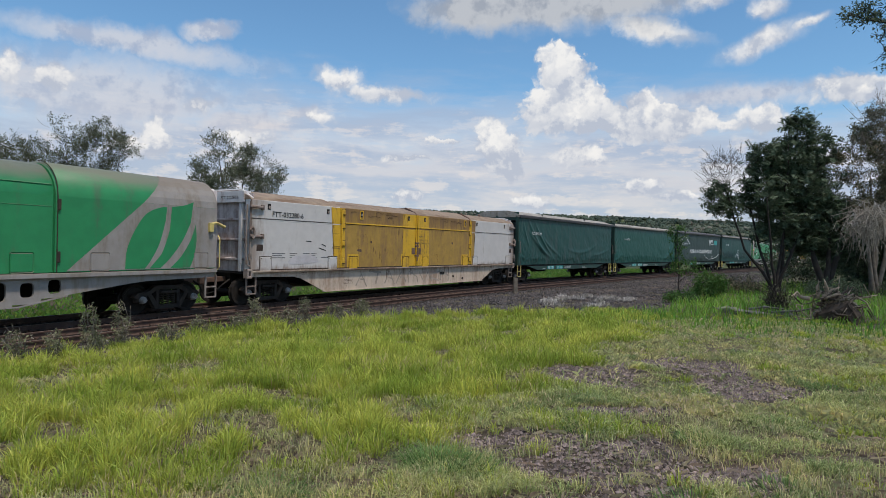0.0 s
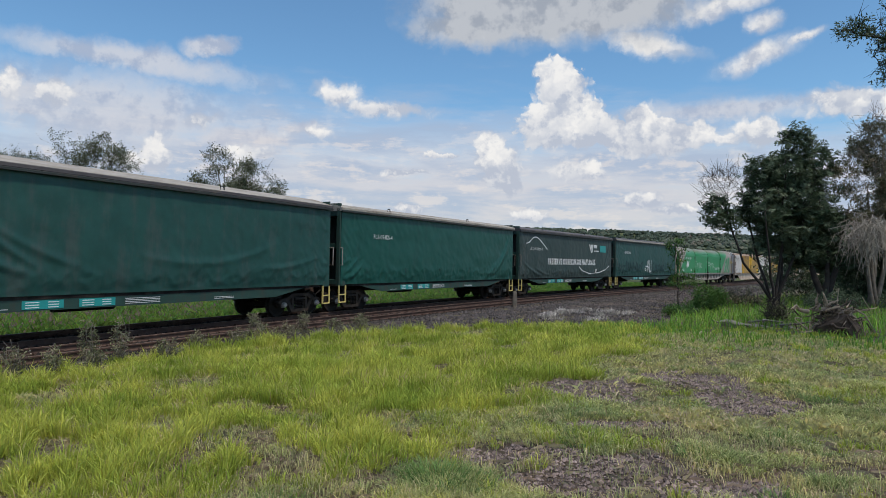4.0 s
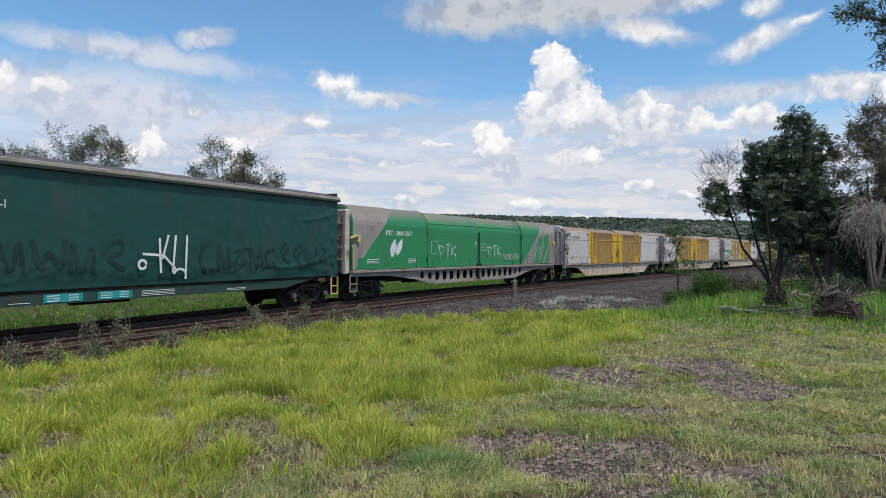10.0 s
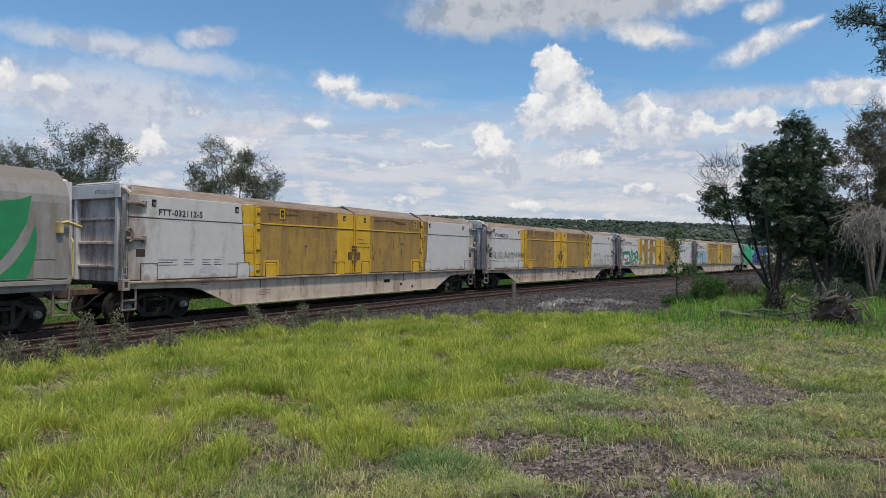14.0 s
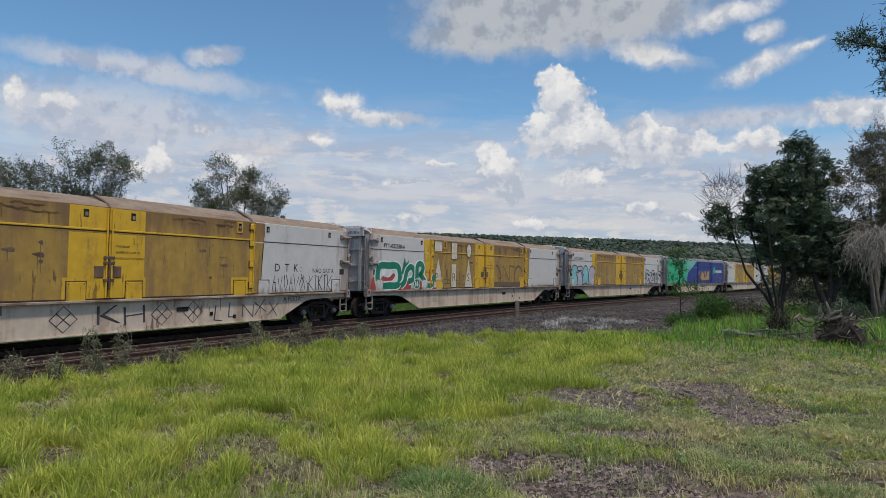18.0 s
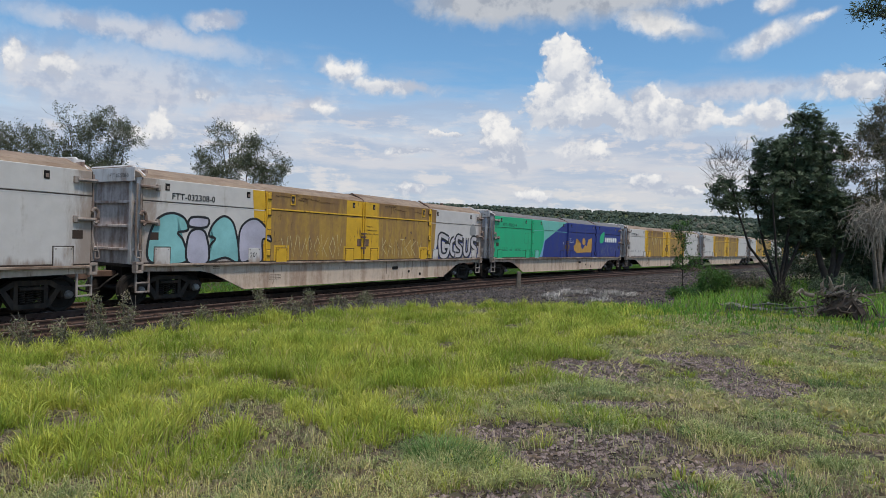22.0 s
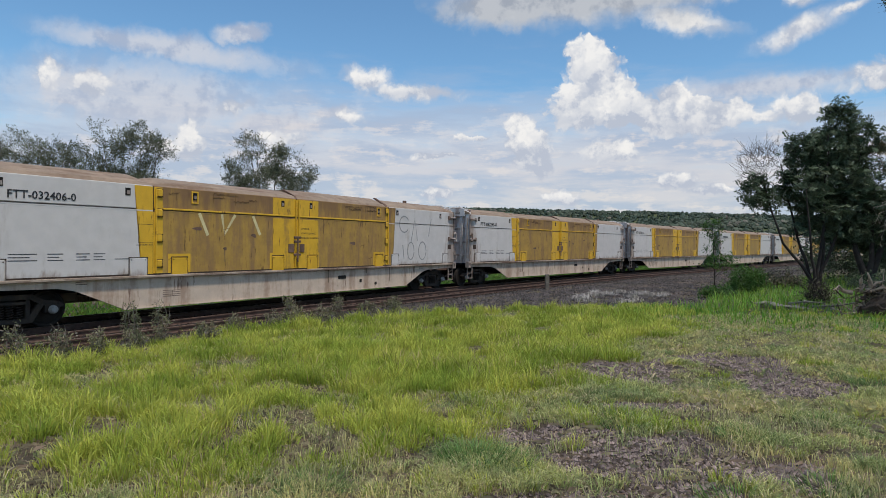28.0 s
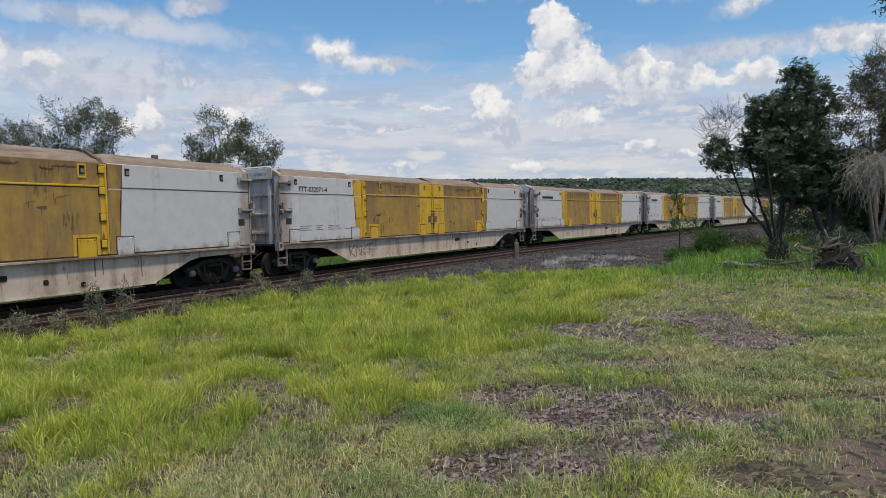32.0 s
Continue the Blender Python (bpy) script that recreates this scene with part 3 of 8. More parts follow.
def add_bogie(wagon, x):
    b = part("bogie", BOGIE["bolster"], black_iron, wagon, "dark cast-steel three-piece bogie", at=(x, 0, 0))
    for y, turn in ((-1.08, 0), (1.08, 180)):
        o = part("side_frame", BOGIE["side_frame"], bogie_iron, b, at=(0, y, 0))
        o.rotation_euler.z = radians(turn)
        for q in (-0.2, 0.0, 0.2):
            part("coil_spring", BOGIE["coil_spring"], bogie_iron, b, at=(q, y, 0))
        for ax in (-0.925, 0.925):
            o = part("axle_cap", BOGIE["axle_cap"], cap_grey, b, "pale grey axle cap", at=(ax, y + (-0.1 if y < 0 else 0.1), WHEEL_R))
            o.rotation_euler.z = radians(turn)
    for ax in (-0.925, 0.925):
        part("wheelset", BOGIE["wheelset"], wheel_steel, b, "dark steel wheels on an axle", at=(ax, 0, WHEEL_R))
    return b


def coupling(wagon, end, reach):
    """The coupler and hoses at one end of a wagon."""
    k = 1 if end > 0 else -1
    bm = bmesh.new()
    box(bm, min(end - k * 0.6, reach), max(end - k * 0.6, reach), -0.12, 0.12, 0.80, 0.98, 0.02)
    box(bm, reach - 0.16, reach + 0.16, -0.19, 0.19, 0.72, 1.04, 0.05)
    part("coupler", bm, rust_iron, wagon)
    bm = bmesh.new()
    tube(bm, [(end, -0.55, 0.9), (end + k * 0.25, -0.55, 0.75), (end + k * 0.5, -0.45, 0.50), (reach, -0.35, 0.42)], 0.028, 6)
    part("brake_hose", bm, black_iron, wagon)


def stirrup(wagon, x, y, z0, z1, w, mat, label):
    bm = bmesh.new()
    for a in (x - w / 2, x + w / 2):
        box(bm, a - 0.022, a + 0.022, y - 0.03, y + 0.03, z0, z1, 0.006)
    for z in (z0 + 0.02, (z0 + z1) / 2 - 0.02):
        box(bm, x - w / 2, x + w / 2, y - 0.035, y + 0.035, z - 0.022, z + 0.022, 0.006)
    part("step", bm, mat, wagon, label)


# ---------------------------------------------------------------- the sliding-wall wagons in white and yellow
FTT_LABEL = "white sliding-wall freight wagon with dirty yellow doors, on rails"
SIDE_Y, PANEL_Z, SEAM_Z, EAVE_Z, ROOF_Z = 1.616, 1.255, 3.03, 3.70, 4.0
HALF = 10.21


def wall_panel(wagon, x0, x1, mat, name="wall_panel", label="", side=-1, seams=True):
    bm = bmesh.new()
    y0, y1 = sorted((side * (SIDE_Y - 0.07), side * SIDE_Y))
    box(bm, x0 + 0.012, x1 - 0.012, y0, y1, PANEL_Z, SEAM_Z - 0.012, 0.012)
    box(bm, x0 + 0.012, x1 - 0.012, y0 - side * 0.006, y1 - side * 0.006, SEAM_Z + 0.012, EAVE_Z - 0.02, 0.012)
    box(bm, x0, x1, *sorted((side * (SIDE_Y - 0.03), side * (SIDE_Y - 0.06))), PANEL_Z, EAVE_Z - 0.02)
    box(bm, x0 + 0.02, x1 - 0.02, side * SIDE_Y - 0.004, side * SIDE_Y + 0.004, SEAM_Z - 0.05, SEAM_Z - 0.02)
    made = part(name, bm, mat, wagon, label)
    if side < 0:
        bm = bmesh.new()
        y = -SIDE_Y - 0.002
        for za, zb in ((SEAM_Z - 0.006, SEAM_Z + 0.005), (PANEL_Z - 0.015, PANEL_Z + 0.024)):
            box(bm, x0, x1, y, y + 0.02, za, zb)
        for xa in (x0, x1 - 0.014):
            box(bm, xa, xa + 0.014, y, y + 0.02, PANEL_Z, EAVE_Z - 0.03)
        part("joint_seal", bm, joint_dark, made)
    return made


def flat_patch(wagon, name, outline, mat, y, label=""):
    bm = bmesh.new()
    vs = [bm.verts.new((x, y, z)) for x, z in outline]
    bm.faces.new(vs)
    bmesh.ops.triangulate(bm, faces=bm.faces[:])
    return part(name, bm, mat, wagon, label)


def roof_hood(wagon, x0, x1, drop0, drop1, up=0.0, mat=None):
    """One roof section; its shoulders fall towards the ends by drop0 and drop1."""
    bm = bmesh.new()
    prof = lambda d: [(-SIDE_Y + 0.02, EAVE_Z - 0.02), (-1.50, EAVE_Z + 0.08 - d * 0.2), (-1.02, ROOF_Z - 0.03 - d + up), (-0.9, ROOF_Z - d + up), (0.9, ROOF_Z - d + up),
                      (1.02, ROOF_Z - 0.03 - d + up), (1.50, EAVE_Z + 0.08 - d * 0.2), (SIDE_Y - 0.02, EAVE_Z - 0.02)]
    xs = (x0, x0 + 0.35, x1 - 0.35, x1)
    rings = [[bm.verts.new((x, y, z)) for y, z in prof(d)] for x, d in zip(xs, (drop0, 0, 0, drop1))]
    for a, b in zip(rings, rings[1:]):
        for i in range(7):
            bm.faces.new((a[i], a[i + 1], b[i + 1], b[i]))
        bm.faces.new((a[7], a[0], b[0], b[7]))
    bm.faces.new(rings[0][::-1]), bm.faces.new(rings[-1])
    return part("roof_panel", bm, mat or roof_dirt, wagon, "" if mat else "dust-brown steel roof")


def sliding_wagon(colours, label, roof=None):
    """colours: for each of the four wall sections, from the leading end, its paint."""
    w = thing("freight_wagon", label, "train wagon", "wagons of the freight train")
    # underframe
    bm = bmesh.new()
    box(bm, -HALF + 0.2, HALF - 0.2, -0.4, 0.4, 0.78, 1.12)
    box(bm, -HALF + 0.05, HALF - 0.05, -1.5, 1.5, 1.12, 1.2)
    for x in np.arange(-6, 6.1, 2.0):
        box(bm, x - 0.08, x + 0.08, -1.5, 1.5, 0.55, 1.12)
    part("underframe", bm, black_iron, w)
    for k in (-1, 1):
        bm = bmesh.new()
        prism(bm, [(-HALF, 1.16), (-HALF, 1.02), (-8.1, 0.98), (-7.7, 0.90), (-6.45, 0.36), (6.45, 0.36), (7.7, 0.90), (8.1, 0.98), (HALF, 1.02), (HALF, 1.16)],
              k * 1.50 - 0.02, k * 1.50 + 0.02)
        box(bm, -6.45, 6.45, *sorted((k * 1.42, k * 1.56)), 0.335, 0.365)
        part("side_sill", bm, sill_paint, w, "pale fish-bellied side sill with rust streaks")
        bm = bmesh.new()
        box(bm, -HALF, HALF, *sorted((k * 1.44, k * 1.655)), 1.165, 1.235, 0.012)
        part("sill_lip", bm, lip_grime, w, "grimy lip of the sill, streaked with rust")
    # black plates on the sill's face, painted as the dark of small openings
    for x0, x1, z0, z1 in ((2.0, 2.42, 0.80, 0.93), (3.25, 3.37, 0.62, 0.74), (4.2, 4.32, 0.48, 0.6)):
        bm = bmesh.new()
        box(bm, x0, x1, -1.53, -1.515, z0, z1, 0.02)
        part("sill_opening", bm, black_iron, w)
    # walls, leading end first
    cuts = (-HALF, -5.67, -0.28, 4.99, HALF)
    for i in range(4):
        wall_panel(w, cuts[i], cuts[i + 1], colours[i], "sliding_door" if i in (1, 2) else "wall_panel", "")
        wall_panel(w, cuts[i], cuts[i + 1], colours[i], "wall_panel", "", 1)
    roof_hood(w, -HALF, -5.67, 0.0, 0.1, mat=roof)
    roof_hood(w, -5.67, -0.28, 0.10, 0.02, -0.03, mat=roof)
    roof_hood(w, -0.28, 4.99, 0.02, 0.10, 0.03, mat=roof)
    roof_hood(w, 4.99, HALF, 0.1, 0.0, mat=roof)
    for x0, x1, up in ((4.80, 4.92, 0.07), (-0.32, -0.24, 0.03)):
        bm = bmesh.new()
        loft(bm, [(-SIDE_Y + 0.01, EAVE_Z - 0.03), (-1.52, EAVE_Z + 0.09), (-0.98, ROOF_Z + up), (-0.9, ROOF_Z + up - 0.02), (-1.45, EAVE_Z + 0.05)], x0, x1)
        part("roof_rail", bm, rust_iron, w)
    bm = bmesh.new()
    box(bm, 7.0, 7.2, -0.95, -0.85, ROOF_Z - 0.02, ROOF_Z + 0.10, 0.02)
    part("roof_vent", bm, rust_iron, w)
    # ends: recessed wall, posts, ribs, sloping top frame
    for k in (-1, 1):
        bm = bmesh.new()
        a, b = sorted((k * (HALF - 0.22), k * (HALF - 0.16)))
        box(bm, a, b, -1.5, 1.5, 1.2, 3.9)
        wall = part("end_wall", bm, end_grey, w, "grimy grey ribbed end wall")
        for z in (1.62, 2.3, 3.0):
            bm = bmesh.new()
            box(bm, *sorted((k * (HALF - 0.16), k * (HALF - 0.08))), -1.3, 1.3, z - 0.04, z + 0.04, 0.01)
            part("end_rib", bm, end_grey, wall)
        for y in (-1.02, 1.02):
            bm = bmesh.new()
            box(bm, *sorted((k * (HALF - 0.17), k * (HALF - 0.02))), y - 0.07, y + 0.07, 1.2, 3.6, 0.012)
            part("end_post", bm, end_white, wall)
        bm = bmesh.new()
        for y in (-1, 1):
            box(bm, *sorted((k * (HALF - 0.3), k * (HALF - 0.01))), *sorted((y * 1.30, y * 1.56)), 1.2, 3.72, 0.015)
            tube(bm, [(k * (HALF - 0.1), y * 1.56, 3.70), (k * (HALF - 0.1), y * 1.02, 4.02), (k * (HALF - 0.1), 0, 4.02)], 0.045, 6)
        box(bm, *sorted((k * (HALF - 0.29), k * (HALF + 0.02))), -1.25, 1.25, 3.58, 3.98, 0.01)
        part("end_frame", bm, end_white, w, "white end frame, rust at its joints")
        # lock rods and their clamps on the corner
        x = k * (HALF - 0.03)
        bm = bmesh.new()
        tube(bm, [(x + k * 0.05, -1.60, 1.35), (x + k * 0.05, -1.60, 3.6)], 0.035, 6)
        tube(bm, [(x + k * 0.10, -1.48, 1.45), (x + k * 0.12, -1.48, 2.2), (x + k * 0.08, -1.46, 3.5)], 0.028, 6)
        for z in (3.42, 2.42):
            tube(bm, [(x - k * 0.42, -1.67, z), (x - k * 0.1, -1.69, z), (x + k * 0.12, -1.66, z + 0.01)], 0.05, 7)
            box(bm, *sorted((x - k * 0.5, x - k * 0.38)), -1.69, -1.60, z - 0.09, z + 0.09, 0.012)
        tube(bm, arc3(x + k * 0.05, 2.52, 0.2, 0.2), 0.045, 7)
        part("lock_rod", bm, pale_iron, w, "worn pale lock rod with clamps")
        # flat plate, its dark colour stands for the shade inside a recess
        bm = bmesh.new()
        box(bm, *sorted((x - k * 0.50, x - k * 0.22)), -1.622, -1.60, 1.92, 2.14)
        part("pocket_recess", bm, joint_dark, w)
        bm = bmesh.new()
        for z, dx in ((1.62, 0.05), (1.82, 0.0)):
            for sgn in (-1, 1):
                tube(bm, [(x + k * (0.1 + dx) + sgn * 0.05, -1.66, z), (x + k * (0.1 + dx) + sgn * 0.06, -1.68, z - 0.2)], 0.015, 5)
            tube(bm, [(x + k * (0.1 + dx) - 0.06, -1.68, z - 0.2), (x + k * (0.1 + dx) + 0.06, -1.68, z - 0.2)], 0.015, 5)
        part("chain_link", bm, pale_iron, w)
        # corner tie-down plate, step, coupler
        bm = bmesh.new()
        xa, xb = sorted((k * (HALF - 0.06), k * (HALF + 0.16)))
        for za, zb in ((0.98, 1.06), (1.22, 1.30)):
            box(bm, xa, xb, -1.66, -1.45, za, zb, 0.01)
        for q in (xa, xb - 0.06):
            box(bm, q, q + 0.06, -1.66, -1.45, 1.06, 1.22)
        part("tie_down", bm, white_paint, w)
        stirrup(w, k * (HALF - 0.12), -1.52, 0.42, 1.02, 0.40, pale_iron, "")
        coupling(w, k * HALF, k * 11.02)
        add_bogie(w, k * 8.98)
    # feet under the wall sections, lift pockets, hinges
    bottoms = ((-9.55, 0), (-6.1, 0), (-4.85, 1), (-1.12, 1), (0.50, 1), (4.35, 1), (5.45, 3), (9.45, 3))
    for x, i in bottoms:
        bm = bmesh.new()
        h = 0.46
        box(bm, x - 0.25, x + 0.25, -SIDE_Y - 0.022, -SIDE_Y + 0.01, PANEL_Z - 0.05, PANEL_Z + h, 0.03)
        part("foot_cover", bm, colours[i] if i in (0, 3) else colours[1] if roof and x < -2 else colours[4], w)
        if i == 1 and not roof:
            bm = bmesh.new()
            box(bm, x - 0.36, x + 0.36, -SIDE_Y - 0.0035, -SIDE_Y + 0.004, PANEL_Z + 0.02, PANEL_Z + h + 0.10)
            part("foot_surround", bm, colours[4], w)
        for q in (-0.2, 0.2):
            bm = bmesh.new()
            box(bm, x + q - 0.012, x + q + 0.012, -SIDE_Y - 0.032, -SIDE_Y - 0.02, PANEL_Z + h - 0.07, PANEL_Z + h - 0.045)
            part("rivet", bm, joint_dark, w)
        bm = bmesh.new()
        for q in ((x - 0.275, x - 0.25), (x + 0.25, x + 0.275)):
            box(bm, *q, -SIDE_Y - 0.008, -SIDE_Y + 0.004, PANEL_Z, PANEL_Z + h + 0.02)
        box(bm, x - 0.275, x + 0.275, -SIDE_Y - 0.008, -SIDE_Y + 0.004, PANEL_Z + h, PANEL_Z + h + 0.02)
        part("foot_joint", bm, joint_dark, w)
    for x in (-9.42, -6.4, -4.35, -0.92, 0.42, 4.3, 5.6, 9.0):
        # no hole is cut: a black plate gives the dark inside the pocket
        bm = bmesh.new()
        box(bm, x - 0.07, x + 0.07, -SIDE_Y - 0.006, -SIDE_Y + 0.05, 3.37, 3.57)
        part("lift_pocket", bm, black_iron, w)
        if x in (-4.35, 4.3) and not roof:
            bm = bmesh.new()
            for q in (-0.115, 0.075):
                box(bm, x + q, x + q + 0.04, -SIDE_Y - 0.016, -SIDE_Y + 0.01, 3.26, 3.62, 0.005)
            for z in (3.26, 3.58):
                box(bm, x - 0.075, x + 0.075, -SIDE_Y - 0.016, -SIDE_Y + 0.01, z, z + 0.04, 0.005)
            part("pocket_frame", bm, colours[4], w)
        bm = bmesh.new()
        box(bm, x - 0.03, x + 0.05, -SIDE_Y - 0.012, -SIDE_Y + 0.05, 3.40, 3.50)
        part("lift_hook", bm, pale_iron, w)
    return w


def arc3(x, z, rx, rz, y=-1.70):
    return [(x + rx * math.cos(a) * 0.5, y, z + rz * math.sin(a)) for a in np.linspace(-1.4, 2.6, 8)]


def door_dress(w, paint, dull, first=None):
    """Hinge strips, bright door stiles and the centre lock of the two doors."""
    y = -SIDE_Y - 0.006
    for x0, x1 in ((-5.67, -5.38), (-1.35, -0.30), (-0.26, 0.80), (4.78, 4.99)):
        if dull:
            bm = bmesh.new()
            box(bm, x0, x1, y, -SIDE_Y + 0.02, PANEL_Z + 0.02, SEAM_Z - 0.06, 0.004)
            box(bm, x0, x1, y + 0.004, -SIDE_Y + 0.02, SEAM_Z + 0.03, EAVE_Z - 0.05, 0.004)
            part("door_stile", bm, paint, w, "bright yellow door stile")
    for x in (-5.60, 4.93):
        bm = bmesh.new()
        tube(bm, [(x, y - 0.02, PANEL_Z + 0.05), (x, y - 0.02, EAVE_Z - 0.1)], 0.03, 6)
        part("hinge_rod", bm, first or paint if x < 0 else paint, w)
        for z in (1.55, 2.25, 2.95, 3.5):
            bm = bmesh.new()
            k = -1 if x < 0 else 1
            box(bm, *sorted((x - k * 0.03, x - k * 0.19)), y - 0.05, y + 0.01, z - 0.10, z + 0.10, 0.02)
            hinge = part("hinge", bm, first or paint if x < 0 else paint, w)
            bm = bmesh.new()
            for za in (z - 0.118, z + 0.102):
                box(bm, *sorted((x - k * 0.02, x - k * 0.20)), y - 0.03, y + 0.005, za, za + 0.016)
            box(bm, *sorted((x - k * 0.19, x - k * 0.206)), y - 0.03, y + 0.005, z - 0.118, z + 0.118)
            part("hinge_gap", bm, joint_dark, hinge)
    if dull:
        for x0, x1 in ((-5.38, -0.40), (-0.14, 4.78)):
            bm = bmesh.new()
            box(bm, x0, x1, y - 0.012, -SIDE_Y + 0.01, SEAM_Z + 0.012, SEAM_Z + 0.062, 0.008)
            part("door_rib", bm, paint, w, "bright yellow rib over the joint")
    bm = bmesh.new()
    for x in (-0.34, -0.20):
        tube(bm, [(x, y - 0.03, PANEL_Z + 0.03), (x, y - 0.03, EAVE_Z - 0.06)], 0.026, 6)
    part("lock_bar", bm, paint, w)
    bm = bmesh.new()
    for x0, x1 in ((-0.66, -0.40), (-0.14, 0.10)):
        box(bm, x0, x1, y - 0.02, y + 0.01, 1.82, 2.12, 0.01)
    for z in (1.75, 2.2, 2.34):
        box(bm, -0.42, -0.12, y - 0.06, y, z - 0.04, z + 0.04, 0.01)
    tube(bm, [(-0.27, y - 0.06, 1.5), (-0.27, y - 0.07, 2.35)], 0.03, 6)
    part("door_lock", bm, rust_iron, w, "rusted door lock plates")


def data_panel(w, mat, x=-8.9, wide=1.0):
    """The small technical lettering near the leading end, as plain bars."""
    for dx, dz, n, lw in ((0.0, 0, 3, 0.62), (0.85, 0, 3, 0.36), (1.52, 0, 3, 0.34), (1.95, 0, 3, 0.30), (2.5, -0.14, 1, 0.4)):
        for k in range(n):
            bm = bmesh.new()
            z = 1.82 - 0.075 * k + dz
            box(bm, x + dx, x + dx + lw * (1 - 0.25 * (k == 1)), -SIDE_Y - 0.004, -SIDE_Y + 0.005, z, z + 0.020)
            part("text_bar", bm, mat, w)

# ---------------------------------------------------------------- ground heights
_sel = (LINE_S >= -160) & (LINE_S <= 420)
_NX, _NY, _NS = LINE_X[_sel][::2], LINE_Y[_sel][::2], LINE_S[_sel][::2]
_NH = np.array([heading(s) for s in _NS])


def along(x, y):
    """For arrays of places: metres along the track, and metres from it to the viewer's side."""
    x, y = np.asarray(x, float), np.asarray(y, float)
    s, lat = np.empty_like(x), np.empty_like(x)
    for i in range(0, len(x), 4000):
        a, b = x[i:i + 4000, None], y[i:i + 4000, None]
        j = np.argmin((a - _NX) ** 2 + (b - _NY) ** 2, axis=1)
        s[i:i + 4000] = _NS[j]
        lat[i:i + 4000] = (a[:, 0] - _NX[j]) * np.sin(_NH[j]) - (b[:, 0] - _NY[j]) * np.cos(_NH[j])
    return s, lat


def value_noise(x, y, size, seed=0):
    """Smooth noise, 0 to 1, over the plane."""
    rng = np.random.RandomState(seed)
    g = rng.rand(64, 64)
    u, v = np.asarray(x) / size, np.asarray(y) / size
    i, j = np.floor(u).astype(int), np.floor(v).astype(int)
    f, h = u - i, v - j
    f, h = f * f * (3 - 2 * f), h * h * (3 - 2 * h)
    at = lambda a, b: g[a % 64, b % 64]
    return (at(i, j) * (1 - f) + at(i + 1, j) * f) * (1 - h) + (at(i, j + 1) * (1 - f) + at(i + 1, j + 1) * f) * h


def grass_edge(s):
    return np.interp(s, [-27, -21, -18, -14, -11, -8.5], [5.6, 5.6, 6.9, 8.2, 11.0, 13.2])


PROFILE = ((-400, -0.5), (-30, -0.5), (-5.0, -0.55), (-3.2, -0.42), (-1.9, -0.17), (4.0, -0.17), (4.3, -0.20), (5.0, -0.28), (5.5, -0.14), (6.2, 0.02), (8.0, 0.06), (12, 0.10), (17, 0.28), (60, 0.3), (900, 0.3))


def ground_z(x, y):
    x, y = np.asarray(x, float), np.asarray(y, float)
    s, lat = along(x, y)
    z = np.interp(lat, [p[0] for p in PROFILE], [p[1] for p in PROFILE])
    rough = np.where(lat > 7, 1.0, 0.35) * np.where(np.abs(lat) < 4.2, 0.15, 1.0)
    z = z + rough * (0.10 * (value_noise(x, y, 1.7, 1) - 0.5) + 0.05 * (value_noise(x, y, 0.5, 2) - 0.5))
    r = np.hypot(x, y)
    t = np.clip((y - 260) / 640, 0, 1)
    t = t * t * (3 - 2 * t)
    crest = 45.5 - 0.016 * x + 5 * (value_noise(x, y, 210, 3) - 0.5)
    z = z + np.where(y > 0, t * crest, 0) + np.clip((r - 120) / 300, 0, 1) * 3 * (value_noise(x, y, 130, 4) - 0.5)
    return z


# bare and stony places: centre, half-widths, turn in degrees
STONY = ((4.15, 10.6, 0.85, 1.2, 10), (4.35, 9.0, 0.85, 0.9, 0), (2.45, 9.9, 1.0, 0.75, 20), (2.2, 7.6, 0.8, 0.28, 10), (0.75, 6.45, 0.6, 0.42, -20), (1.1, 5.75, 0.65, 0.45, 0), (1.9, 6.1, 0.7, 0.34, 20), (2.35, 5.4, 0.55, 0.36, 0), (0.45, 4.6, 0.7, 0.35, 0), (1.5, 4.9, 0.5, 0.3, 0))
BARE = ((-2.09, 8.40, 0.22, 0.12, 0), (-2.09, 7.06, 0.2, 0.13, 0), (-4.05, 6.58, 0.24, 0.28, 20), (-3.13, 7.14, 0.2, 0.1, 0), (-0.95, 6.6, 0.22, 0.1, -30), (-0.75, 5.30, 0.5, 0.12, 0),
        (3.5, 4.3, 1.0, 0.62, 10), (2.3, 4.05, 0.7, 0.28, 0), (3.6, 5.75, 0.8, 0.14, 8), (-3.35, 9.6, 0.3, 0.08, 0), (-4.5, 8.2, 0.3, 0.08, 0))


def inside(spots, x, y, wobble=0.55):
    """How deep in any of the spots a place lies: 1 inside, 0 outside."""
    best = np.zeros_like(np.asarray(x, float))
    w = (value_noise(x, y, 0.45, 7) - 0.5) * wobble + (value_noise(x, y, 0.16, 8) - 0.5) * wobble * 0.7
    for cx, cy, a, b, turn in spots:
        c, s = math.cos(radians(turn)), math.sin(radians(turn))
        u, v = (x - cx) * c + (y - cy) * s, -(x - cx) * s + (y - cy) * c
        best = np.maximum(best, np.clip((1.15 - np.hypot(u / a, v / b) + w) / 0.3, 0, 1))
    return best


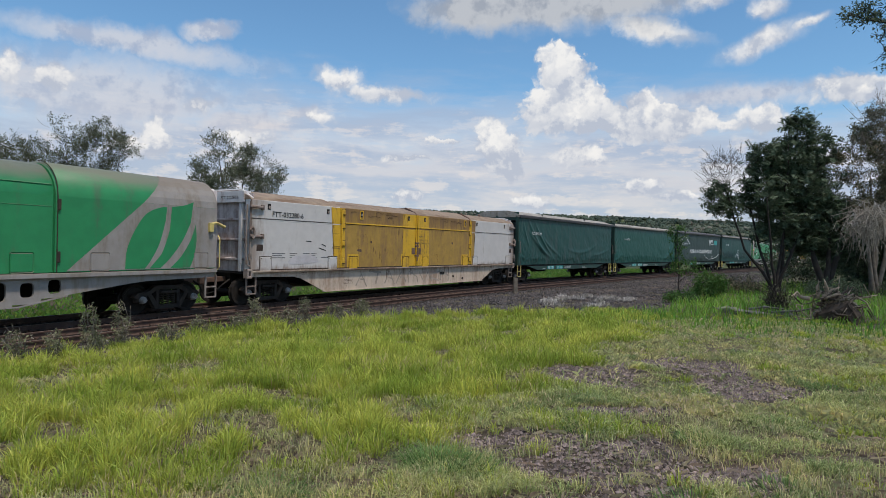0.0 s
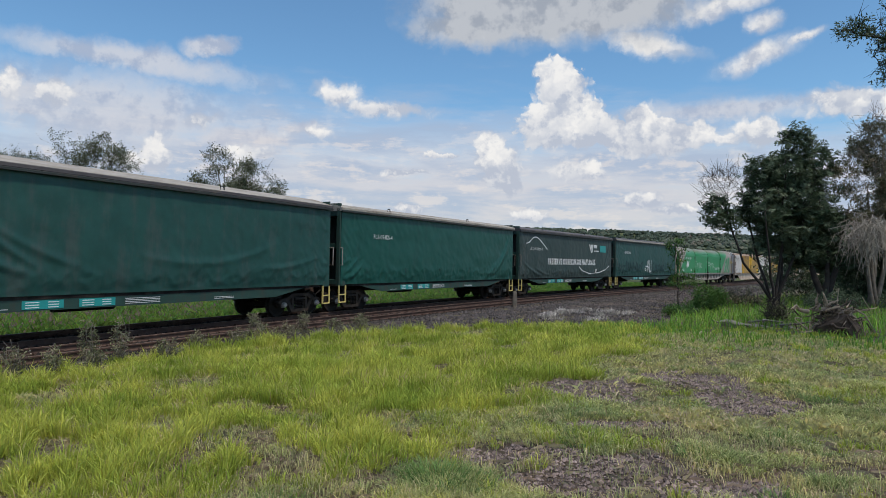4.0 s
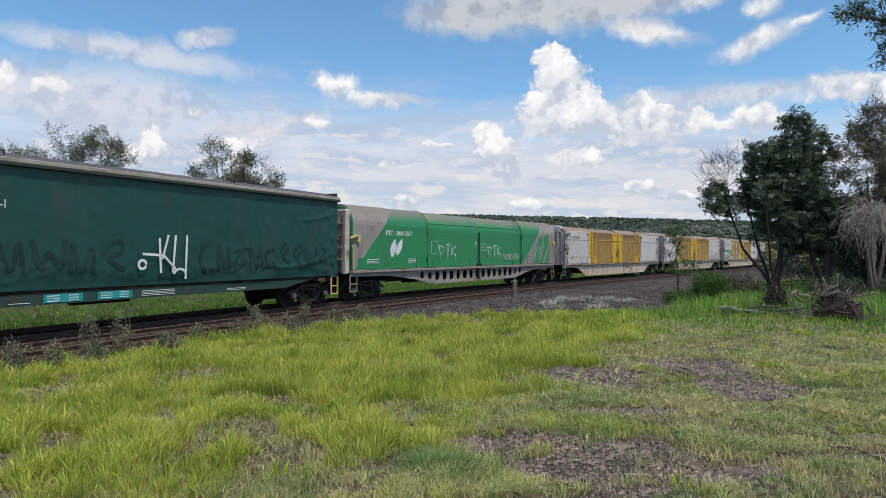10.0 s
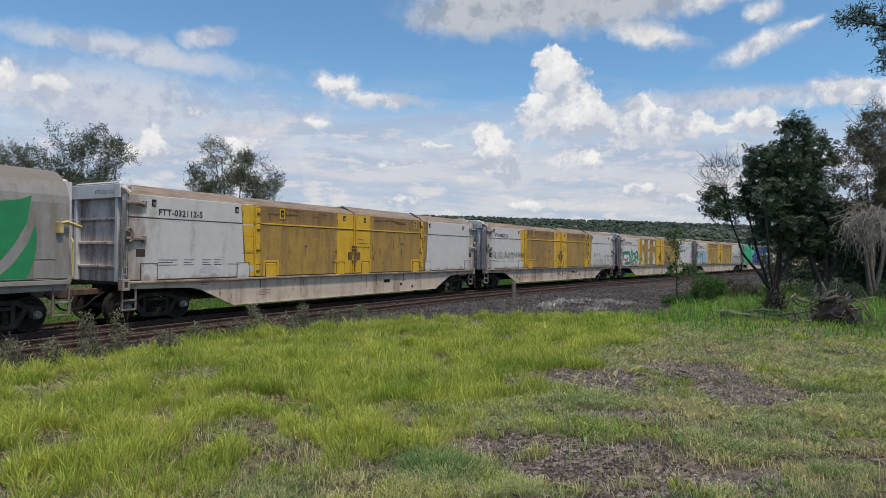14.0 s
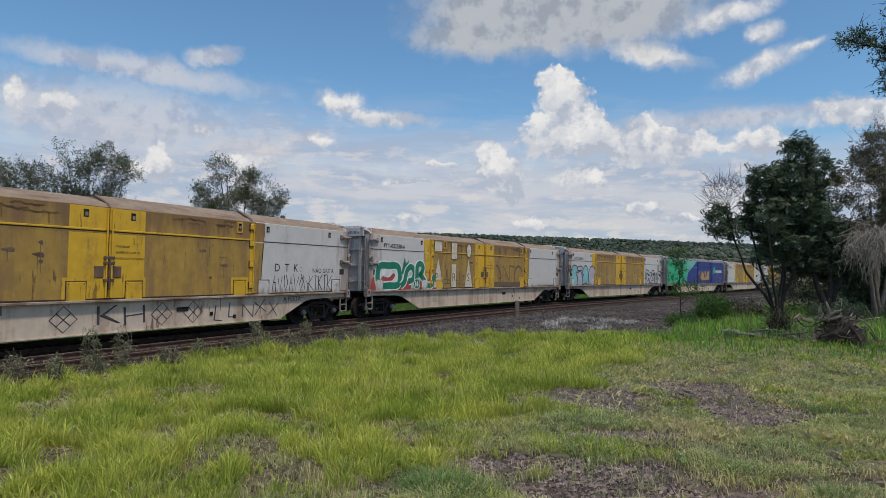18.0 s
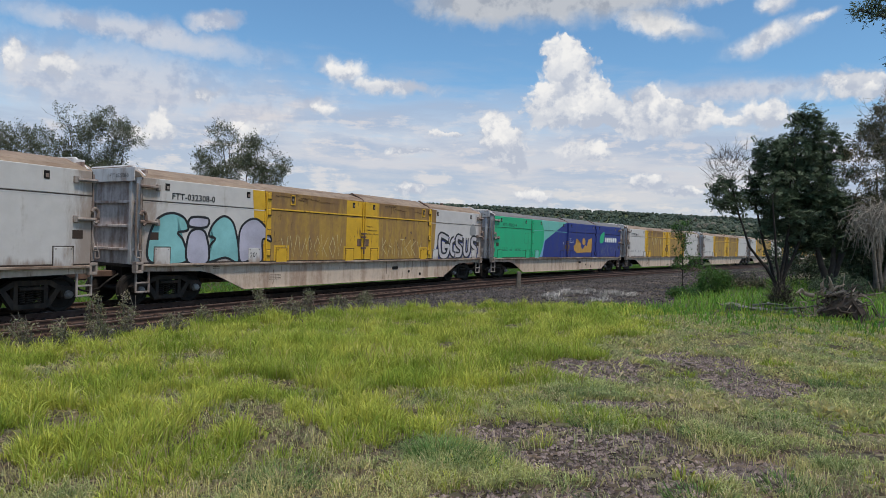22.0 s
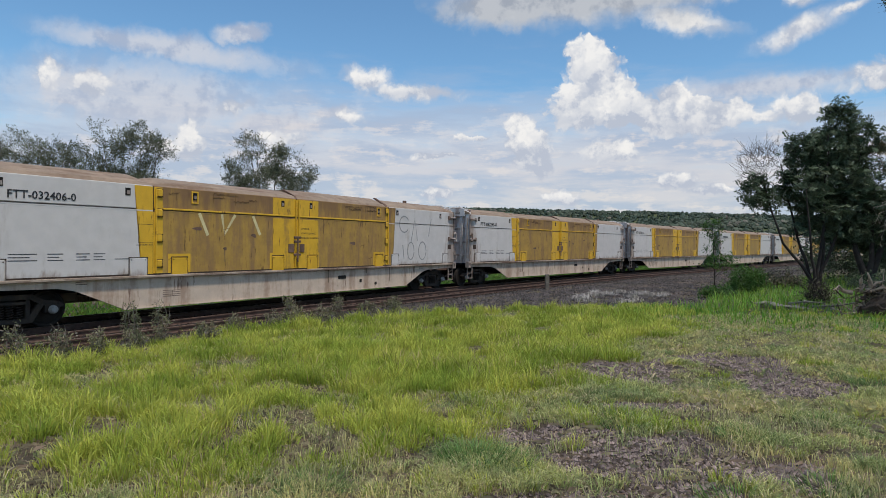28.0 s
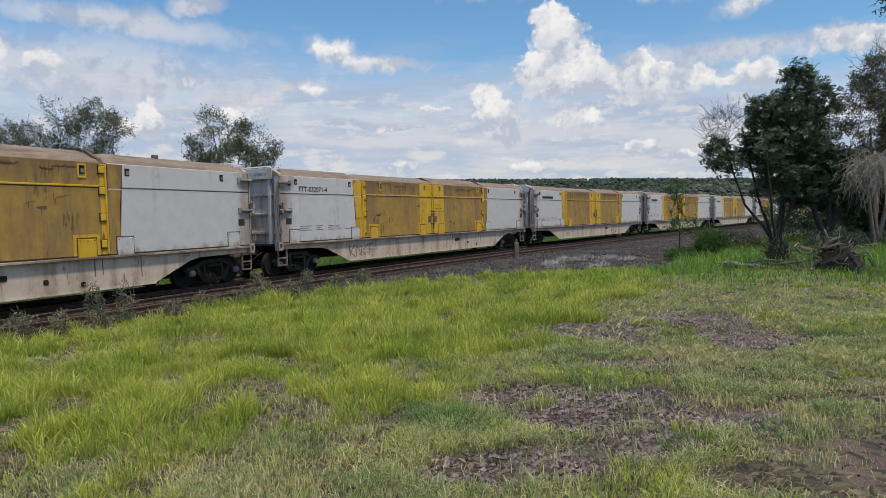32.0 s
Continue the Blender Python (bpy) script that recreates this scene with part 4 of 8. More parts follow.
def mesh_from(name, verts, tris, mat, smooth=False):
    me = bpy.data.meshes.new(name)
    n, m = len(verts), len(tris)
    me.vertices.add(n)
    me.vertices.foreach_set("co", np.ascontiguousarray(verts, np.float32).ravel())
    me.loops.add(m * tris.shape[1])
    me.loops.foreach_set("vertex_index", np.ascontiguousarray(tris, np.int32).ravel())
    me.polygons.add(m)
    me.polygons.foreach_set("loop_start", np.arange(m, dtype=np.int32) * tris.shape[1])
    me.polygons.foreach_set("use_smooth", np.full(m, smooth))
    me.materials.append(mat)
    me.update(calc_edges=True)
    return me


def earth_material():
    m = bpy.data.materials.new("earth")
    t = nodes_of(m)
    co = t.nodes.new("ShaderNodeTexCoord").outputs["Object"]
    big, mid, grain = noise_of(t, co, 0.35, 5), noise_of(t, co, 2.5, 6), noise_of(t, co, 55, 4, 0.65)
    col = blend(t, ramp(t, mid, 0.35, 0.68), (0.096, 0.073, 0.058), (0.175, 0.13, 0.10))
    col = blend(t, ramp(t, grain, 0.45, 0.75), col, (0.055, 0.046, 0.041))
    green = blend(t, ramp(t, noise_of(t, co, 0.02, 6), 0.4, 0.62), (0.062, 0.082, 0.034), (0.095, 0.105, 0.048))
    sx = t.nodes.new("ShaderNodeSeparateXYZ")
    t.links.new(co, sx.inputs[0])
    col = blend(t, op(t, "MULTIPLY", ramp(t, big, 0.42, 0.6), 0.4), col, (0.12, 0.12, 0.05))
    bald = t.nodes.new("ShaderNodeVectorMath")
    bald.operation = "DISTANCE"
    t.links.new(co, bald.inputs[0])
    bald.inputs[1].default_value = (4.0, 3.9, 0.2)
    path = ramp(t, op(t, "ADD", bald.outputs["Value"], op(t, "MULTIPLY", mid, 1.6)), 3.5, 2.5)
    col = blend(t, op(t, "MULTIPLY", path, 0.9), col, (0.275, 0.20, 0.168))
    clod = noise_of(t, co, 11, 6, 0.65)
    col = blend(t, op(t, "MULTIPLY", ramp(t, clod, 0.5, 0.64), 0.3), col, (0.06, 0.049, 0.043))
    col = blend(t, ramp(t, sx.outputs[1], 44.0, 70.0), col, green)

    bs = nd(t, "BsdfPrincipled", Roughness=0.95)
    bs.inputs["Specular IOR Level"].default_value = 0.15
    t.links.new(col, bs.inputs["Base Color"])
    bp = nd(t, "Bump", Strength=1.0, Distance=0.05)
    t.links.new(op(t, "ADD", grain, op(t, "MULTIPLY", mid, 2.0)), bp.inputs["Height"])
    t.links.new(bp.outputs[0], bs.inputs["Normal"])
    o = t.nodes.new("ShaderNodeOutputMaterial")
    t.links.new(bs.outputs[0], o.inputs[0])
    return m


def build_ground():
    ang = np.radians(np.concatenate([np.arange(-180, -48, 6.0), np.arange(-48, 48.1, 0.4), np.arange(54, 180, 6.0)]))
    rad = np.concatenate([[0.0], np.geomspace(1.2, 60, 110), np.geomspace(64, 4200, 60)])
    A, Rr = np.meshgrid(ang, rad)
    x, y = (np.sin(A) * Rr).ravel(), (np.cos(A) * Rr).ravel()
    z = ground_z(x, y)
    na, nr = len(ang), len(rad)
    i, j = np.meshgrid(np.arange(nr - 1), np.arange(na), indexing="ij")
    jn = (j + 1) % na
    q = np.stack([i * na + j, (i + 1) * na + j, (i + 1) * na + jn, i * na + jn], -1).reshape(-1, 4)
    ob = new("ground", mesh_from("ground", np.stack([x, y, z], -1), q[:, ::-1], earth_material(), True))
    return tagged(ob, "earth and gravel ground rising to a distant hill", "ground", kind="structure")


build_ground()


# ---------------------------------------------------------------- stones of the ballast and of the stony patches
def pebbles(name, x, y, size, mat, label, category, seed, sink=0.35):
    rng = np.random.RandomState(seed)
    n = len(x)
    z = ground_z(x, y)
    base = np.array([(1, 0, 0), (0, 1, 0), (-1, 0, 0), (0, -1, 0), (0, 0, 1), (0, 0, -1)], float)
    turn = rng.rand(n) * math.tau
    v = base[None] * (1 + rng.uniform(-0.35, 0.35, (n, 6, 1))) + rng.uniform(-0.3, 0.3, (n, 6, 3))
    v *= (size * rng.uniform(0.55, 1.4, n))[:, None, None] * np.array([1.0, 0.8, 0.72])
    c, s = np.cos(turn)[:, None], np.sin(turn)[:, None]
    v = np.stack([v[..., 0] * c - v[..., 1] * s, v[..., 0] * s + v[..., 1] * c, v[..., 2]], -1)
    v += np.stack([x, y, z + size * 0.6 * (0.5 - sink)], -1)[:, None, :]
    f = np.array([(0, 1, 4), (1, 2, 4), (2, 3, 4), (3, 0, 4), (1, 0, 5), (2, 1, 5), (3, 2, 5), (0, 3, 5)])
    tris = (f[None] + 6 * np.arange(n)[:, None, None]).reshape(-1, 3)
    return tagged(new(name, mesh_from(name, v.reshape(-1, 3), tris, mat)), label, category, kind="stuff")


ballast_stone = material("ballast_stone", (0.072, 0.063, 0.062), 0.9, vary=0.3, scale=0.8, fine=40, bump=0.3, island=0.5, own=False, dirt=(0.135, 0.105, 0.09), dirt_amount=0.25, streak=(0.4, 0.4, 0.4))
# fouled brown stone of the bed, its base colour lowered to near black
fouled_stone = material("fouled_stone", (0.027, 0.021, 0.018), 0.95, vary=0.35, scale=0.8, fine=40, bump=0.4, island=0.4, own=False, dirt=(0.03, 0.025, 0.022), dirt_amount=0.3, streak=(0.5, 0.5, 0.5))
gravel_stone = material("gravel_stone", (0.19, 0.147, 0.132), 0.95, vary=0.35, scale=2.0, fine=60, bump=0.5, island=0.62, own=False)
_rng = np.random.RandomState(5)


def track_stones(n, l0, l1, name, size, mat, label, seed):
    rng = np.random.RandomState(seed)
    s, l = rng.uniform(-33, 75, n), rng.uniform(l0, l1, n)
    keep = (l < grass_edge(s) + rng.uniform(-0.8, 0.6, n)) & (rng.rand(n) < np.clip(30 / (np.abs(s + 20) + 18), 0, 1))
    x, y = np.array([on_line(a, b) for a, b in zip(s[keep], l[keep])]).T
    pebbles(name, x, y, size, mat, label, "ballast", seed)


track_stones(46000, 3.9, 13.5, "ballast", 0.065, ballast_stone, "dark grey crushed-stone railway ballast", 6)
track_stones(24000, -2.6, 4.1, "fouled_ballast", 0.06, fouled_stone, "dark brown ballast between the rails", 16)
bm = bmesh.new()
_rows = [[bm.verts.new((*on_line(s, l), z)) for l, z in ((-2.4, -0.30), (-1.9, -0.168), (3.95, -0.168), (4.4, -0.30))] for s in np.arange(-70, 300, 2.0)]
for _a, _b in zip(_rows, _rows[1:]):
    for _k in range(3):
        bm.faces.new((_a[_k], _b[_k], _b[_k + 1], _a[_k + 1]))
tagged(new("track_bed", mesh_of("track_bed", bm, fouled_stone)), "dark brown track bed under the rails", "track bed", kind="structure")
_x, _y = _rng.uniform(-1.5, 6.5, 110000), _rng.uniform(3.0, 12.6, 110000)
_keep = inside(STONY, _x, _y, 1.1) * (0.35 + value_noise(_x, _y, 0.3, 31)) > _rng.rand(110000) * 1.05
pebbles("gravel", _x[_keep], _y[_keep], 0.023, gravel_stone, "purple-grey gravel lying in bare patches", "gravel", 7, sink=0.1)
_x, _y = _rng.uniform(-6, 7, 5000), _rng.uniform(3.0, 14, 5000)
pebbles("loose_stones", _x, _y, 0.014, gravel_stone, "small loose stones between the grass", "stones", 8)


# ---------------------------------------------------------------- rails and sleepers
def rail_track(name, lats, z_top, s0, s1, sleeper, label):
    tr = thing(name, label, "railway track", kind="structure")
    prof = [(-0.07, -0.16), (0.07, -0.16), (0.07, -0.145), (0.012, -0.12), (0.012, -0.045), (0.036, -0.035), (0.036, -0.004), (0.028, 0.0), (-0.028, 0.0), (-0.036, -0.004), (-0.036, -0.035), (-0.012, -0.045), (-0.012, -0.12), (-0.07, -0.145)]
    for lat in lats:
        bm = bmesh.new()
        ss = np.concatenate([np.arange(s0, 120, 2.0), np.arange(120, s1, 8.0)])
        rings = [[bm.verts.new((*on_line(s, lat + dy), z_top + dz)) for dy, dz in prof] for s in ss]
        for a, b in zip(rings, rings[1:]):
            for k in range(len(prof)):
                f = bm.faces.new((a[k], a[(k + 1) % len(prof)], b[(k + 1) % len(prof)], b[k]))
                f.material_index = 1 if k == 7 else 0
        me = mesh_of("rail", bm, rail_rust)
        me.materials.append(rail_head)
        part("rail", me, rail_rust, tr, "rusty steel rail")
    bm = bmesh.new()
    box(bm, -0.12, 0.12, sleeper[0], sleeper[1], -0.16, 0.0, 0.012)
    wood = mesh_of("sleeper", bm, sleeper_wood)
    bm = bmesh.new()
    for lat in lats:
        for k in (-0.10, 0.10):
            box(bm, -0.05, 0.05, -lat + k - 0.04, -lat + k + 0.04, 0.0, 0.05)
            box(bm, -0.09, 0.09, -lat - 0.13, -lat + 0.13, -0.005, 0.012)
    clip = mesh_of("rail_clip", bm, rail_rust)
    for s in np.arange(-34, 62, 0.62):
        x, y = on_line(s)
        for nm, me in (("sleeper", wood), ("rail_clip", clip)):
            o = part(nm, me, None, tr)
            o.matrix_basis = pose(x, y, z_top - 0.162, 0, 0, math.degrees(heading(s)))
    return tr


rail_track("railway_track", (0.835, -0.835), 0.0, -70, 420, (-1.35, 1.35), "rusty railway track that carries the train")
rail_track("siding_track", (2.15, 3.40), 0.0, -70, 240, (-3.85, -1.75), "rusty disused rails beside the train's track")


# ---------------------------------------------------------------- grass
def leaf_material(name, a, b, dry=None, dry_amount=0.0, scale=0.8, thin=0.35, island=0.42, rough=0.6, hue=0.03):
    m = bpy.data.materials.new(name)
    t = nodes_of(m)
    co = t.nodes.new("ShaderNodeTexCoord").outputs["Object"]
    geo = t.nodes.new("ShaderNodeNewGeometry")
    rnd = geo.outputs["Random Per Island"]
    col = blend(t, ramp(t, noise_of(t, co, scale, 4), 0.35, 0.65), a, b)
    if dry:
        col = blend(t, ramp(t, op(t, "ADD", rnd, op(t, "MULTIPLY", noise_of(t, co, scale * 0.7, 3), 0.8)), 1.45 - dry_amount, 1.55 - dry_amount), col, dry)
    hs = t.nodes.new("ShaderNodeHueSaturation")
    t.links.new(op(t, "MULTIPLY_ADD", rnd, 2 * island, 1 - island), hs.inputs["Value"])
    r2 = op(t, "FRACT", op(t, "MULTIPLY", rnd, 17.3))
    t.links.new(op(t, "MULTIPLY_ADD", r2, 2 * hue, 0.5 - hue), hs.inputs["Hue"])
    t.links.new(col, hs.inputs["Color"])
    bs = nd(t, "BsdfPrincipled", Roughness=rough)
    bs.inputs["Specular IOR Level"].default_value = 0.25
    t.links.new(hs.outputs[0], bs.inputs["Base Color"])
    tr = t.nodes.new("ShaderNodeBsdfTranslucent")
    t.links.new(hs.outputs[0], tr.inputs[0])
    mx = nd(t, "MixShader", Fac=thin)
    t.links.new(bs.outputs[0], mx.inputs[1])
    t.links.new(tr.outputs[0], mx.inputs[2])
    o = t.nodes.new("ShaderNodeOutputMaterial")
    t.links.new(mx.outputs[0], o.inputs[0])
    return m


def blades(name, x, y, h, w, lean, way, mat, label, seed, category="grass", z=None, slim=False):
    """Grass blades, each bent: five corners, a quad and a tip; slim: four corners, folded once."""
    n = len(x)
    rng = np.random.RandomState(seed)
    z = ground_z(x, y) if z is None else z
    face = rng.rand(n) * math.tau
    sx, sy = np.cos(face) * w / 2, np.sin(face) * w / 2
    dx, dy = np.cos(way) * lean, np.sin(way) * lean
    p = np.empty((n, 5, 3))
    for k, (a, sg, f, up) in enumerate(((0, -1, 0.0, -0.02), (0, 1, 0.0, -0.02), (1, -1, 0.34, 0.62), (1, 1, 0.34, 0.62), (2, 0, 1.0, 1.0))):
        wk = (1.0, 0.8, 0.0)[a]
        p[:, k, 0] = x + sg * sx * wk + dx * h * f
        p[:, k, 1] = y + sg * sy * wk + dy * h * f
        p[:, k, 2] = z + h * up * np.where(f > 0, np.clip(1 - 0.45 * lean * f, 0.25, 1), 1)
    f = np.array([(0, 1, 3), (0, 3, 2), (2, 3, 4)])
    if slim:
        p[:, 2] = (p[:, 2] + p[:, 3]) / 2
        p[:, 3] = p[:, 4]
        p[:, 2, :2] += np.stack([sx, sy], -1) * 0.35
        p, f = p[:, :4], np.array([(0, 1, 2), (0, 2, 3)])
    tris = (f[None] + p.shape[1] * np.arange(n)[:, None, None]).reshape(-1, 3)
    return tagged(new(name, mesh_from(name, p.reshape(-1, 3), tris, mat)), label, category, kind="stuff")


lush = leaf_material("lush_grass", (0.345, 0.425, 0.065), (0.57, 0.585, 0.115), (0.46, 0.37, 0.20), 0.12, 0.9, thin=0.45, island=0.34, hue=0.014)
mixed = leaf_material("mixed_grass", (0.45, 0.46, 0.215), (0.69, 0.615, 0.27), (0.60, 0.50, 0.32), 0.20, 1.3, thin=0.38, island=0.40, hue=0.018)
turf = leaf_material("turf_grass", (0.31, 0.375, 0.15), (0.53, 0.535, 0.21), (0.60, 0.50, 0.32), 0.16, 1.0, thin=0.38, island=0.36, hue=0.016)
verge_green = leaf_material("verge_green", (0.11, 0.215, 0.04), (0.18, 0.31, 0.055), None, 0, 0.25, thin=0.35)
field = leaf_material("field_grass", (0.15, 0.30, 0.045), (0.24, 0.42, 0.06), (0.25, 0.25, 0.08), 0.05, 0.25, thin=0.35)
straw = leaf_material("dry_straw", (0.42, 0.345, 0.225), (0.26, 0.205, 0.14), None, 0, 1.0, thin=0.2)


def lushness(x, y):
    """1 where the tall bright grass grows, 0 on the trodden ground."""
    v = np.clip((1.0 + 0.55 * (y - 6.5) - x) / 2.2, 0, 1)
    v = v * np.clip((y - (5.6 - 0.35 * np.clip(-x, 0, 5))) / 1.2, 0.0, 1)
    return np.clip(v + 0.9 * (value_noise(x, y, 1.3, 11) - 0.5), 0, 1)


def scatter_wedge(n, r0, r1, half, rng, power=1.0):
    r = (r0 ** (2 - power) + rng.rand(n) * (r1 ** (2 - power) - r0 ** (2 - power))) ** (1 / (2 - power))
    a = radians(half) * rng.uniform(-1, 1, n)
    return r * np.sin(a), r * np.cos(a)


def build_grass():
    rng = np.random.RandomState(21)
    # tall tufts: fans of upright blades that close over the soil but for a few bald spots
    tx, ty = scatter_wedge(15500, 3.4, 22, 44, rng, 0.75)
    s, lat = along(tx, ty)
    l = lushness(tx, ty)
    bare = np.maximum(inside(STONY, tx, ty), inside(BARE, tx, ty))
    clump = value_noise(tx, ty, 0.42, 17) * 0.6 + value_noise(tx, ty, 1.4, 18) * 0.4
    keep = (lat > grass_edge(s) - 0.1) & (rng.rand(len(tx)) < np.maximum(l * 1.5, 0.12) * np.clip((clump - 0.36) * 8, 0.02, 1)) & (bare < 0.3)
    near_edge = np.clip(1.0 - (lat - grass_edge(s)) / 1.5, 0, 1)[keep]
    tx, ty, l, clump = tx[keep], ty[keep], l[keep], clump[keep]
    n = 40
    R0 = np.hypot(tx, ty)
    size = (0.15 + 0.17 * rng.rand(len(tx))) * (0.42 + 0.68 * l) * np.interp(R0, [4, 10, 16, 22], [0.9, 1.0, 0.85, 0.75]) * (1 + 0.35 * near_edge) * (0.35 + 1.3 * clump)
    wide = 0.07 + 0.09 * rng.rand(len(tx), 1)
    rr = np.sqrt(rng.rand(len(tx), n)) * wide
    aa = rng.rand(len(tx), n) * math.tau
    x, y = (tx[:, None] + rr * np.cos(aa)).ravel(), (ty[:, None] + rr * np.sin(aa)).ravel()
    h = (size[:, None] * rng.uniform(0.55, 1.25, (len(tx), n)) * (1.1 - 0.45 * (rr / wide) ** 2)).ravel()
    w = np.repeat(np.interp(R0, [3, 8, 20], [0.0085, 0.0125, 0.021]), n) * rng.uniform(0.6, 1.25, len(x))
    lean = (0.06 + rr / wide * 0.50 + 0.22 * rng.rand(len(tx), n)).ravel()
    blades("tall_grass", x, y, h, w, lean, (aa + rng.normal(0, 0.35, aa.shape)).ravel(), lush, "bright yellow-green tufts of tall grass on the ground", 22)
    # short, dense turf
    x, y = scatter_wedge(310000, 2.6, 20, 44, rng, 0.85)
    s, lat = along(x, y)
    bare = np.maximum(inside(STONY, x, y), inside(BARE, x, y))
    patch = value_noise(x, y, 0.20, 12) * 0.5 + value_noise(x, y, 0.75, 13) * 0.5
    keep = (lat > grass_edge(s) - 0.3) & (rng.rand(len(x)) < np.clip((patch - 0.14) * 3.6, 0.12, 1) * (1 - 0.90 * bare) * (1 - 0.65 * np.clip(lushness(x, y) * 1.3, 0, 1)))
    x, y, patch = x[keep], y[keep], patch[keep]
    R0 = np.hypot(x, y)
    h = (0.035 + 0.17 * patch ** 1.5) * rng.uniform(0.5, 1.2, len(x))
    w, lean, way = np.interp(R0, [3, 8, 20], [0.0058, 0.0095, 0.018]) * rng.uniform(0.6, 1.25, len(x)), rng.uniform(0.1, 0.95, len(x)), rng.rand(len(x)) * math.tau
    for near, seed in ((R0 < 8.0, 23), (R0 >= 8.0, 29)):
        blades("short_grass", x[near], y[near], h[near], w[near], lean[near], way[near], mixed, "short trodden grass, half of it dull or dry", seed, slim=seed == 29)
    # low tufts of duller grass, their blades spread like a star
    tx, ty = scatter_wedge(11000, 2.6, 13, 44, rng, 0.75)
    s, lat = along(tx, ty)
    bare = np.maximum(inside(STONY, tx, ty), inside(BARE, tx, ty))
    thick = value_noise(tx, ty, 0.55, 33) * 0.6 + value_noise(tx, ty, 1.6, 34) * 0.4
    keep = (lat > grass_edge(s) + 0.4) & (rng.rand(len(tx)) < np.clip((thick - 0.30) * 4, 0.05, 1) * (1 - 0.97 * np.clip(lushness(tx, ty) * 1.3, 0, 1))) & (bare < 0.35) & (np.hypot(tx - 4.2, ty - 3.6) > 1.9)
    tx, ty, thick = tx[keep], ty[keep], thick[keep]
    n = 24
    rr = np.sqrt(rng.rand(len(tx), n)) * (0.04 + 0.06 * rng.rand(len(tx), 1))
    aa = rng.rand(len(tx), n) * math.tau
    x, y = (tx[:, None] + rr * np.cos(aa)).ravel(), (ty[:, None] + rr * np.sin(aa)).ravel()
    h = ((0.05 + 0.17 * thick ** 1.3)[:, None] * rng.uniform(0.6, 1.25, rr.shape)).ravel()
    w = np.repeat(np.interp(np.hypot(tx, ty), [3, 8, 13], [0.0065, 0.0105, 0.014]), n) * rng.uniform(0.6, 1.2, len(x))
    blades("turf_tufts", x, y, h, w, (0.25 + rr / 0.10 * 0.8 + 0.3 * rng.rand(*rr.shape)).ravel(), (aa + rng.normal(0, 0.4, aa.shape)).ravel(), turf, "low tufts of dull grey-green grass", 35)
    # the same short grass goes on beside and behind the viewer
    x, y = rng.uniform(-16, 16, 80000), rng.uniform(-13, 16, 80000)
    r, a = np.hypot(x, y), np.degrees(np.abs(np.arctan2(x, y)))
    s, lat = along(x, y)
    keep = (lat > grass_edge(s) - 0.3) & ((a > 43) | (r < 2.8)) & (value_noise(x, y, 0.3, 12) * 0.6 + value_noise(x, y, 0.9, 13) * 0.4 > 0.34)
    x, y = x[keep], y[keep]
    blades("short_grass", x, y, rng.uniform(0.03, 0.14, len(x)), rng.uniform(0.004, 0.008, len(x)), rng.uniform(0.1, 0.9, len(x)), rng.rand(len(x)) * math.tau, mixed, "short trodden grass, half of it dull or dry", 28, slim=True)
    # dry stalks lying about
    x, y = scatter_wedge(70000, 2.6, 16, 44, rng, 0.9)
    s, lat = along(x, y)
    keep = (lat > 7) & (rng.rand(len(x)) < 0.2 + 0.8 * (value_noise(x, y, 0.5, 14) > 0.5)) & (rng.rand(len(x)) > 0.75 * inside(STONY, x, y))
    x, y = x[keep], y[keep]
    blades("dead_grass", x, y, rng.uniform(0.03, 0.11, len(x)), rng.uniform(0.003, 0.008, len(x)), rng.uniform(1.2, 2.8, len(x)), rng.rand(len(x)) * math.tau, straw, "dead straw-coloured grass on bare soil", 24, slim=True)
    # the dark clump in the open
    for cx, cy, k, hh in ((0.0, 5.75, 420, 0.26), (-0.12, 5.95, 280, 0.22), (0.22, 5.62, 220, 0.20), (-1.35, 5.1, 200, 0.17), (3.6, 6.9, 240, 0.14), (2.6, 6.3, 220, 0.15), (1.55, 6.75, 300, 0.16), (1.9, 4.75, 240, 0.14), (2.7, 5.0, 240, 0.13), (5.4, 8.9, 260, 0.14)):
        a, r = rng.rand(k) * math.tau, np.sqrt(rng.rand(k)) * 0.26
        blades("grass_clump", cx + r * np.cos(a), cy + r * np.sin(a), hh * rng.uniform(0.6, 1.2, k), rng.uniform(0.005, 0.008, k), 0.4 + r / 0.26 * 0.9, a, clump_green, "dense dark green grass clump", 25)
    # grass round the trees, and far beyond the track
    x, y = scatter_wedge(60000, 15, 48, 46, rng, 1.1)
    s, lat = along(x, y)
    keep = (lat > grass_edge(s) + 0.5) & (x > 2) & ~((np.hypot((x - 10.4) / 2.2, (y - 18.6) / 1.9) < 1) & (rng.rand(len(x)) < 0.6))
    x, y = x[keep], y[keep]
    blades("meadow_grass", x, y, rng.uniform(0.15, 0.5, len(x)) * (0.5 + value_noise(x, y, 2.2, 15)) * np.clip((np.hypot(x, y) - 14.5) / 6, 0.3, 1), rng.uniform(0.012, 0.03, len(x)), rng.uniform(0.2, 0.8, len(x)), rng.rand(len(x)) * math.tau, field,
           "tall green meadow grass under the trees", 26)
    s, lat = rng.uniform(-30, 60, 38000), -3.4 - 22 * rng.rand(38000) ** 1.7
    x, y = np.array([on_line(a, b) for a, b in zip(s, lat)]).T
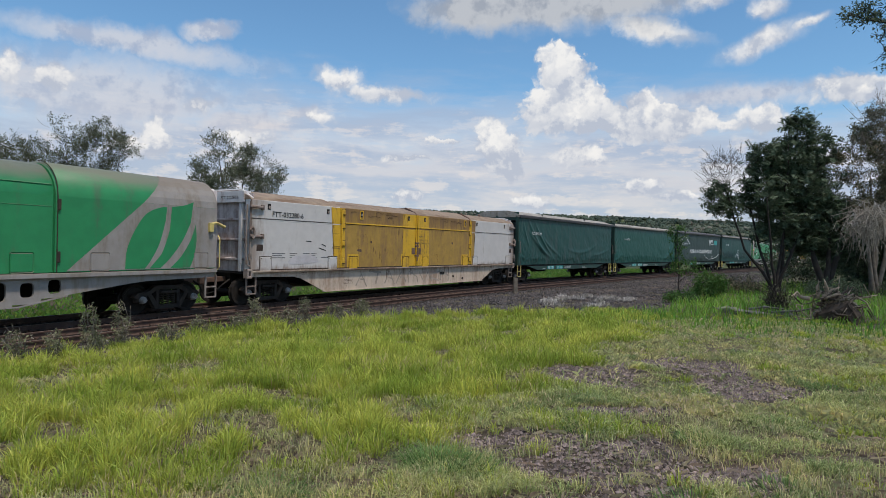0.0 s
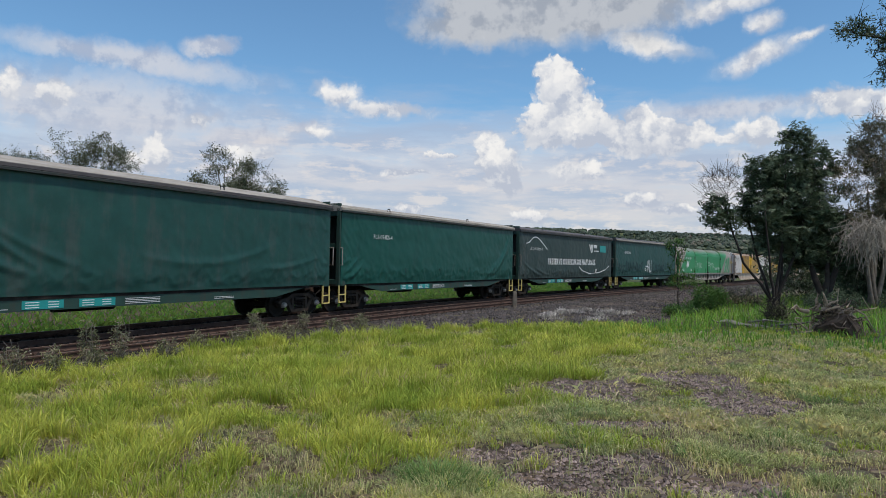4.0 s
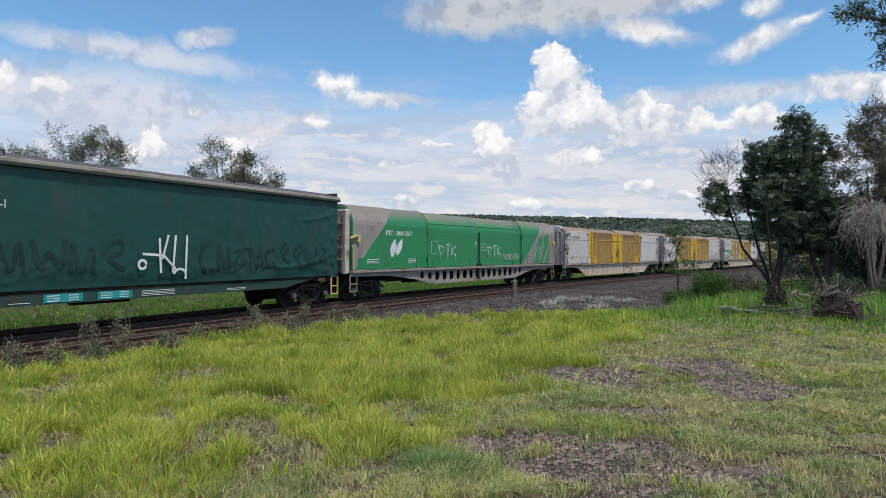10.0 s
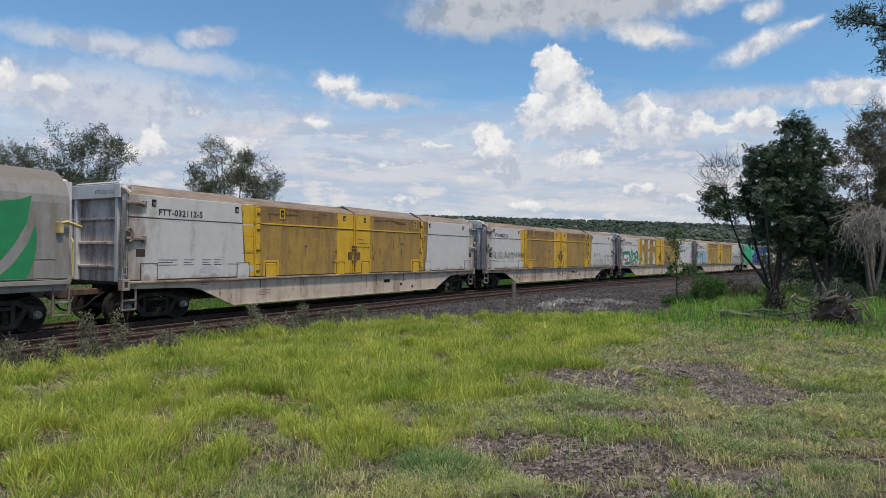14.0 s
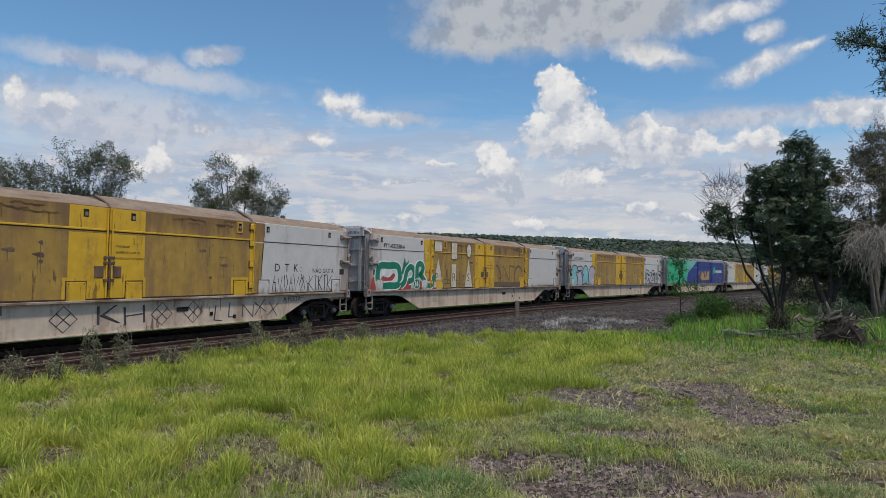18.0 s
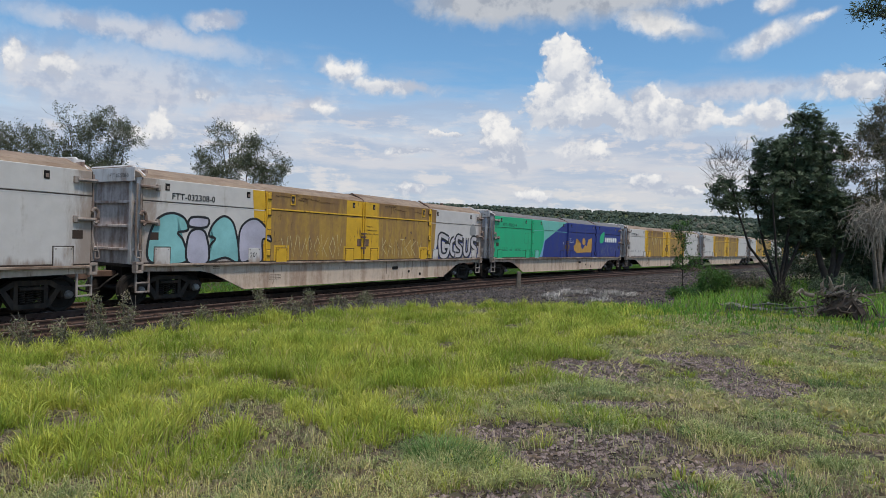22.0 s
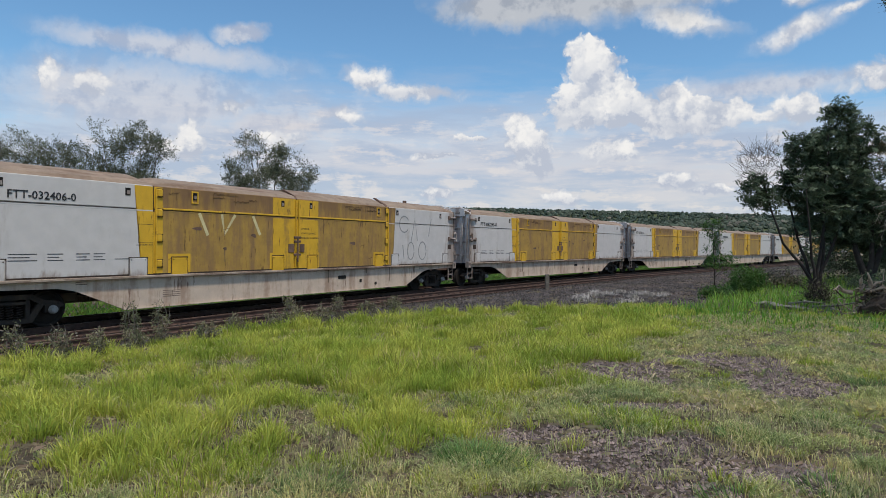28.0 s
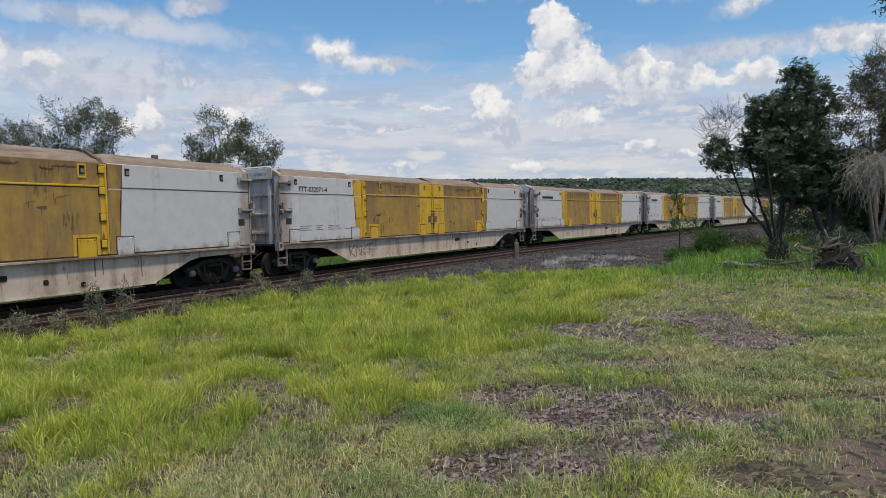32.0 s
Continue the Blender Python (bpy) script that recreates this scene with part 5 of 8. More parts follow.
    blades("verge_grass", x, y, rng.uniform(0.15, 0.45, len(x)), rng.uniform(0.02, 0.04, len(x)), rng.uniform(0.2, 0.8, len(x)), rng.rand(len(x)) * math.tau, verge_green, "green grass verge beyond the railway track", 27, slim=True)


clump_green = leaf_material("clump_green", (0.115, 0.20, 0.055), (0.19, 0.29, 0.085), None, 0, 1.0, thin=0.3)
build_grass()


# ---------------------------------------------------------------- trees and shrubs
bark_dark = material("bark_dark", (0.035, 0.029, 0.025), 0.95, vary=0.4, scale=4, fine=40, bump=0.8, own=False)
bark_grey = material("bark_grey", (0.17, 0.145, 0.12), 0.95, vary=0.35, scale=4, fine=40, bump=0.7, own=False)
twig_dark = material("twig_dark", (0.10, 0.088, 0.078), 0.95, vary=0.3, own=False)
twig_pale = material("twig_pale", (0.30, 0.27, 0.23), 0.95, vary=0.3, own=False)
foliage_dark = leaf_material("foliage_dark", (0.050, 0.084, 0.046), (0.115, 0.150, 0.090), None, 0, 1.2, thin=0.22, island=0.4)
foliage_olive = leaf_material("foliage_olive", (0.10, 0.108, 0.058), (0.15, 0.145, 0.08), (0.25, 0.20, 0.14), 0.25, 0.6, thin=0.25, island=0.4)
foliage_far = leaf_material("foliage_far", (0.072, 0.090, 0.052), (0.125, 0.138, 0.082), None, 0, 0.5, thin=0.2, island=0.4)
foliage_fresh = leaf_material("foliage_fresh", (0.055, 0.12, 0.03), (0.08, 0.16, 0.035), None, 0, 0.6, thin=0.35, island=0.35)
foliage_dull = leaf_material("foliage_dull", (0.155, 0.165, 0.085), (0.235, 0.225, 0.13), (0.26, 0.22, 0.18), 0.2, 1.2, thin=0.25, island=0.35)


def in_crowns(crowns, n, rng, shell=0.35):
    vol = np.array([c[3] * c[4] * c[5] * (c[6] if len(c) > 6 else 1) for c in crowns])
    pick = rng.choice(len(crowns), n, p=vol / vol.sum())
    d = rng.normal(size=(n, 3))
    d /= np.linalg.norm(d, axis=1)[:, None]
    r = (shell + (1 - shell) * rng.rand(n)) ** 0.6
    c = np.array([q[:6] for q in crowns])[pick]
    return c[:, :3] + d * r[:, None] * c[:, 3:]


def grow(stems, ends, rng, r_end=0.012, droop=0.12):
    """Limbs that leave the stems for every end point; returns paths with radii."""
    nodes, rad, paths = [], [], []
    for pts, r0, r1 in stems:
        pts = [Vector(p) for p in pts]
        dense = []
        for a, b in zip(pts, pts[1:]):
            dense += [a.lerp(b, k / 4) + Vector(rng.normal(0, 0.03, 3)) for k in range(4)]
        dense.append(pts[-1])
        paths.append((dense, r0, r1))
        for i, p in enumerate(dense[2:]):
            nodes.append(p)
            rad.append(r0 + (r1 - r0) * (i + 2) / len(dense))
    base = nodes[0]
    arr = np.array([tuple(p) for p in nodes])
    for e in sorted((Vector(e) for e in ends), key=lambda e: (e - base).length):
        d = np.linalg.norm(arr - np.array(e), axis=1) + 0.8 * np.clip(arr[:, 2] - e.z + 0.2, 0, None)
        j = int(np.argmin(d))
        a = Vector(arr[j])
        ln = (e - a).length
        mid = a.lerp(e, 0.5) + Vector((0, 0, droop * ln)) + Vector(rng.normal(0, 0.06 * ln, 3))
        r0 = max(r_end, rad[j] * 0.62)
        paths.append(([a, mid, e], r0, r_end * 0.6))
        arr = np.vstack([arr, np.array(mid), np.array(e)])
        rad += [r0 * 0.75, r_end]
    return paths


def fronds_mesh(name, twigs, per, leaf, mat, rng, reach, hang):
    """Feathered leaves: pairs of leaflets along a drooping rib, one rib to a twig."""
    a, e = np.array([q[0] for q in twigs]), np.array([q[1] for q in twigs])
    d = e - a
    d /= np.linalg.norm(d, axis=1)[:, None] + 1e-6
    side = np.cross(d, rng.normal(0, 0.45, d.shape) + np.array([0, 0, 1.0]))
    side /= np.linalg.norm(side, axis=1)[:, None] + 1e-6
    ln = (reach * rng.uniform(0.7, 1.4, len(a)))[:, None]
    vs = []
    for k in range(per):
        u = (k // 2 + 0.5) / (per / 2)
        sg = 1 if k % 2 else -1
        p = a + d * ln * u + np.array([0, 0, -1.0]) * ln * hang * u * u
        g = side * sg + d * 0.45 + rng.normal(0, 0.14, d.shape)
        g[:, 2] -= 0.25
        g /= np.linalg.norm(g, axis=1)[:, None]
        L = leaf * (0.55 + 0.9 * math.sin(math.pi * (0.15 + 0.8 * u))) * rng.uniform(0.8, 1.2, (len(a), 1))
        w = d * L * 0.17
        vs.append(np.stack([p, p + g * L * 0.45 + w, p + g * L, p + g * L * 0.45 - w], 1))
    v = np.concatenate(vs)
    return mesh_from(name, v.reshape(-1, 3), np.arange(len(v) * 4).reshape(-1, 4), mat)


def sprays_mesh(name, twigs, per, leaf, mat, rng, spread, reach, hang, slim=0.32):
    """Leaves set along each twig and past its end, so that the crown ends in pointed sprays."""
    a, e = np.array([q[0] for q in twigs]), np.array([q[1] for q in twigs])
    d = e - a
    ln = np.linalg.norm(d, axis=1)[:, None] + 1e-6
    d = d / ln
    a = e - d * np.minimum(ln, reach * 1.6)
    tip = e + d * reach * rng.uniform(0.3, 1.0, (len(e), 1))
    a, tip, d = (np.repeat(q, per, axis=0) for q in (a, tip, d))
    n = len(a)
    u = rng.rand(n, 1) ** 0.8
    p = a + (tip - a) * u + rng.normal(0, spread, (n, 3)) * (1.15 - 0.8 * u)
    p[:, 2] -= hang * reach * u[:, 0] ** 2
    g = rng.normal(size=(n, 3)) + 0.7 * d
    g[:, 2] -= hang
    g /= np.linalg.norm(g, axis=1)[:, None]
    w = np.cross(g, rng.normal(size=(n, 3)))
    w /= np.linalg.norm(w, axis=1)[:, None]
    L = leaf * rng.uniform(0.55, 1.4, n)[:, None]
    v = np.stack([p, p + g * L * 0.5 + w * L * slim * 0.5, p + g * L, p + g * L * 0.5 - w * L * slim * 0.5], 1)
    return mesh_from(name, v.reshape(-1, 3), np.arange(n * 4).reshape(-1, 4), mat)


def bare_twigs(t, spots, n, length, mat, rng, way=(0, 0, 0.6), name="twig_tangle", r=0.010, label="bare grey twigs"):
    """Forked leafless twigs that start in the given spots."""
    tw = bmesh.new()
    at = in_crowns(spots, n, rng, 0.2)
    for p in at:
        a = Vector(p)
        d = (Vector(rng.normal(size=3)).normalized() + Vector(way)).normalized() * length * rng.uniform(0.6, 1.3)
        b = a + d * 0.5 + Vector(rng.normal(0, 0.06 * length, 3))
        c = a + d + Vector(rng.normal(0, 0.10 * length, 3))
        tube(tw, [a, b, c], r, 3, r * 0.3)
        for k in range(2):
            q = a.lerp(b, rng.uniform(0.5, 1.0))
            tube(tw, [q, q + d * 0.3 + Vector(rng.normal(0, 0.16 * length, 3))], r * 0.6, 3, r * 0.25)
    tagged(part(name, tw, mat, t, label), kind="stuff")


def tree(name, label, stems, crowns, ends, per, leaf, bark, leafmat, seed, twigs=0, spread=0.1, category="tree", group="", hang=0.25, twig_mat=None, clumpy=0, reach=0.35, rise=0.3, feathered=False):
    rng = np.random.RandomState(seed)
    t = thing(name, label, category, group)
    if clumpy:
        mids = in_crowns(crowns, clumpy, rng, 0.45)
        k = np.mean([c[3] for c in crowns]) * 0.34
        e = in_crowns([(*m, k * q, k * q, k * q * 0.62) for m, q in zip(mids, rng.uniform(0.6, 1.3, clumpy))], ends, rng, 0.1)
    else:
        e = in_crowns(crowns, ends, rng)
    bm = bmesh.new()
    paths = grow(stems, e, rng)
    for i, (pts, r0, r1) in enumerate(paths):
        tube(bm, pts, r0, 7 if r0 > 0.05 else 4, r1)
    part("trunk" if category == "tree" else "stem", bm, bark, t, smooth=True)
    shoots = []
    for pts, r0, r1 in paths[len(stems):]:
        tip = Vector(pts[-1])
        back = (tip - Vector(pts[-2])).normalized() + Vector(rng.normal(0, 0.35, 3)) + Vector((0, 0, rise))
        for k in range(3):
            turn = (back + Vector(rng.normal(0, 0.55, 3))).normalized()
            start = tip - turn * reach * 0.8 + Vector(rng.normal(0, spread, 3)) * (k > 0)
            shoots.append((tuple(start), tuple(start + turn * reach)))
    if feathered:
        part("crown", fronds_mesh("crown", shoots, per // 3 // 2 * 2, leaf, leafmat, rng, reach, hang), leafmat, t)
    else:
        part("crown", sprays_mesh("crown", shoots, max(4, per // 3), leaf, leafmat, rng, spread, reach, hang), leafmat, t)
    if twigs:
        bare_twigs(t, crowns, twigs, reach * 2.0, twig_mat or bark, rng)
    return t


def gz(x, y):
    return float(ground_z([x], [y])[0])


def fan(x, y, tips, r0=0.11, r1=0.03):
    z = gz(x, y) - 0.05
    out = []
    for k, (tx, ty, tz, m) in enumerate(tips):
        out.append(([(x + 0.12 * math.cos(k * 2.1), y + 0.12 * math.sin(k * 2.1), z), (x + (tx - x) * m, y + (ty - y) * m, z + (tz - z) * 0.42), (tx, ty, tz)], r0, r1))
    return out


# the dark many-stemmed tree by the track
_tr = tree("tree", "dark green many-stemmed tree with feathery leaves beside the railway", fan(16.0, 30.6, ((13.3, 30.4, 5.4, 0.6), (14.6, 31.3, 6.2, 0.55), (16.2, 30.2, 7.4, 0.5), (17.2, 31.2, 8.4, 0.4), (17.8, 30.4, 6.6, 0.5), (15.0, 29.7, 4.8, 0.5)), 0.085, 0.025),
     ((17.2, 31, 8.3, 0.9, 1.0, 0.8), (17.1, 31, 9.0, 0.45, 0.6, 0.4), (18.3, 31, 7.3, 0.8, 1.0, 0.9), (15.4, 30.9, 6.9, 0.9, 1.1, 0.8), (16.8, 31, 6.9, 1.3, 1.3, 1.1), (17.3, 31, 5.5, 1.7, 1.5, 1.3), (15.4, 30.8, 5.2, 1.2, 1.2, 1.2),
      (16.4, 30.9, 3.9, 1.3, 1.3, 0.9), (18.2, 31, 4.1, 1.1, 1.2, 1.1), (17.6, 31.2, 2.9, 1.2, 1.1, 0.7), (15.4, 31.0, 3.2, 0.5, 0.8, 0.5), (13.1, 30.6, 4.9, 0.6, 0.7, 0.9, 1.4), (13.8, 30.7, 4.4, 0.65, 0.7, 0.6)),
     1750, 48, 0.115, bark_dark, foliage_dark, 31, spread=0.16, reach=0.46, hang=0.35, rise=0.35, feathered=True)
_rr = np.random.RandomState(38)
bare_twigs(_tr, ((13.1, 30.6, 5.9, 0.85, 0.7, 0.9), (13.9, 30.6, 6.3, 0.7, 0.6, 0.7)), 150, 0.85, twig_dark, _rr, (-0.2, 0, 0.9), r=0.009)
tree("tree", "dark leaning tree behind the uprooted stump", fan(18.2, 30.3, ((17.2, 30.8, 4.6, 0.5), (19.2, 30.2, 5.0, 0.5), (18.4, 30.4, 3.6, 0.5)), 0.20, 0.05),
     ((19.0, 31.0, 3.0, 1.0, 1.1, 1.0), (18.9, 30.8, 4.4, 0.7, 0.9, 0.7), (17.9, 30.9, 3.0, 0.8, 0.9, 0.6)), 520, 48, 0.125, bark_dark, foliage_dark, 32, spread=0.16, reach=0.46, hang=0.4, feathered=True)
_tr = tree("tree", "olive-brown tree hung with dead grey twigs", fan(20.4, 30.2, ((20.0, 30, 5.8, 0.4), (21.0, 30.4, 8.2, 0.4), (19.7, 29.8, 4.4, 0.5), (22.2, 30.4, 6.5, 0.4)), 0.13, 0.04),
     ((19.9, 30.2, 6.5, 1.25, 1.2, 1.3), (21.3, 30.4, 8.0, 1.4, 1.4, 1.4), (22.4, 30.5, 6.0, 1.7, 1.5, 2.2), (20.4, 30.2, 4.7, 1.2, 1.0, 0.9), (22.0, 30.4, 3.4, 1.6, 1.2, 1.2)),
     1100, 42, 0.13, bark_grey, foliage_olive, 33, twigs=500, spread=0.07, twig_mat=bark_grey, clumpy=200, reach=0.34)
bare_twigs(_tr, ((20.5, 30.0, 8.6, 0.9, 0.8, 0.9), (19.6, 30.0, 7.4, 0.5, 0.6, 0.6)), 110, 0.9, bark_grey, _rr, (-0.6, 0, 0.7))
# the mop of dead twigs that hangs from it
_bm = bmesh.new()
for _k in range(230):
    _c = Vector((19.45, 29.0, 3.75)) + Vector(_rr.normal(0, 0.25, 3))
    _a, _q = _rr.rand() * math.tau, _rr.uniform(0.5, 1.35)
    _o = Vector((math.cos(_a), math.sin(_a) * 0.7, 0)) * _q
    _p = [_c, _c + _o * 0.45 + Vector((0, 0, 0.32)), _c + _o * 0.85 + Vector((0, 0, -0.15)), _c + _o * 1.1 + Vector((0, 0, -_rr.uniform(0.2, 1.5)))]
    _p = [v + Vector(_rr.normal(0, 0.17, 3)) for v in _p]
    tube(_bm, _p, 0.018, 4, 0.006)
    for _j in range(3):
        _s = _p[_j].lerp(_p[_j + 1], _rr.rand())
        tube(_bm, [_s, _s + Vector((_rr.normal(0, 0.22), _rr.normal(0, 0.15), -_rr.uniform(0.1, 0.4)))], 0.010, 3, 0.004)
tagged(part("twig_mop", _bm, twig_pale, _tr, "dead grey hanging twigs"), kind="stuff")
tree("tree", "tall feathery tree reaching over the clearing", [([(14.2, 16.4, gz(14.2, 16.4)), (14.0, 16.3, 3.4), (13.2, 16.1, 6.6), (12.0, 16.0, 8.6)], 0.22, 0.07), ([(13.6, 16.2, 5.4), (13.0, 16.0, 7.0), (11.6, 15.9, 7.6)], 0.09, 0.03), ([(13.2, 16.1, 6.6), (11.4, 16.0, 8.0), (9.9, 15.9, 8.2)], 0.05, 0.008)],
     ((10.35, 16, 8.3, 0.35, 0.5, 0.22, 9.0), (10.95, 16, 8.25, 0.4, 0.5, 0.3, 5.0), (11.3, 16, 7.9, 0.5, 0.6, 0.42, 3.0), (12.4, 16.1, 8.6, 1.3, 1.0, 1.5), (11.25, 16, 7.3, 0.25, 0.4, 0.4, 5.0), (13.4, 16.2, 7.6, 1.4, 1.2, 1.6)),
     280, 36, 0.085, bark_dark, foliage_dark, 34, twigs=130, spread=0.05, reach=0.25, hang=0.4)
# trees beyond the train
tree("tree", "grey-green tree standing beyond the train", fan(-15.2, 46.4, ((-16.8, 46.2, 8.9, 0.4), (-15.0, 46.6, 8.2, 0.5), (-13.6, 46.4, 7.6, 0.5), (-16.2, 46, 8.6, 0.5), (-14.2, 46.4, 8.4, 0.5)), 0.10, 0.02),
     ((-16.8, 46.2, 9.4, 0.9, 0.9, 0.9), (-14.6, 46.5, 8.1, 1.5, 1.4, 1.3), (-17.4, 46.2, 7.8, 1.1, 1.0, 0.9), (-12.9, 46.3, 7.1, 1.0, 1.0, 0.7), (-15.3, 46.3, 6.4, 3.2, 2.0, 1.2)),
     520, 54, 0.13, twig_dark, foliage_far, 35, twigs=60, spread=0.10, clumpy=150, reach=0.6, rise=0.8, hang=0.05)
tree("tree", "broad grey-green tree standing beyond the train", fan(-26.2, 46.2, ((-27.8, 46, 8.9, 0.4), (-25.2, 46.4, 9.0, 0.5), (-23.9, 46.2, 8.4, 0.5), (-28.4, 46, 8.6, 0.5)), 0.11, 0.02),
     ((-27.9, 46, 9.8, 1.3, 1.0, 1.1), (-25.3, 46.3, 10.0, 1.4, 1.1, 1.2), (-24.0, 46.2, 9.1, 1.3, 1.1, 0.9), (-26.6, 46.2, 9.5, 1.1, 1.0, 1.0), (-26.6, 46.2, 7.8, 2.7, 1.6, 1.1), (-26.2, 46.2, 6.0, 3.4, 2.0, 1.6)),
     640, 54, 0.13, twig_dark, foliage_far, 36, twigs=80, spread=0.10, clumpy=200, reach=0.6, rise=0.8, hang=0.05)
tree("tree", "dense dark tree standing beyond the train", fan(-33.4, 47, ((-33.6, 47, 8.8, 0.4), (-31.6, 47, 8.6, 0.5), (-35.6, 47, 9.2, 0.5)), 0.11, 0.02),
     ((-32.0, 47, 8.5, 1.7, 1.4, 1.2, 2.0), (-30.2, 46.8, 8.2, 1.2, 1.2, 1.0, 1.5), (-35.0, 47, 9.0, 2.2, 1.6, 1.4), (-38.5, 47.4, 9.0, 2.2, 1.8, 1.6), (-34.4, 47, 6.4, 4.4, 2.2, 1.8), (-28.8, 46.6, 7.4, 1.4, 1.2, 0.9)),
     720, 48, 0.14, twig_dark, foliage_far, 37, twigs=80, spread=0.11, clumpy=240, reach=0.55, rise=0.6, hang=0.05)


def shrub(name, label, x, y, w, h, n, per, leaf, mat, seed, twigs=40, category="shrub", group=""):
    z = gz(x, y)
    stems = [([(x, y, z - 0.05), (x + dx * w * 0.5, y + dy * w * 0.5, z + h * 0.5), (x + dx * w, y + dy * w, z + h * 0.8)], 0.02, 0.006) for dx, dy in ((-0.5, 0.1), (0.1, 0.3), (0.5, -0.1), (0.0, -0.4))]
    return tree(name, label, stems, ((x, y, z + h * 0.5, w, w * 0.8, h * 0.5),), n, per, leaf, bark_dark, mat, seed, twigs, spread=0.05 + 0.03 * h, reach=0.14 + 0.10 * h, category=category, group=group)


shrub("shrub", "dull green shrub at the foot of the ballast", 11.3, 27.2, 0.75, 1.15, 90, 60, 0.10, foliage_fresh, 41, 10)
shrub("shrub", "dull green shrub at the foot of the ballast", 14.4, 31.0, 1.0, 0.8, 70, 60, 0.10, foliage_olive, 42, 10)
shrub("shrub", "low green bush on the grass", 9.6, 25.6, 0.8, 0.45, 60, 60, 0.08, foliage_fresh, 43, 0)
shrub("shrub", "dark bush beside the leaning tree", 17.6, 28.6, 1.3, 0.8, 90, 60, 0.09, foliage_dark, 44, 10)
shrub("shrub", "dark bush under the trees", 21.0, 28.2, 1.6, 1.0, 110, 60, 0.09, foliage_dark, 45, 10)
for _x, _y, _w, _h, _k in ((20.4, 36.0, 2.2, 3.4, 91), (24.6, 36.5, 2.4, 3.6, 92), (28.6, 37.5, 2.4, 3.4, 93), (20.9, 31.8, 1.2, 3.6, 94), (22.6, 31.6, 1.2, 3.0, 95)):
    shrub("shrub", "tall dark bush in the undergrowth behind the trees", _x, _y, _w, _h, 150, 45, 0.19, foliage_dark, _k, 10)
shrub("shrub", "dry grey bush beside the fallen log", 10.85, 20.7, 0.42, 0.8, 60, 12, 0.06, foliage_dull, 46, 200)
# the sapling in front of the train
tree("sapling", "thin fresh green sapling before the railway", [([(10.6, 28.6, gz(10.6, 28.6)), (10.5, 28.6, 1.5), (10.45, 28.6, 3.2)], 0.035, 0.01)],
     ((10.45, 28.6, 2.9, 0.42, 0.4, 0.55), (10.75, 28.5, 1.5, 0.75, 0.5, 0.45), (10.4, 28.6, 2.2, 0.3, 0.3, 0.4)), 70, 40, 0.09, bark_dark, foliage_fresh, 47, spread=0.06, reach=0.2)
# weeds along the edge of the ballast
_wr = np.random.RandomState(51)
for k, (s_, l_, h_) in enumerate(((-23.9, 7.0, 1.05), (-23.3, 7.2, 1.0), (-25.6, 7.4, 0.75), (-25.0, 7.6, 0.55), (-26.2, 7.2, 0.8), (-22.5, 7.6, 0.5), (-19.9, 7.5, 0.85), (-19.4, 7.4, 0.7), (-19.0, 7.8, 0.6), (-18.1, 7.6, 0.75), (-20.6, 7.7, 0.55), (-17.0, 7.8, 0.5), (-16.0, 8.0, 0.6), (-21.6, 7.5, 0.5), (-15.0, 7.2, 0.5), (-24.4, 7.9, 0.45))):
    _x, _y = on_line(s_, l_ - 1.3)
    _z = gz(_x, _y)
    _st = [([(_x + dx * 0.1, _y, _z), (_x + dx * 0.25, _y + dy * 0.2, _z + h_ * 0.5), (_x + dx * 0.45, _y + dy * 0.4, _z + h_ * (1 - 0.15 * abs(dx)))], 0.010, 0.004) for dx, dy in ((0, 0), (-0.4, 0.2), (0.4, -0.2))]
    tree("weed", "grey-green flowering weed at the ballast's edge", _st, ((_x, _y, _z + h_ * 0.52, 0.13 + 0.09 * (k % 3), 0.15, h_ * 0.47),), 26, 24, 0.058, bark_grey, foliage_dull, 60 + k, 0, spread=0.03, reach=0.12, category="weed", group="weeds along the ballast")


# ---------------------------------------------------------------- woods on the far hill
def far_woods():
    rng = np.random.RandomState(71)
    y = rng.uniform(170, 960, 19000)
    x = y * rng.uniform(-0.35, 0.95, 19000)
    keep = rng.rand(19000) < 0.35 + 0.65 * (value_noise(x, y, 90, 72) + 0.5 * (y > 700) > 0.55)
    x, y = x[keep], y[keep]
    z = ground_z(x, y)
    n = len(x)
    ico = []
    g = (1 + 5 ** 0.5) / 2
    for a, b in ((1, g), (-1, g), (1, -g), (-1, -g)):
        ico += [(0, a, b), (a, b, 0), (b, 0, a)]
    ico = np.array(ico) / 1.9
    bm = bmesh.new()
    for c in ico:
        bm.verts.new(c)
    bmesh.ops.convex_hull(bm, input=bm.verts[:])
    bm.verts.index_update()
    f = np.array([[v.index for v in fc.verts] for fc in bm.faces])
    bm.free()
    h = rng.uniform(1.8, 4.8, n)
    v = ico[None] * (1 + rng.uniform(-0.4, 0.4, (n, 12, 1))) * h[:, None, None] * 0.55
    v += np.stack([x, y, z + h * 0.45], -1)[:, None]
    tris = (f[None] + 12 * np.arange(n)[:, None, None]).reshape(-1, 3)
    tagged(new("far_woods", mesh_from("far_woods", v.reshape(-1, 3), tris, woods_green)), "dull green woods covering a distant hill", "woods", kind="stuff")


woods_green = leaf_material("woods_green", (0.045, 0.066, 0.044), (0.075, 0.092, 0.060), (0.13, 0.115, 0.09), 0.12, 0.012, thin=0.1, island=0.3)
far_woods()


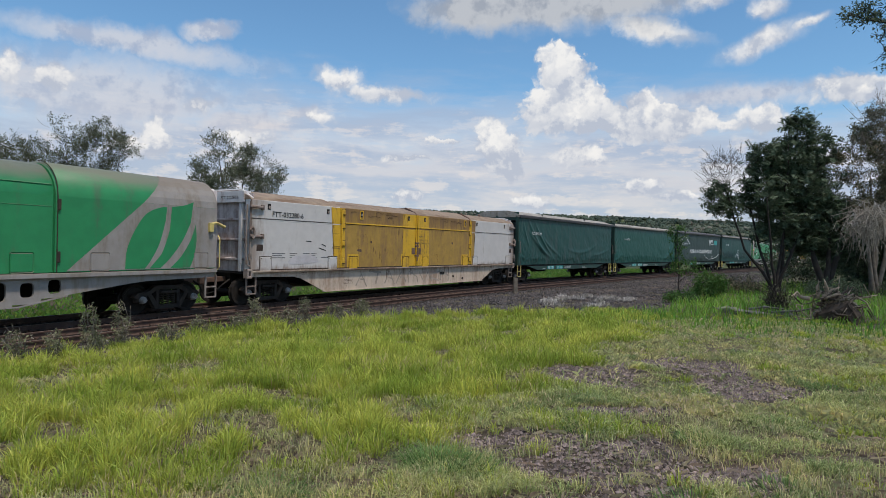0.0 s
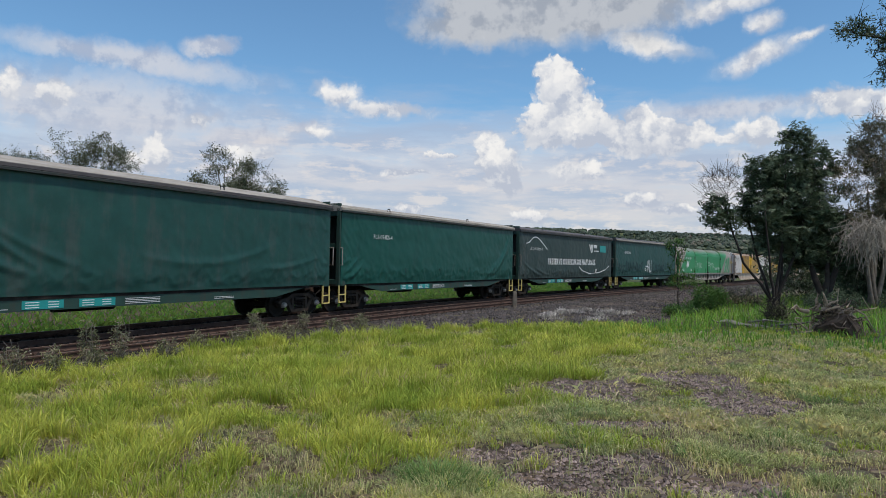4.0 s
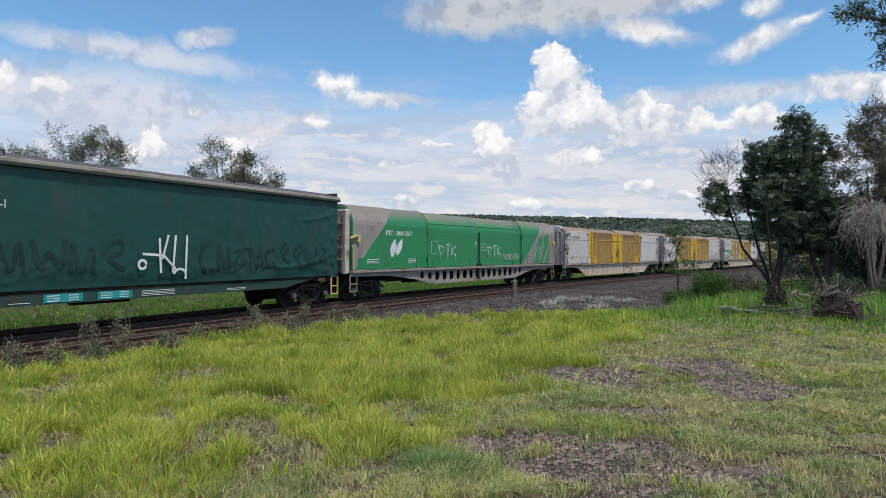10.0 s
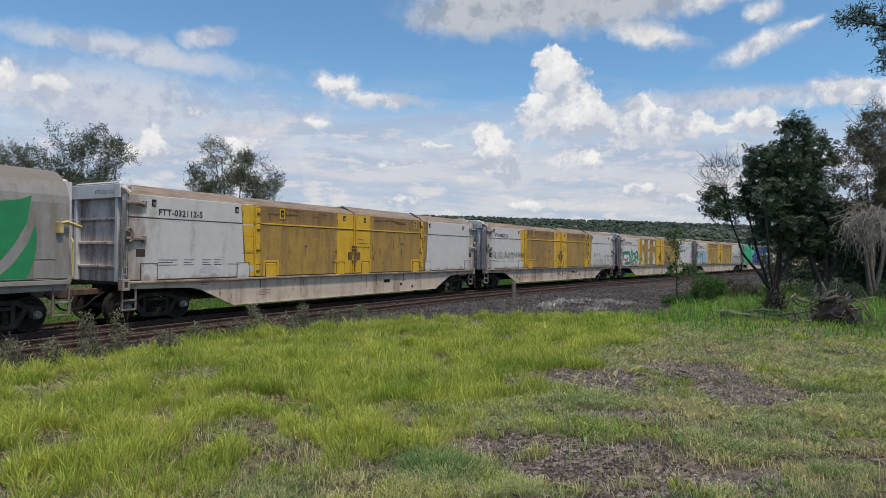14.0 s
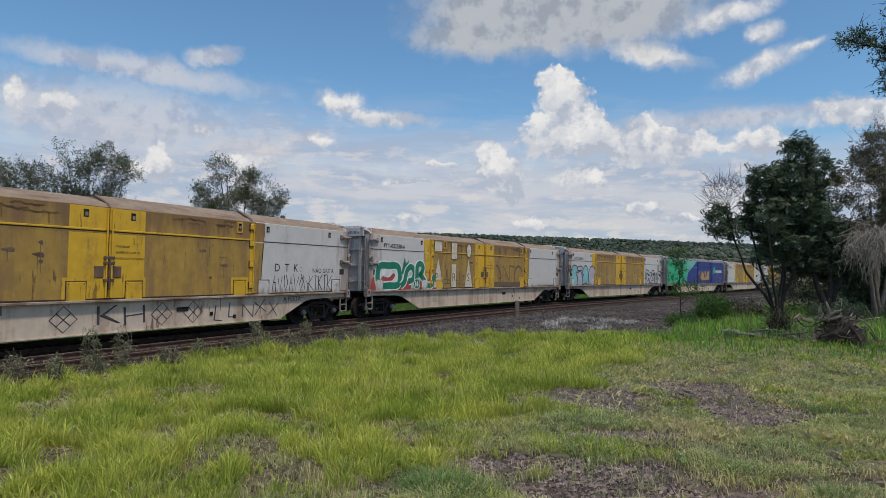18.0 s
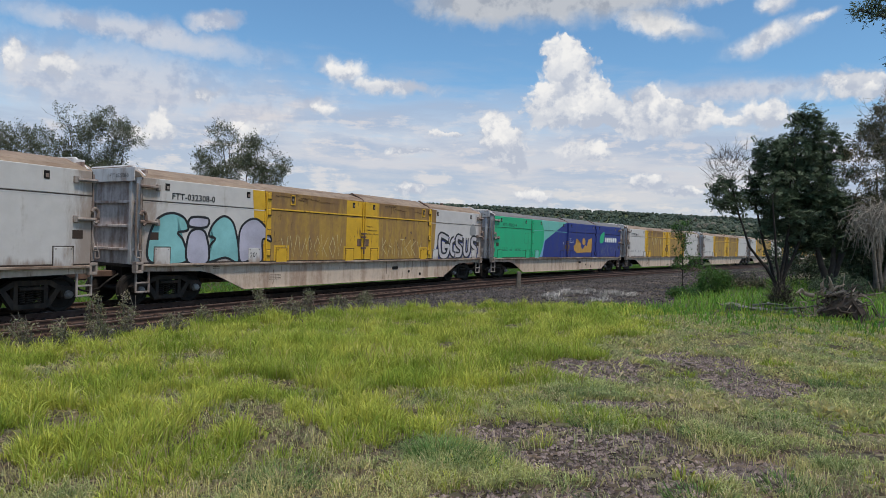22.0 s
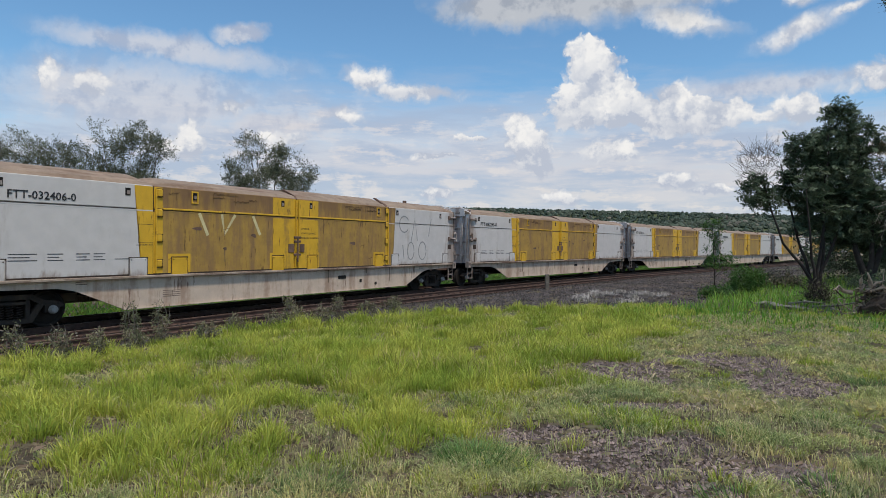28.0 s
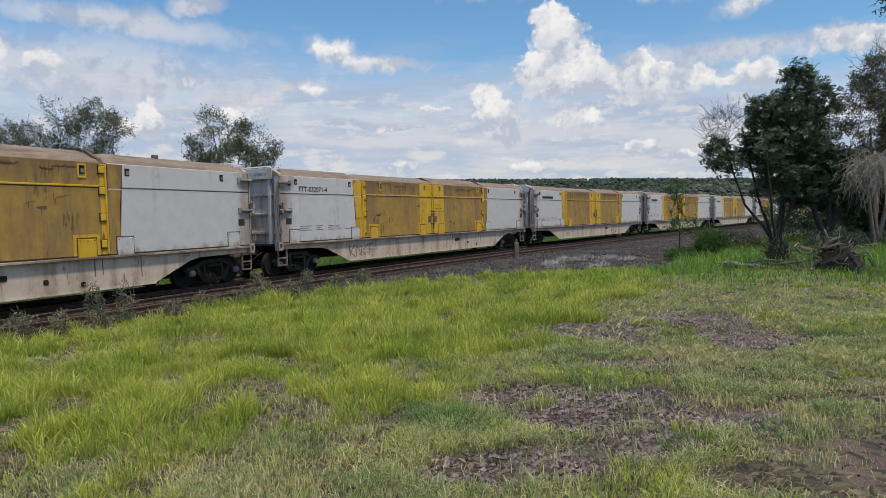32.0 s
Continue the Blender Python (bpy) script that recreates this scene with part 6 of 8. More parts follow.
# ---------------------------------------------------------------- fallen log, uprooted stump, marker post
def log_and_stump():
    rng = np.random.RandomState(81)
    t = thing("fallen_log", "weathered grey fallen log lying in the grass", "log")
    bm = bmesh.new()
    pts = [(8.75 + 1.9 * k / 9, 20.2 - 1.2 * k / 9 + 0.05 * math.sin(k), 0.36 - 0.08 * k / 9 + 0.03 * math.sin(k * 1.7)) for k in range(10)]
    tube(bm, pts, 0.09, 9, 0.05)
    for v in bm.verts:
        v.co += Vector(rng.normal(0, 0.028, 3))
    part("log_body", bm, bark_pale, t, smooth=True)
    for p in (((8.9, 20.05, 0.45), (8.6, 20.0, 0.42), (8.45, 19.95, 0.5)), ((9.9, 19.65, 0.56), (9.95, 19.75, 0.35), (10.05, 19.8, 0.1)), ((9.5, 19.8, 0.45), (9.9, 19.5, 0.55), (10.3, 19.25, 0.52)), ((10.0, 19.4, 0.4), (10.6, 18.95, 0.5), (10.95, 18.75, 0.62))):
        bm = bmesh.new()
        tube(bm, p, 0.045, 6, 0.016)
        part("broken_branch", bm, bark_pale, t, smooth=True)
    t = thing("uprooted_stump", "uprooted brown tree stump with a tangle of roots", "stump")
    c = Vector((10.95, 18.2, 0.78))
    for k in range(5):
        bm = bmesh.new()
        o = Vector((rng.normal(0, 0.25), rng.normal(0, 0.12), rng.uniform(-0.35, 0.05)))
        tube(bm, [c + o + Vector((-0.35, 0.15, -0.3)), c + o, c + o + Vector((0.25, -0.05, 0.12)), c + o + Vector((0.5, -0.15, -0.25))], 0.20, 8, 0.12)
        for v in bm.verts:
            v.co += Vector(rng.normal(0, 0.035, 3))
        part("stump_core", bm, root_brown, t)
    for k in range(120):
        bm = bmesh.new()
        st = c + Vector((rng.normal(0, 0.36), -abs(rng.normal(0, 0.16)), rng.uniform(-0.35, 0.25)))
        d = Vector((rng.normal(0.15, 0.5), -abs(rng.normal(0, 0.2)), rng.normal(0.12, 0.38)))
        d = d.normalized() * rng.uniform(0.2, 0.6)
        pts = [st, st + d * 0.4 + Vector(rng.normal(0, 0.06, 3)), st + d * 0.8 + Vector(rng.normal(0, 0.09, 3)), st + d * 1.1 + Vector(rng.normal(0, 0.12, 3))]
        tube(bm, pts, (0.06, 0.035, 0.024, 0.02)[k % 4] * rng.uniform(0.7, 1.2), 5, 0.007)
        part("root", bm, root_brown if k % 5 < 2 else root_pale, t, smooth=True)
    for p in (((0.2, -0.2, 0.1), (0.55, -0.3, 0.3), (0.9, -0.35, 0.1), (1.15, -0.35, -0.35)), ((0.1, -0.2, 0.2), (0.5, -0.25, 0.15), (0.8, -0.3, -0.1), (0.95, -0.3, -0.5)), ((0.4, 0, 0.05), (0.9, 0.1, 0.16), (1.6, 0.2, 0.28)), ((-0.3, -0.1, 0.2), (-0.35, -0.1, 0.5), (-0.25, -0.1, 0.66)), ((-0.1, -0.1, 0.2), (0.05, -0.15, 0.42), (0.28, -0.15, 0.5))):
        bm = bmesh.new()
        tube(bm, [c + Vector(q) for q in p], 0.045, 6, 0.012)
        part("root", bm, root_pale, t, smooth=True)
    p = thing("marker_post", "short weathered concrete post beside the rails", "post")
    x, y = on_line(0.4, 4.2)
    bm = bmesh.new()
    box(bm, x - 0.11, x + 0.11, y - 0.11, y + 0.11, -0.4, 0.64, 0.03)
    part("post_shaft", bm, bark_grey, p)
    # pale dead plants on the ballast's foot
    n = 5200
    s, lat = rng.uniform(-8.0, -2.6, n), rng.uniform(8.6, 11.4, n)
    xy = np.array([on_line(a, b) for a, b in zip(s, lat)])
    keep = value_noise(xy[:, 0], xy[:, 1], 0.7, 83) + 0.25 * rng.rand(n) > 0.86
    xy = xy[keep]
    n = len(xy)
    blades("dry_plants", xy[:, 0], xy[:, 1], rng.uniform(0.08, 0.32, n), rng.uniform(0.012, 0.03, n), rng.uniform(0.4, 1.3, n), rng.rand(n) * math.tau, pale_stalk, "pale dried plants on the dark ballast", 84, "dry plants")


pale_stalk = leaf_material("pale_stalk", (0.55, 0.51, 0.47), (0.36, 0.33, 0.29), None, 0, 1.0, thin=0.15)
root_pale = material("root_pale", (0.36, 0.275, 0.205), 0.95, vary=0.4, scale=5, fine=40, bump=0.8, own=False)
bark_pale = material("bark_pale", (0.20, 0.185, 0.155), 0.9, vary=0.35, scale=5, fine=40, bump=0.7, own=False)
root_brown = material("root_brown", (0.085, 0.06, 0.046), 0.95, vary=0.4, scale=5, fine=40, bump=0.8, own=False)
log_and_stump()


# ---------------------------------------------------------------- curtain-sided wagons
CLOTH = {}


def curtain(w, half, z0, z1, mat, folds, seed, label, ripple=0.012):
    """A tarpaulin side wall: a fine sheet, slack between its fixings, with folds (x, z, turn, length, width, depth)."""
    nx, nz = 240, 48
    x = np.linspace(-half, half, nx)
    z = np.linspace(z0, z1, nz)
    X, Z = np.meshgrid(x, z, indexing="ij")
    d = ripple * (value_noise(X.ravel() + seed * 9, Z.ravel() * 1.5, 0.9, seed) - 0.5).reshape(X.shape) * 2
    d += 0.5 * ripple * (value_noise(X.ravel() * 1.6 + Z.ravel() * 1.2, Z.ravel() - X.ravel() * 0.5, 0.4, seed + 1) - 0.5).reshape(X.shape) * 2
    low = np.clip((z0 + 0.75 - Z) / 0.75, 0, 1)
    d += low * 0.035 * (value_noise(X.ravel() * 0.8 + 3, Z.ravel() * 3, 0.6, seed + 2) - 0.35).reshape(X.shape)
    near_end = np.exp(-np.minimum(X + half, half - X) / 0.9)
    near_foot = np.exp(-np.abs(Z - z0 - 0.35) / 0.3) + 0.5 * np.exp(-(z1 - Z) / 0.18)
    crease = lambda a, b, size, k: 1 - np.abs(2 * value_noise(a.ravel(), b.ravel(), size, seed + k) - 1).reshape(X.shape)
    d += (0.10 + near_end + 0.7 * near_foot) * 0.030 * (crease(X * 1.5 + Z, (Z - X) * 0.5, 0.33, 7) ** 3 - 0.2)
    d += (0.06 + 0.5 * near_end + 0.9 * near_foot) * 0.022 * (crease(X - Z * 1.4, (Z + X * 0.6) * 1.2, 0.28, 8) ** 3 - 0.2)
    d -= 0.055 * np.clip((z0 + 0.55 - Z) / 0.5, 0, 1) ** 1.4
    for fx, fz, turn, ln, wd, dp in folds:
        c, s = math.cos(radians(turn)), math.sin(radians(turn))
        u, v = (X - fx) * c + (Z - fz) * s, -(X - fx) * s + (Z - fz) * c - 0.06 * ((X - fx) * c + (Z - fz) * s) ** 2
        d += dp * np.exp(-(v / wd) ** 2) * np.exp(-(u / ln) ** 4)
    edge = np.clip(np.minimum(X + half, half - X) / 0.25, 0, 1)
    y = -1.585 - np.clip(d * edge, -0.075, 0.10)
    CLOTH[w.name] = (x, z, y)
    v = np.stack([X, y, Z], -1).reshape(-1, 3)
    i, j = np.meshgrid(np.arange(nx - 1), np.arange(nz - 1), indexing="ij")
    q = np.stack([i * nz + j, (i + 1) * nz + j, (i + 1) * nz + j + 1, i * nz + j + 1], -1).reshape(-1, 4)
    part("curtain", mesh_from("curtain", v, q, mat, True), mat, w, label)
    bm = bmesh.new()
    box(bm, -half, half, 1.50, 1.57, z0, z1)
    part("curtain", bm, mat, w)


def curtain_wagon(mat, frame_mat, roof_mat, rim_mat, label, folds, seed, rise=0.34):
    w = thing("freight_wagon", label, "train wagon", "wagons of the freight train")
    H, z0, z1 = 7.9, 1.17, 4.17
    bm = bmesh.new()
    box(bm, -H + 0.1, H - 0.1, -0.4, 0.4, 0.78, 1.1)
    box(bm, -H, H, -1.5, 1.5, 1.08, 1.16)
    for x in np.arange(-4, 4.1, 2):
        box(bm, x - 0.07, x + 0.07, -1.45, 1.45, 0.85, 1.1)
    tube(bm, [(-1.6, 0.7, 0.75), (0.2, 0.7, 0.75)], 0.22, 10)
    part("underframe", bm, black_iron, w)
    for k in (-1, 1):
        bm = bmesh.new()
        prism(bm, [(-H, 1.17), (-H, 1.10), (-6.5, 1.08), (-4.95, 0.80), (4.95, 0.80), (6.5, 1.08), (H, 1.10), (H, 1.17)], k * 1.47 - 0.02, k * 1.47 + 0.02)
        part("side_sill", bm, frame_mat, w)
    curtain(w, H - 0.06, z0, z1, mat, folds, seed, "")
    bm = bmesh.new()
    prof = [(-1.64, z1 - 0.02), (-1.66, z1 + 0.10), (-1.56, z1 + 0.17), (-0.75, z1 + rise), (0.75, z1 + rise), (1.56, z1 + 0.17), (1.66, z1 + 0.10), (1.64, z1 - 0.02)]
    loft(bm, prof, -H, H)
    part("roof", bm, roof_mat, w)
    bm = bmesh.new()
    box(bm, -H - 0.01, H + 0.01, -1.685, -1.62, z1 + 0.02, z1 + 0.13, 0.015)
    part("roof_rim", bm, rim_mat, w, "pale weathered roof rim" if rim_mat is roof_grey else "dark roof rim")
    # dark strip that draws the shadow line below the roof rim
    bm = bmesh.new()
    box(bm, -H - 0.01, H + 0.01, -1.70, -1.64, z1 - 0.06, z1 + 0.02, 0.012)
    part("curtain_track", bm, frame_dark, w, "dark strip for the shadow line under the roof rim")
    for x in (-4.6, 2.4):
        bm = bmesh.new()
        tube(bm, [(x - 0.09, -1.5, z1 + 0.15), (x - 0.07, -1.5, z1 + 0.30), (x + 0.07, -1.5, z1 + 0.30), (x + 0.09, -1.5, z1 + 0.15)], 0.025, 5)
        part("lifting_eye", bm, frame_dark, w)
    for k in (-1, 1):
        bm = bmesh.new()
        box(bm, *sorted((k * (H - 0.42), k * (H - 0.36))), -1.5, 1.5, 1.1, z1 + 0.1)
        part("end_wall", bm, frame_dark, w, "dark recessed end wall")
        bm = bmesh.new()
        for y in (-1.46, 0, 1.46):
            box(bm, *sorted((k * (H - 0.4), k * H)), y - 0.10, y + 0.10, 1.1, z1 + 0.1, 0.012)
        for z in (1.25, 2.72, z1 - 0.12):
            box(bm, *sorted((k * (H - 0.4), k * (H - 0.03))), -1.4, 1.4, z - 0.10, z + 0.10, 0.012)
        prism(bm, [(k * (H - 0.02), z1 - 0.05), (k * (H - 0.02), z1 + 0.30), (k * (H - 0.08), z1 + 0.30), (k * (H - 0.08), z1 - 0.05)], -1.55, 1.55)
        part("end_frame", bm, frame_mat, w)
        bm = bmesh.new()
        x = k * (H - 0.05)
        tube(bm, [(x, -1.55, 1.95), (x + k * 0.05, -1.72, 1.95), (x + k * 0.05, -1.72, 2.65), (x, -1.55, 2.65)], 0.02, 5)
        part("grab_rail", bm, pale_iron, w)
        stirrup(w, k * (H - 0.20), -1.56, 0.42, 1.12, 0.40, stirrup_yellow, "worn yellow step")
        coupling(w, k * H, k * 8.3)
        add_bogie(w, k * 6.65)
    for x0, x1, n in ((-4.4, -3.9, 0), (-3.6, -2.6, 3), (-2.2, -1.2, 3), (-0.9, 0.2, 4), (2.2, 3.0, 2)):
        if n == 3:
            bm = bmesh.new()
            box(bm, x0, x1, -1.498, -1.485, 0.84, 1.05)
            part("data_plate", bm, teal_label, w, "teal data plate")
            for r in range(3):
                for a, b in ((0.08, 0.40), (0.62, 0.88)):
                    bm = bmesh.new()
                    box(bm, x0 + a * (x1 - x0), x0 + b * (x1 - x0), -1.502, -1.49, 0.870 + 0.062 * r, 0.892 + 0.062 * r)
                    part("text_bar", bm, white_line, w)
        else:
            for r in range(max(n, 1)):
                bm = bmesh.new()
                box(bm, x0, x1, -1.498, -1.485, 0.86 + 0.045 * r, 0.875 + 0.045 * r)
                part("text_bar", bm, white_line, w)
    return w


# ---------------------------------------------------------------- the rounded green and grey wagons
def spline(pts, n=6, closed=False):
    """Points of a smooth curve through pts."""
    m = len(pts)
    out = []
    for i in range(m if closed else m - 1):
        p = [np.array(pts[(i + k) % m] if closed else pts[min(max(i + k, 0), m - 1)], float) for k in (-1, 0, 1, 2)]
        for q in range(n):
            t = q / n
            out.append(tuple(0.5 * (2 * p[1] + (p[2] - p[0]) * t + (2 * p[0] - 5 * p[1] + 4 * p[2] - p[3]) * t * t + (3 * p[1] - p[0] - 3 * p[2] + p[3]) * t ** 3)))
    if not closed:
        out.append(tuple(pts[-1]))
    return out


def round_section(w, x0, x1, out, mat, label=""):
    prof = [(-1.58 - out, 1.36)] + [(-1.58 - out, 3.25)]
    for a in np.linspace(0, 90, 8)[1:]:
        prof.append((-1.58 - out + 0.85 * (1 - math.cos(radians(a))), 3.25 + (0.86 + out) * math.sin(radians(a))))
    prof += [(-y, z) for y, z in prof[::-1]]
    bm = bmesh.new()
    rings = []
    for x, k in ((x0, 0.05), (x0 + 0.06, 0.0), (x1 - 0.06, 0.0), (x1, 0.05)):
        rings.append([bm.verts.new((x, y * (1 - k * 0.5), z - k * (z > 3.3))) for y, z in prof])
    for a, b in zip(rings, rings[1:]):
        for i in range(len(prof) - 1):
            bm.faces.new((a[i], a[i + 1], b[i + 1], b[i]))
        bm.faces.new((a[-1], a[0], b[0], b[-1]))
    bm.faces.new(rings[0][::-1]), bm.faces.new(rings[-1])
    me = mesh_of("wall_section", bm, mat)
    for p in me.polygons:
        p.use_smooth = abs(p.normal.x) < 0.5 and p.center.z > 3.2
    return part("wall_section", me, mat, w, label)


def holed_sill(w, mat):
    """The side sill: a plate with a row of rounded openings."""
    for k in (-1, 1):
        bm = bmesh.new()
        y0, y1 = k * 1.50 - 0.03, k * 1.50 + 0.03
        xs = np.arange(-5.32, 5.4, 0.665)
        for i, x in enumerate(xs):
            bot = 0.57 if abs(x) < 4.4 else 0.57 + (abs(x) - 4.4) * 0.17
            hz, hx = (0.225, 0.195) if abs(x) < 4.3 else (0.175, 0.165)
            cz = (bot + 1.22) / 2 + 0.03
            ring = [(x + hx * math.copysign(abs(math.cos(a)) ** 0.55, math.cos(a)), cz + hz * math.copysign(abs(math.sin(a)) ** 0.55, math.sin(a))) for a in np.linspace(0, math.tau, 17)[:-1]]
            rim = []
            for a in np.linspace(0, math.tau, 17)[:-1]:
                c, s = math.cos(a), math.sin(a)
                m = max(abs(c), abs(s))
                rim.append((x + 0.3325 * c / m, (bot + 1.22) / 2 + (1.22 - bot) / 2 * s / m))
            for y in (y0, y1):
                a = [bm.verts.new((p[0], y, p[1])) for p in ring]
                b = [bm.verts.new((p[0], y, p[1])) for p in rim]
                for q in range(16):
                    bm.faces.new((a[q], a[(q + 1) % 16], b[(q + 1) % 16], b[q]))
            a, b = [bm.verts.new((p[0], y0, p[1])) for p in ring], [bm.verts.new((p[0], y1, p[1])) for p in ring]
            for q in range(16):
                bm.faces.new((a[q], a[(q + 1) % 16], b[(q + 1) % 16], b[q]))
        for e in (-1, 1):
            prism(bm, [(e * 5.65, 1.22), (e * 5.65, 0.78), (e * 7.5, 1.0), (e * 8.0, 1.04), (e * 10.5, 1.08), (e * 10.5, 1.22)], y0, y1)
        box(bm, -10.5, 10.5, *sorted((k * 1.44, k * 1.66)), 1.22, 1.34, 0.015)
        box(bm, -4.45, 4.45, *sorted((k * 1.42, k * 1.56)), 0.54, 0.575)
        for e in (-1, 1):
            prism(bm, [(e * 4.45, 0.54), (e * 5.65, 0.75), (e * 5.65, 0.785), (e * 4.45, 0.575)], *sorted((k * 1.42, k * 1.56)))
        part("side_sill", bm, mat, w, "grey side sill pierced by rounded openings")


def leaf_shape(cx, cz, h, w, turn):
    c, s = math.cos(radians(turn)), math.sin(radians(turn))
    pts = [(0, -0.5), (0.42, -0.2), (0.5, 0.1), (0.25, 0.36), (0.05, 0.5), (-0.25, 0.30), (-0.45, 0.0), (-0.35, -0.3)]
    return [(cx + x * w * c - z * h * s, cz + x * w * s + z * h * c) for x, z in spline(pts, 4, True)]


def green_wagon(number):
    w = thing("freight_wagon", "rounded green and grey freight wagon with a painted leaf, on rails", "train wagon", "wagons of the freight train")
    bm = bmesh.new()
    box(bm, -10.3, 10.3, -0.4, 0.4, 0.78, 1.12)
    box(bm, -10.4, 10.4, -1.45, 1.45, 1.2, 1.3)
    box(bm, -5.6, 5.6, -0.5, -0.46, 0.6, 1.2)
    part("underframe", bm, black_iron, w)
    holed_sill(w, hopper_grey)
    round_section(w, -4.99, 0.08, -0.025, leaf_green_paint)
    round_section(w, 0.09, 5.28, -0.025, leaf_green_paint)
    round_section(w, -10.5, -4.99, 0.03, leaf_green_paint)
    round_section(w, 5.28, 10.5, 0.03, leaf_green_paint)
    y = -1.617
    flat_patch(w, "grey_panel", [(-10.48, 1.38), (-10.35, 1.38), (-8.4, 3.25), (-10.48, 3.25)], hopper_grey, y, "grey painted field")
    flat_patch(w, "grey_panel", [(5.55, 1.38), (7.75, 3.25), (10.48, 3.25), (10.48, 1.38)], hopper_grey, y, "grey painted field")
    for x0, x1 in ((-10.48, -8.15), (7.6, 10.48)):
        bm = bmesh.new()
        n = 7
        rows = []
        for i in range(n + 1):
            a = radians(90 * i / n)
            yy, zz = -1.617 + 0.856 * (1 - math.cos(a)), 3.25 + 0.896 * math.sin(a)
            tilt = (zz - 3.25) * (0.95 if x1 < 0 else 1.1)
            a0, a1 = (x0, -8.4 + tilt) if x1 < 0 else (7.75 + tilt, x1)
            rows.append((bm.verts.new((a0, yy, zz + 0.004)), bm.verts.new((a1, yy, zz + 0.004))))
        for p, q in zip(rows, rows[1:]):
            bm.faces.new((p[0], p[1], q[1], q[0]))
        part("grey_panel", bm, hopper_grey, w)
    # big leaf on the trailing end
    L = y - 0.004
    flat_patch(w, "painted_leaf", spline([(7.20, 1.40), (7.25, 1.95), (7.5, 2.5), (7.85, 2.95), (8.3, 3.15), (8.55, 3.18)], 5) + spline([(8.50, 2.75), (8.3, 2.1), (8.0, 1.6), (7.82, 1.40)], 5), leaf_green_paint, L, "green painted leaf")
    flat_patch(w, "painted_leaf", spline([(8.72, 3.2), (9.2, 3.28), (9.52, 3.40)], 5) + spline([(9.42, 2.75), (9.12, 2.2), (8.7, 1.7), (8.35, 1.40)], 5) + spline([(7.98, 1.40), (8.4, 1.85), (8.65, 2.5)], 5), leaf_green_paint, L, "green painted leaf")
    flat_patch(w, "painted_leaf", spline([(9.62, 2.72), (9.66, 2.2), (9.56, 1.7), (9.42, 1.40)], 5) + spline([(8.7, 1.40), (9.1, 1.75), (9.45, 2.25)], 5), leaf_green_paint, L, "green painted leaf")
    flat_patch(w, "painted_leaf", leaf_shape(-7.75, 2.28, 0.85, 0.44, -14), white_line, y - 0.003, "white painted leaf")
    flat_patch(w, "painted_leaf", leaf_shape(-7.30, 2.34, 0.84, 0.36, -28), white_line, y - 0.006, "white painted leaf")
    lettering("wagon_number", number, 0.31, white_line, w, -8.3, y - 0.004, 2.86, "white wagon number", 0.004)
    lettering("notice", "D", 0.3, white_line, w, -0.34, -1.562, 2.5)
    for x0, z0, n in ((-9.6, 1.62, 3), (-6.6, 1.62, 3)):
        for r in range(n):
            bm = bmesh.new()
            box(bm, x0, x0 + 0.85 - 0.2 * (r == 1), y - 0.004, y + 0.002, z0 + 0.075 * r, z0 + 0.03 + 0.075 * r)
            part("text_bar", bm, white_line, w)
    for r in range(3):
        bm = bmesh.new()
        box(bm, 0.32, 1.1 - 0.25 * (r == 2), -1.562, -1.553, 2.22 + 0.17 * r, 2.245 + 0.17 * r)
        part("text_bar", bm, white_line, w)
    bm = bmesh.new()
    ribbon(bm, [(-4.6, 2.05), (-4.1, 2.05), (-4.1, 2.65), (-4.6, 2.65)], 0.02, -1.562, True)
    part("poster_frame", bm, white_line, w)
    for x in (-9.9, -5.7, -4.2, -0.55, 0.6, 4.5, 6.45, 9.85):
        bm = bmesh.new()
        out = -1.612 if abs(x) > 5 else -1.556
        box(bm, x - 0.28, x + 0.28, out - 0.025, out + 0.01, 1.36, 1.86, 0.04)
        part("foot_cover", bm, hopper_grey if x > 6 else leaf_green_paint, w)
    for x0, x1 in ((-4.9, 0.05), (0.12, 5.2)):
        for z, r in ((3.52, 0.022), (2.98, 0.008)):
            bm = bmesh.new()
            yy = -1.555 if z < 3.25 else -1.555 + 0.85 * (1 - math.cos(math.asin((z - 3.25) / 0.835)))
            tube(bm, [(x0, yy, z), (x1, yy, z)], r, 6)
            part("roof_bead", bm, leaf_green_paint, w)
    bm = bmesh.new()
    for x in (0.03, 0.13):
        tube(bm, [(x, -1.575, 1.0), (x, -1.58, 3.2)], 0.022, 5)
    box(bm, -0.18, 0.32, -1.64, -1.55, 1.28, 1.5, 0.03)
    box(bm, -0.02, 0.2, -1.62, -1.54, 0.62, 1.25, 0.02)
    part("door_lock", bm, bogie_iron, w, "dark grimy door lock")
    for x in (-4.99, 5.28):
        bm = bmesh.new()
        k = 1 if x > 0 else -1
        pts = [(x + k * 0.02, -1.625, 1.36), (x + k * 0.02, -1.625, 3.25)] + [(x + k * 0.02, -1.625 + 0.86 * (1 - math.cos(radians(a))), 3.25 + 0.91 * math.sin(radians(a))) for a in range(15, 91, 15)]
        tube(bm, pts, 0.012, 6)
        part("edge_seal", bm, joint_dark, w)
        for z in (1.6, 2.9):
            bm = bmesh.new()
            box(bm, x + k * 0.06 - 0.04, x + k * 0.06 + 0.04, -1.65, -1.6, z, z + 0.28, 0.01)
            part("hinge", bm, bogie_iron, w)
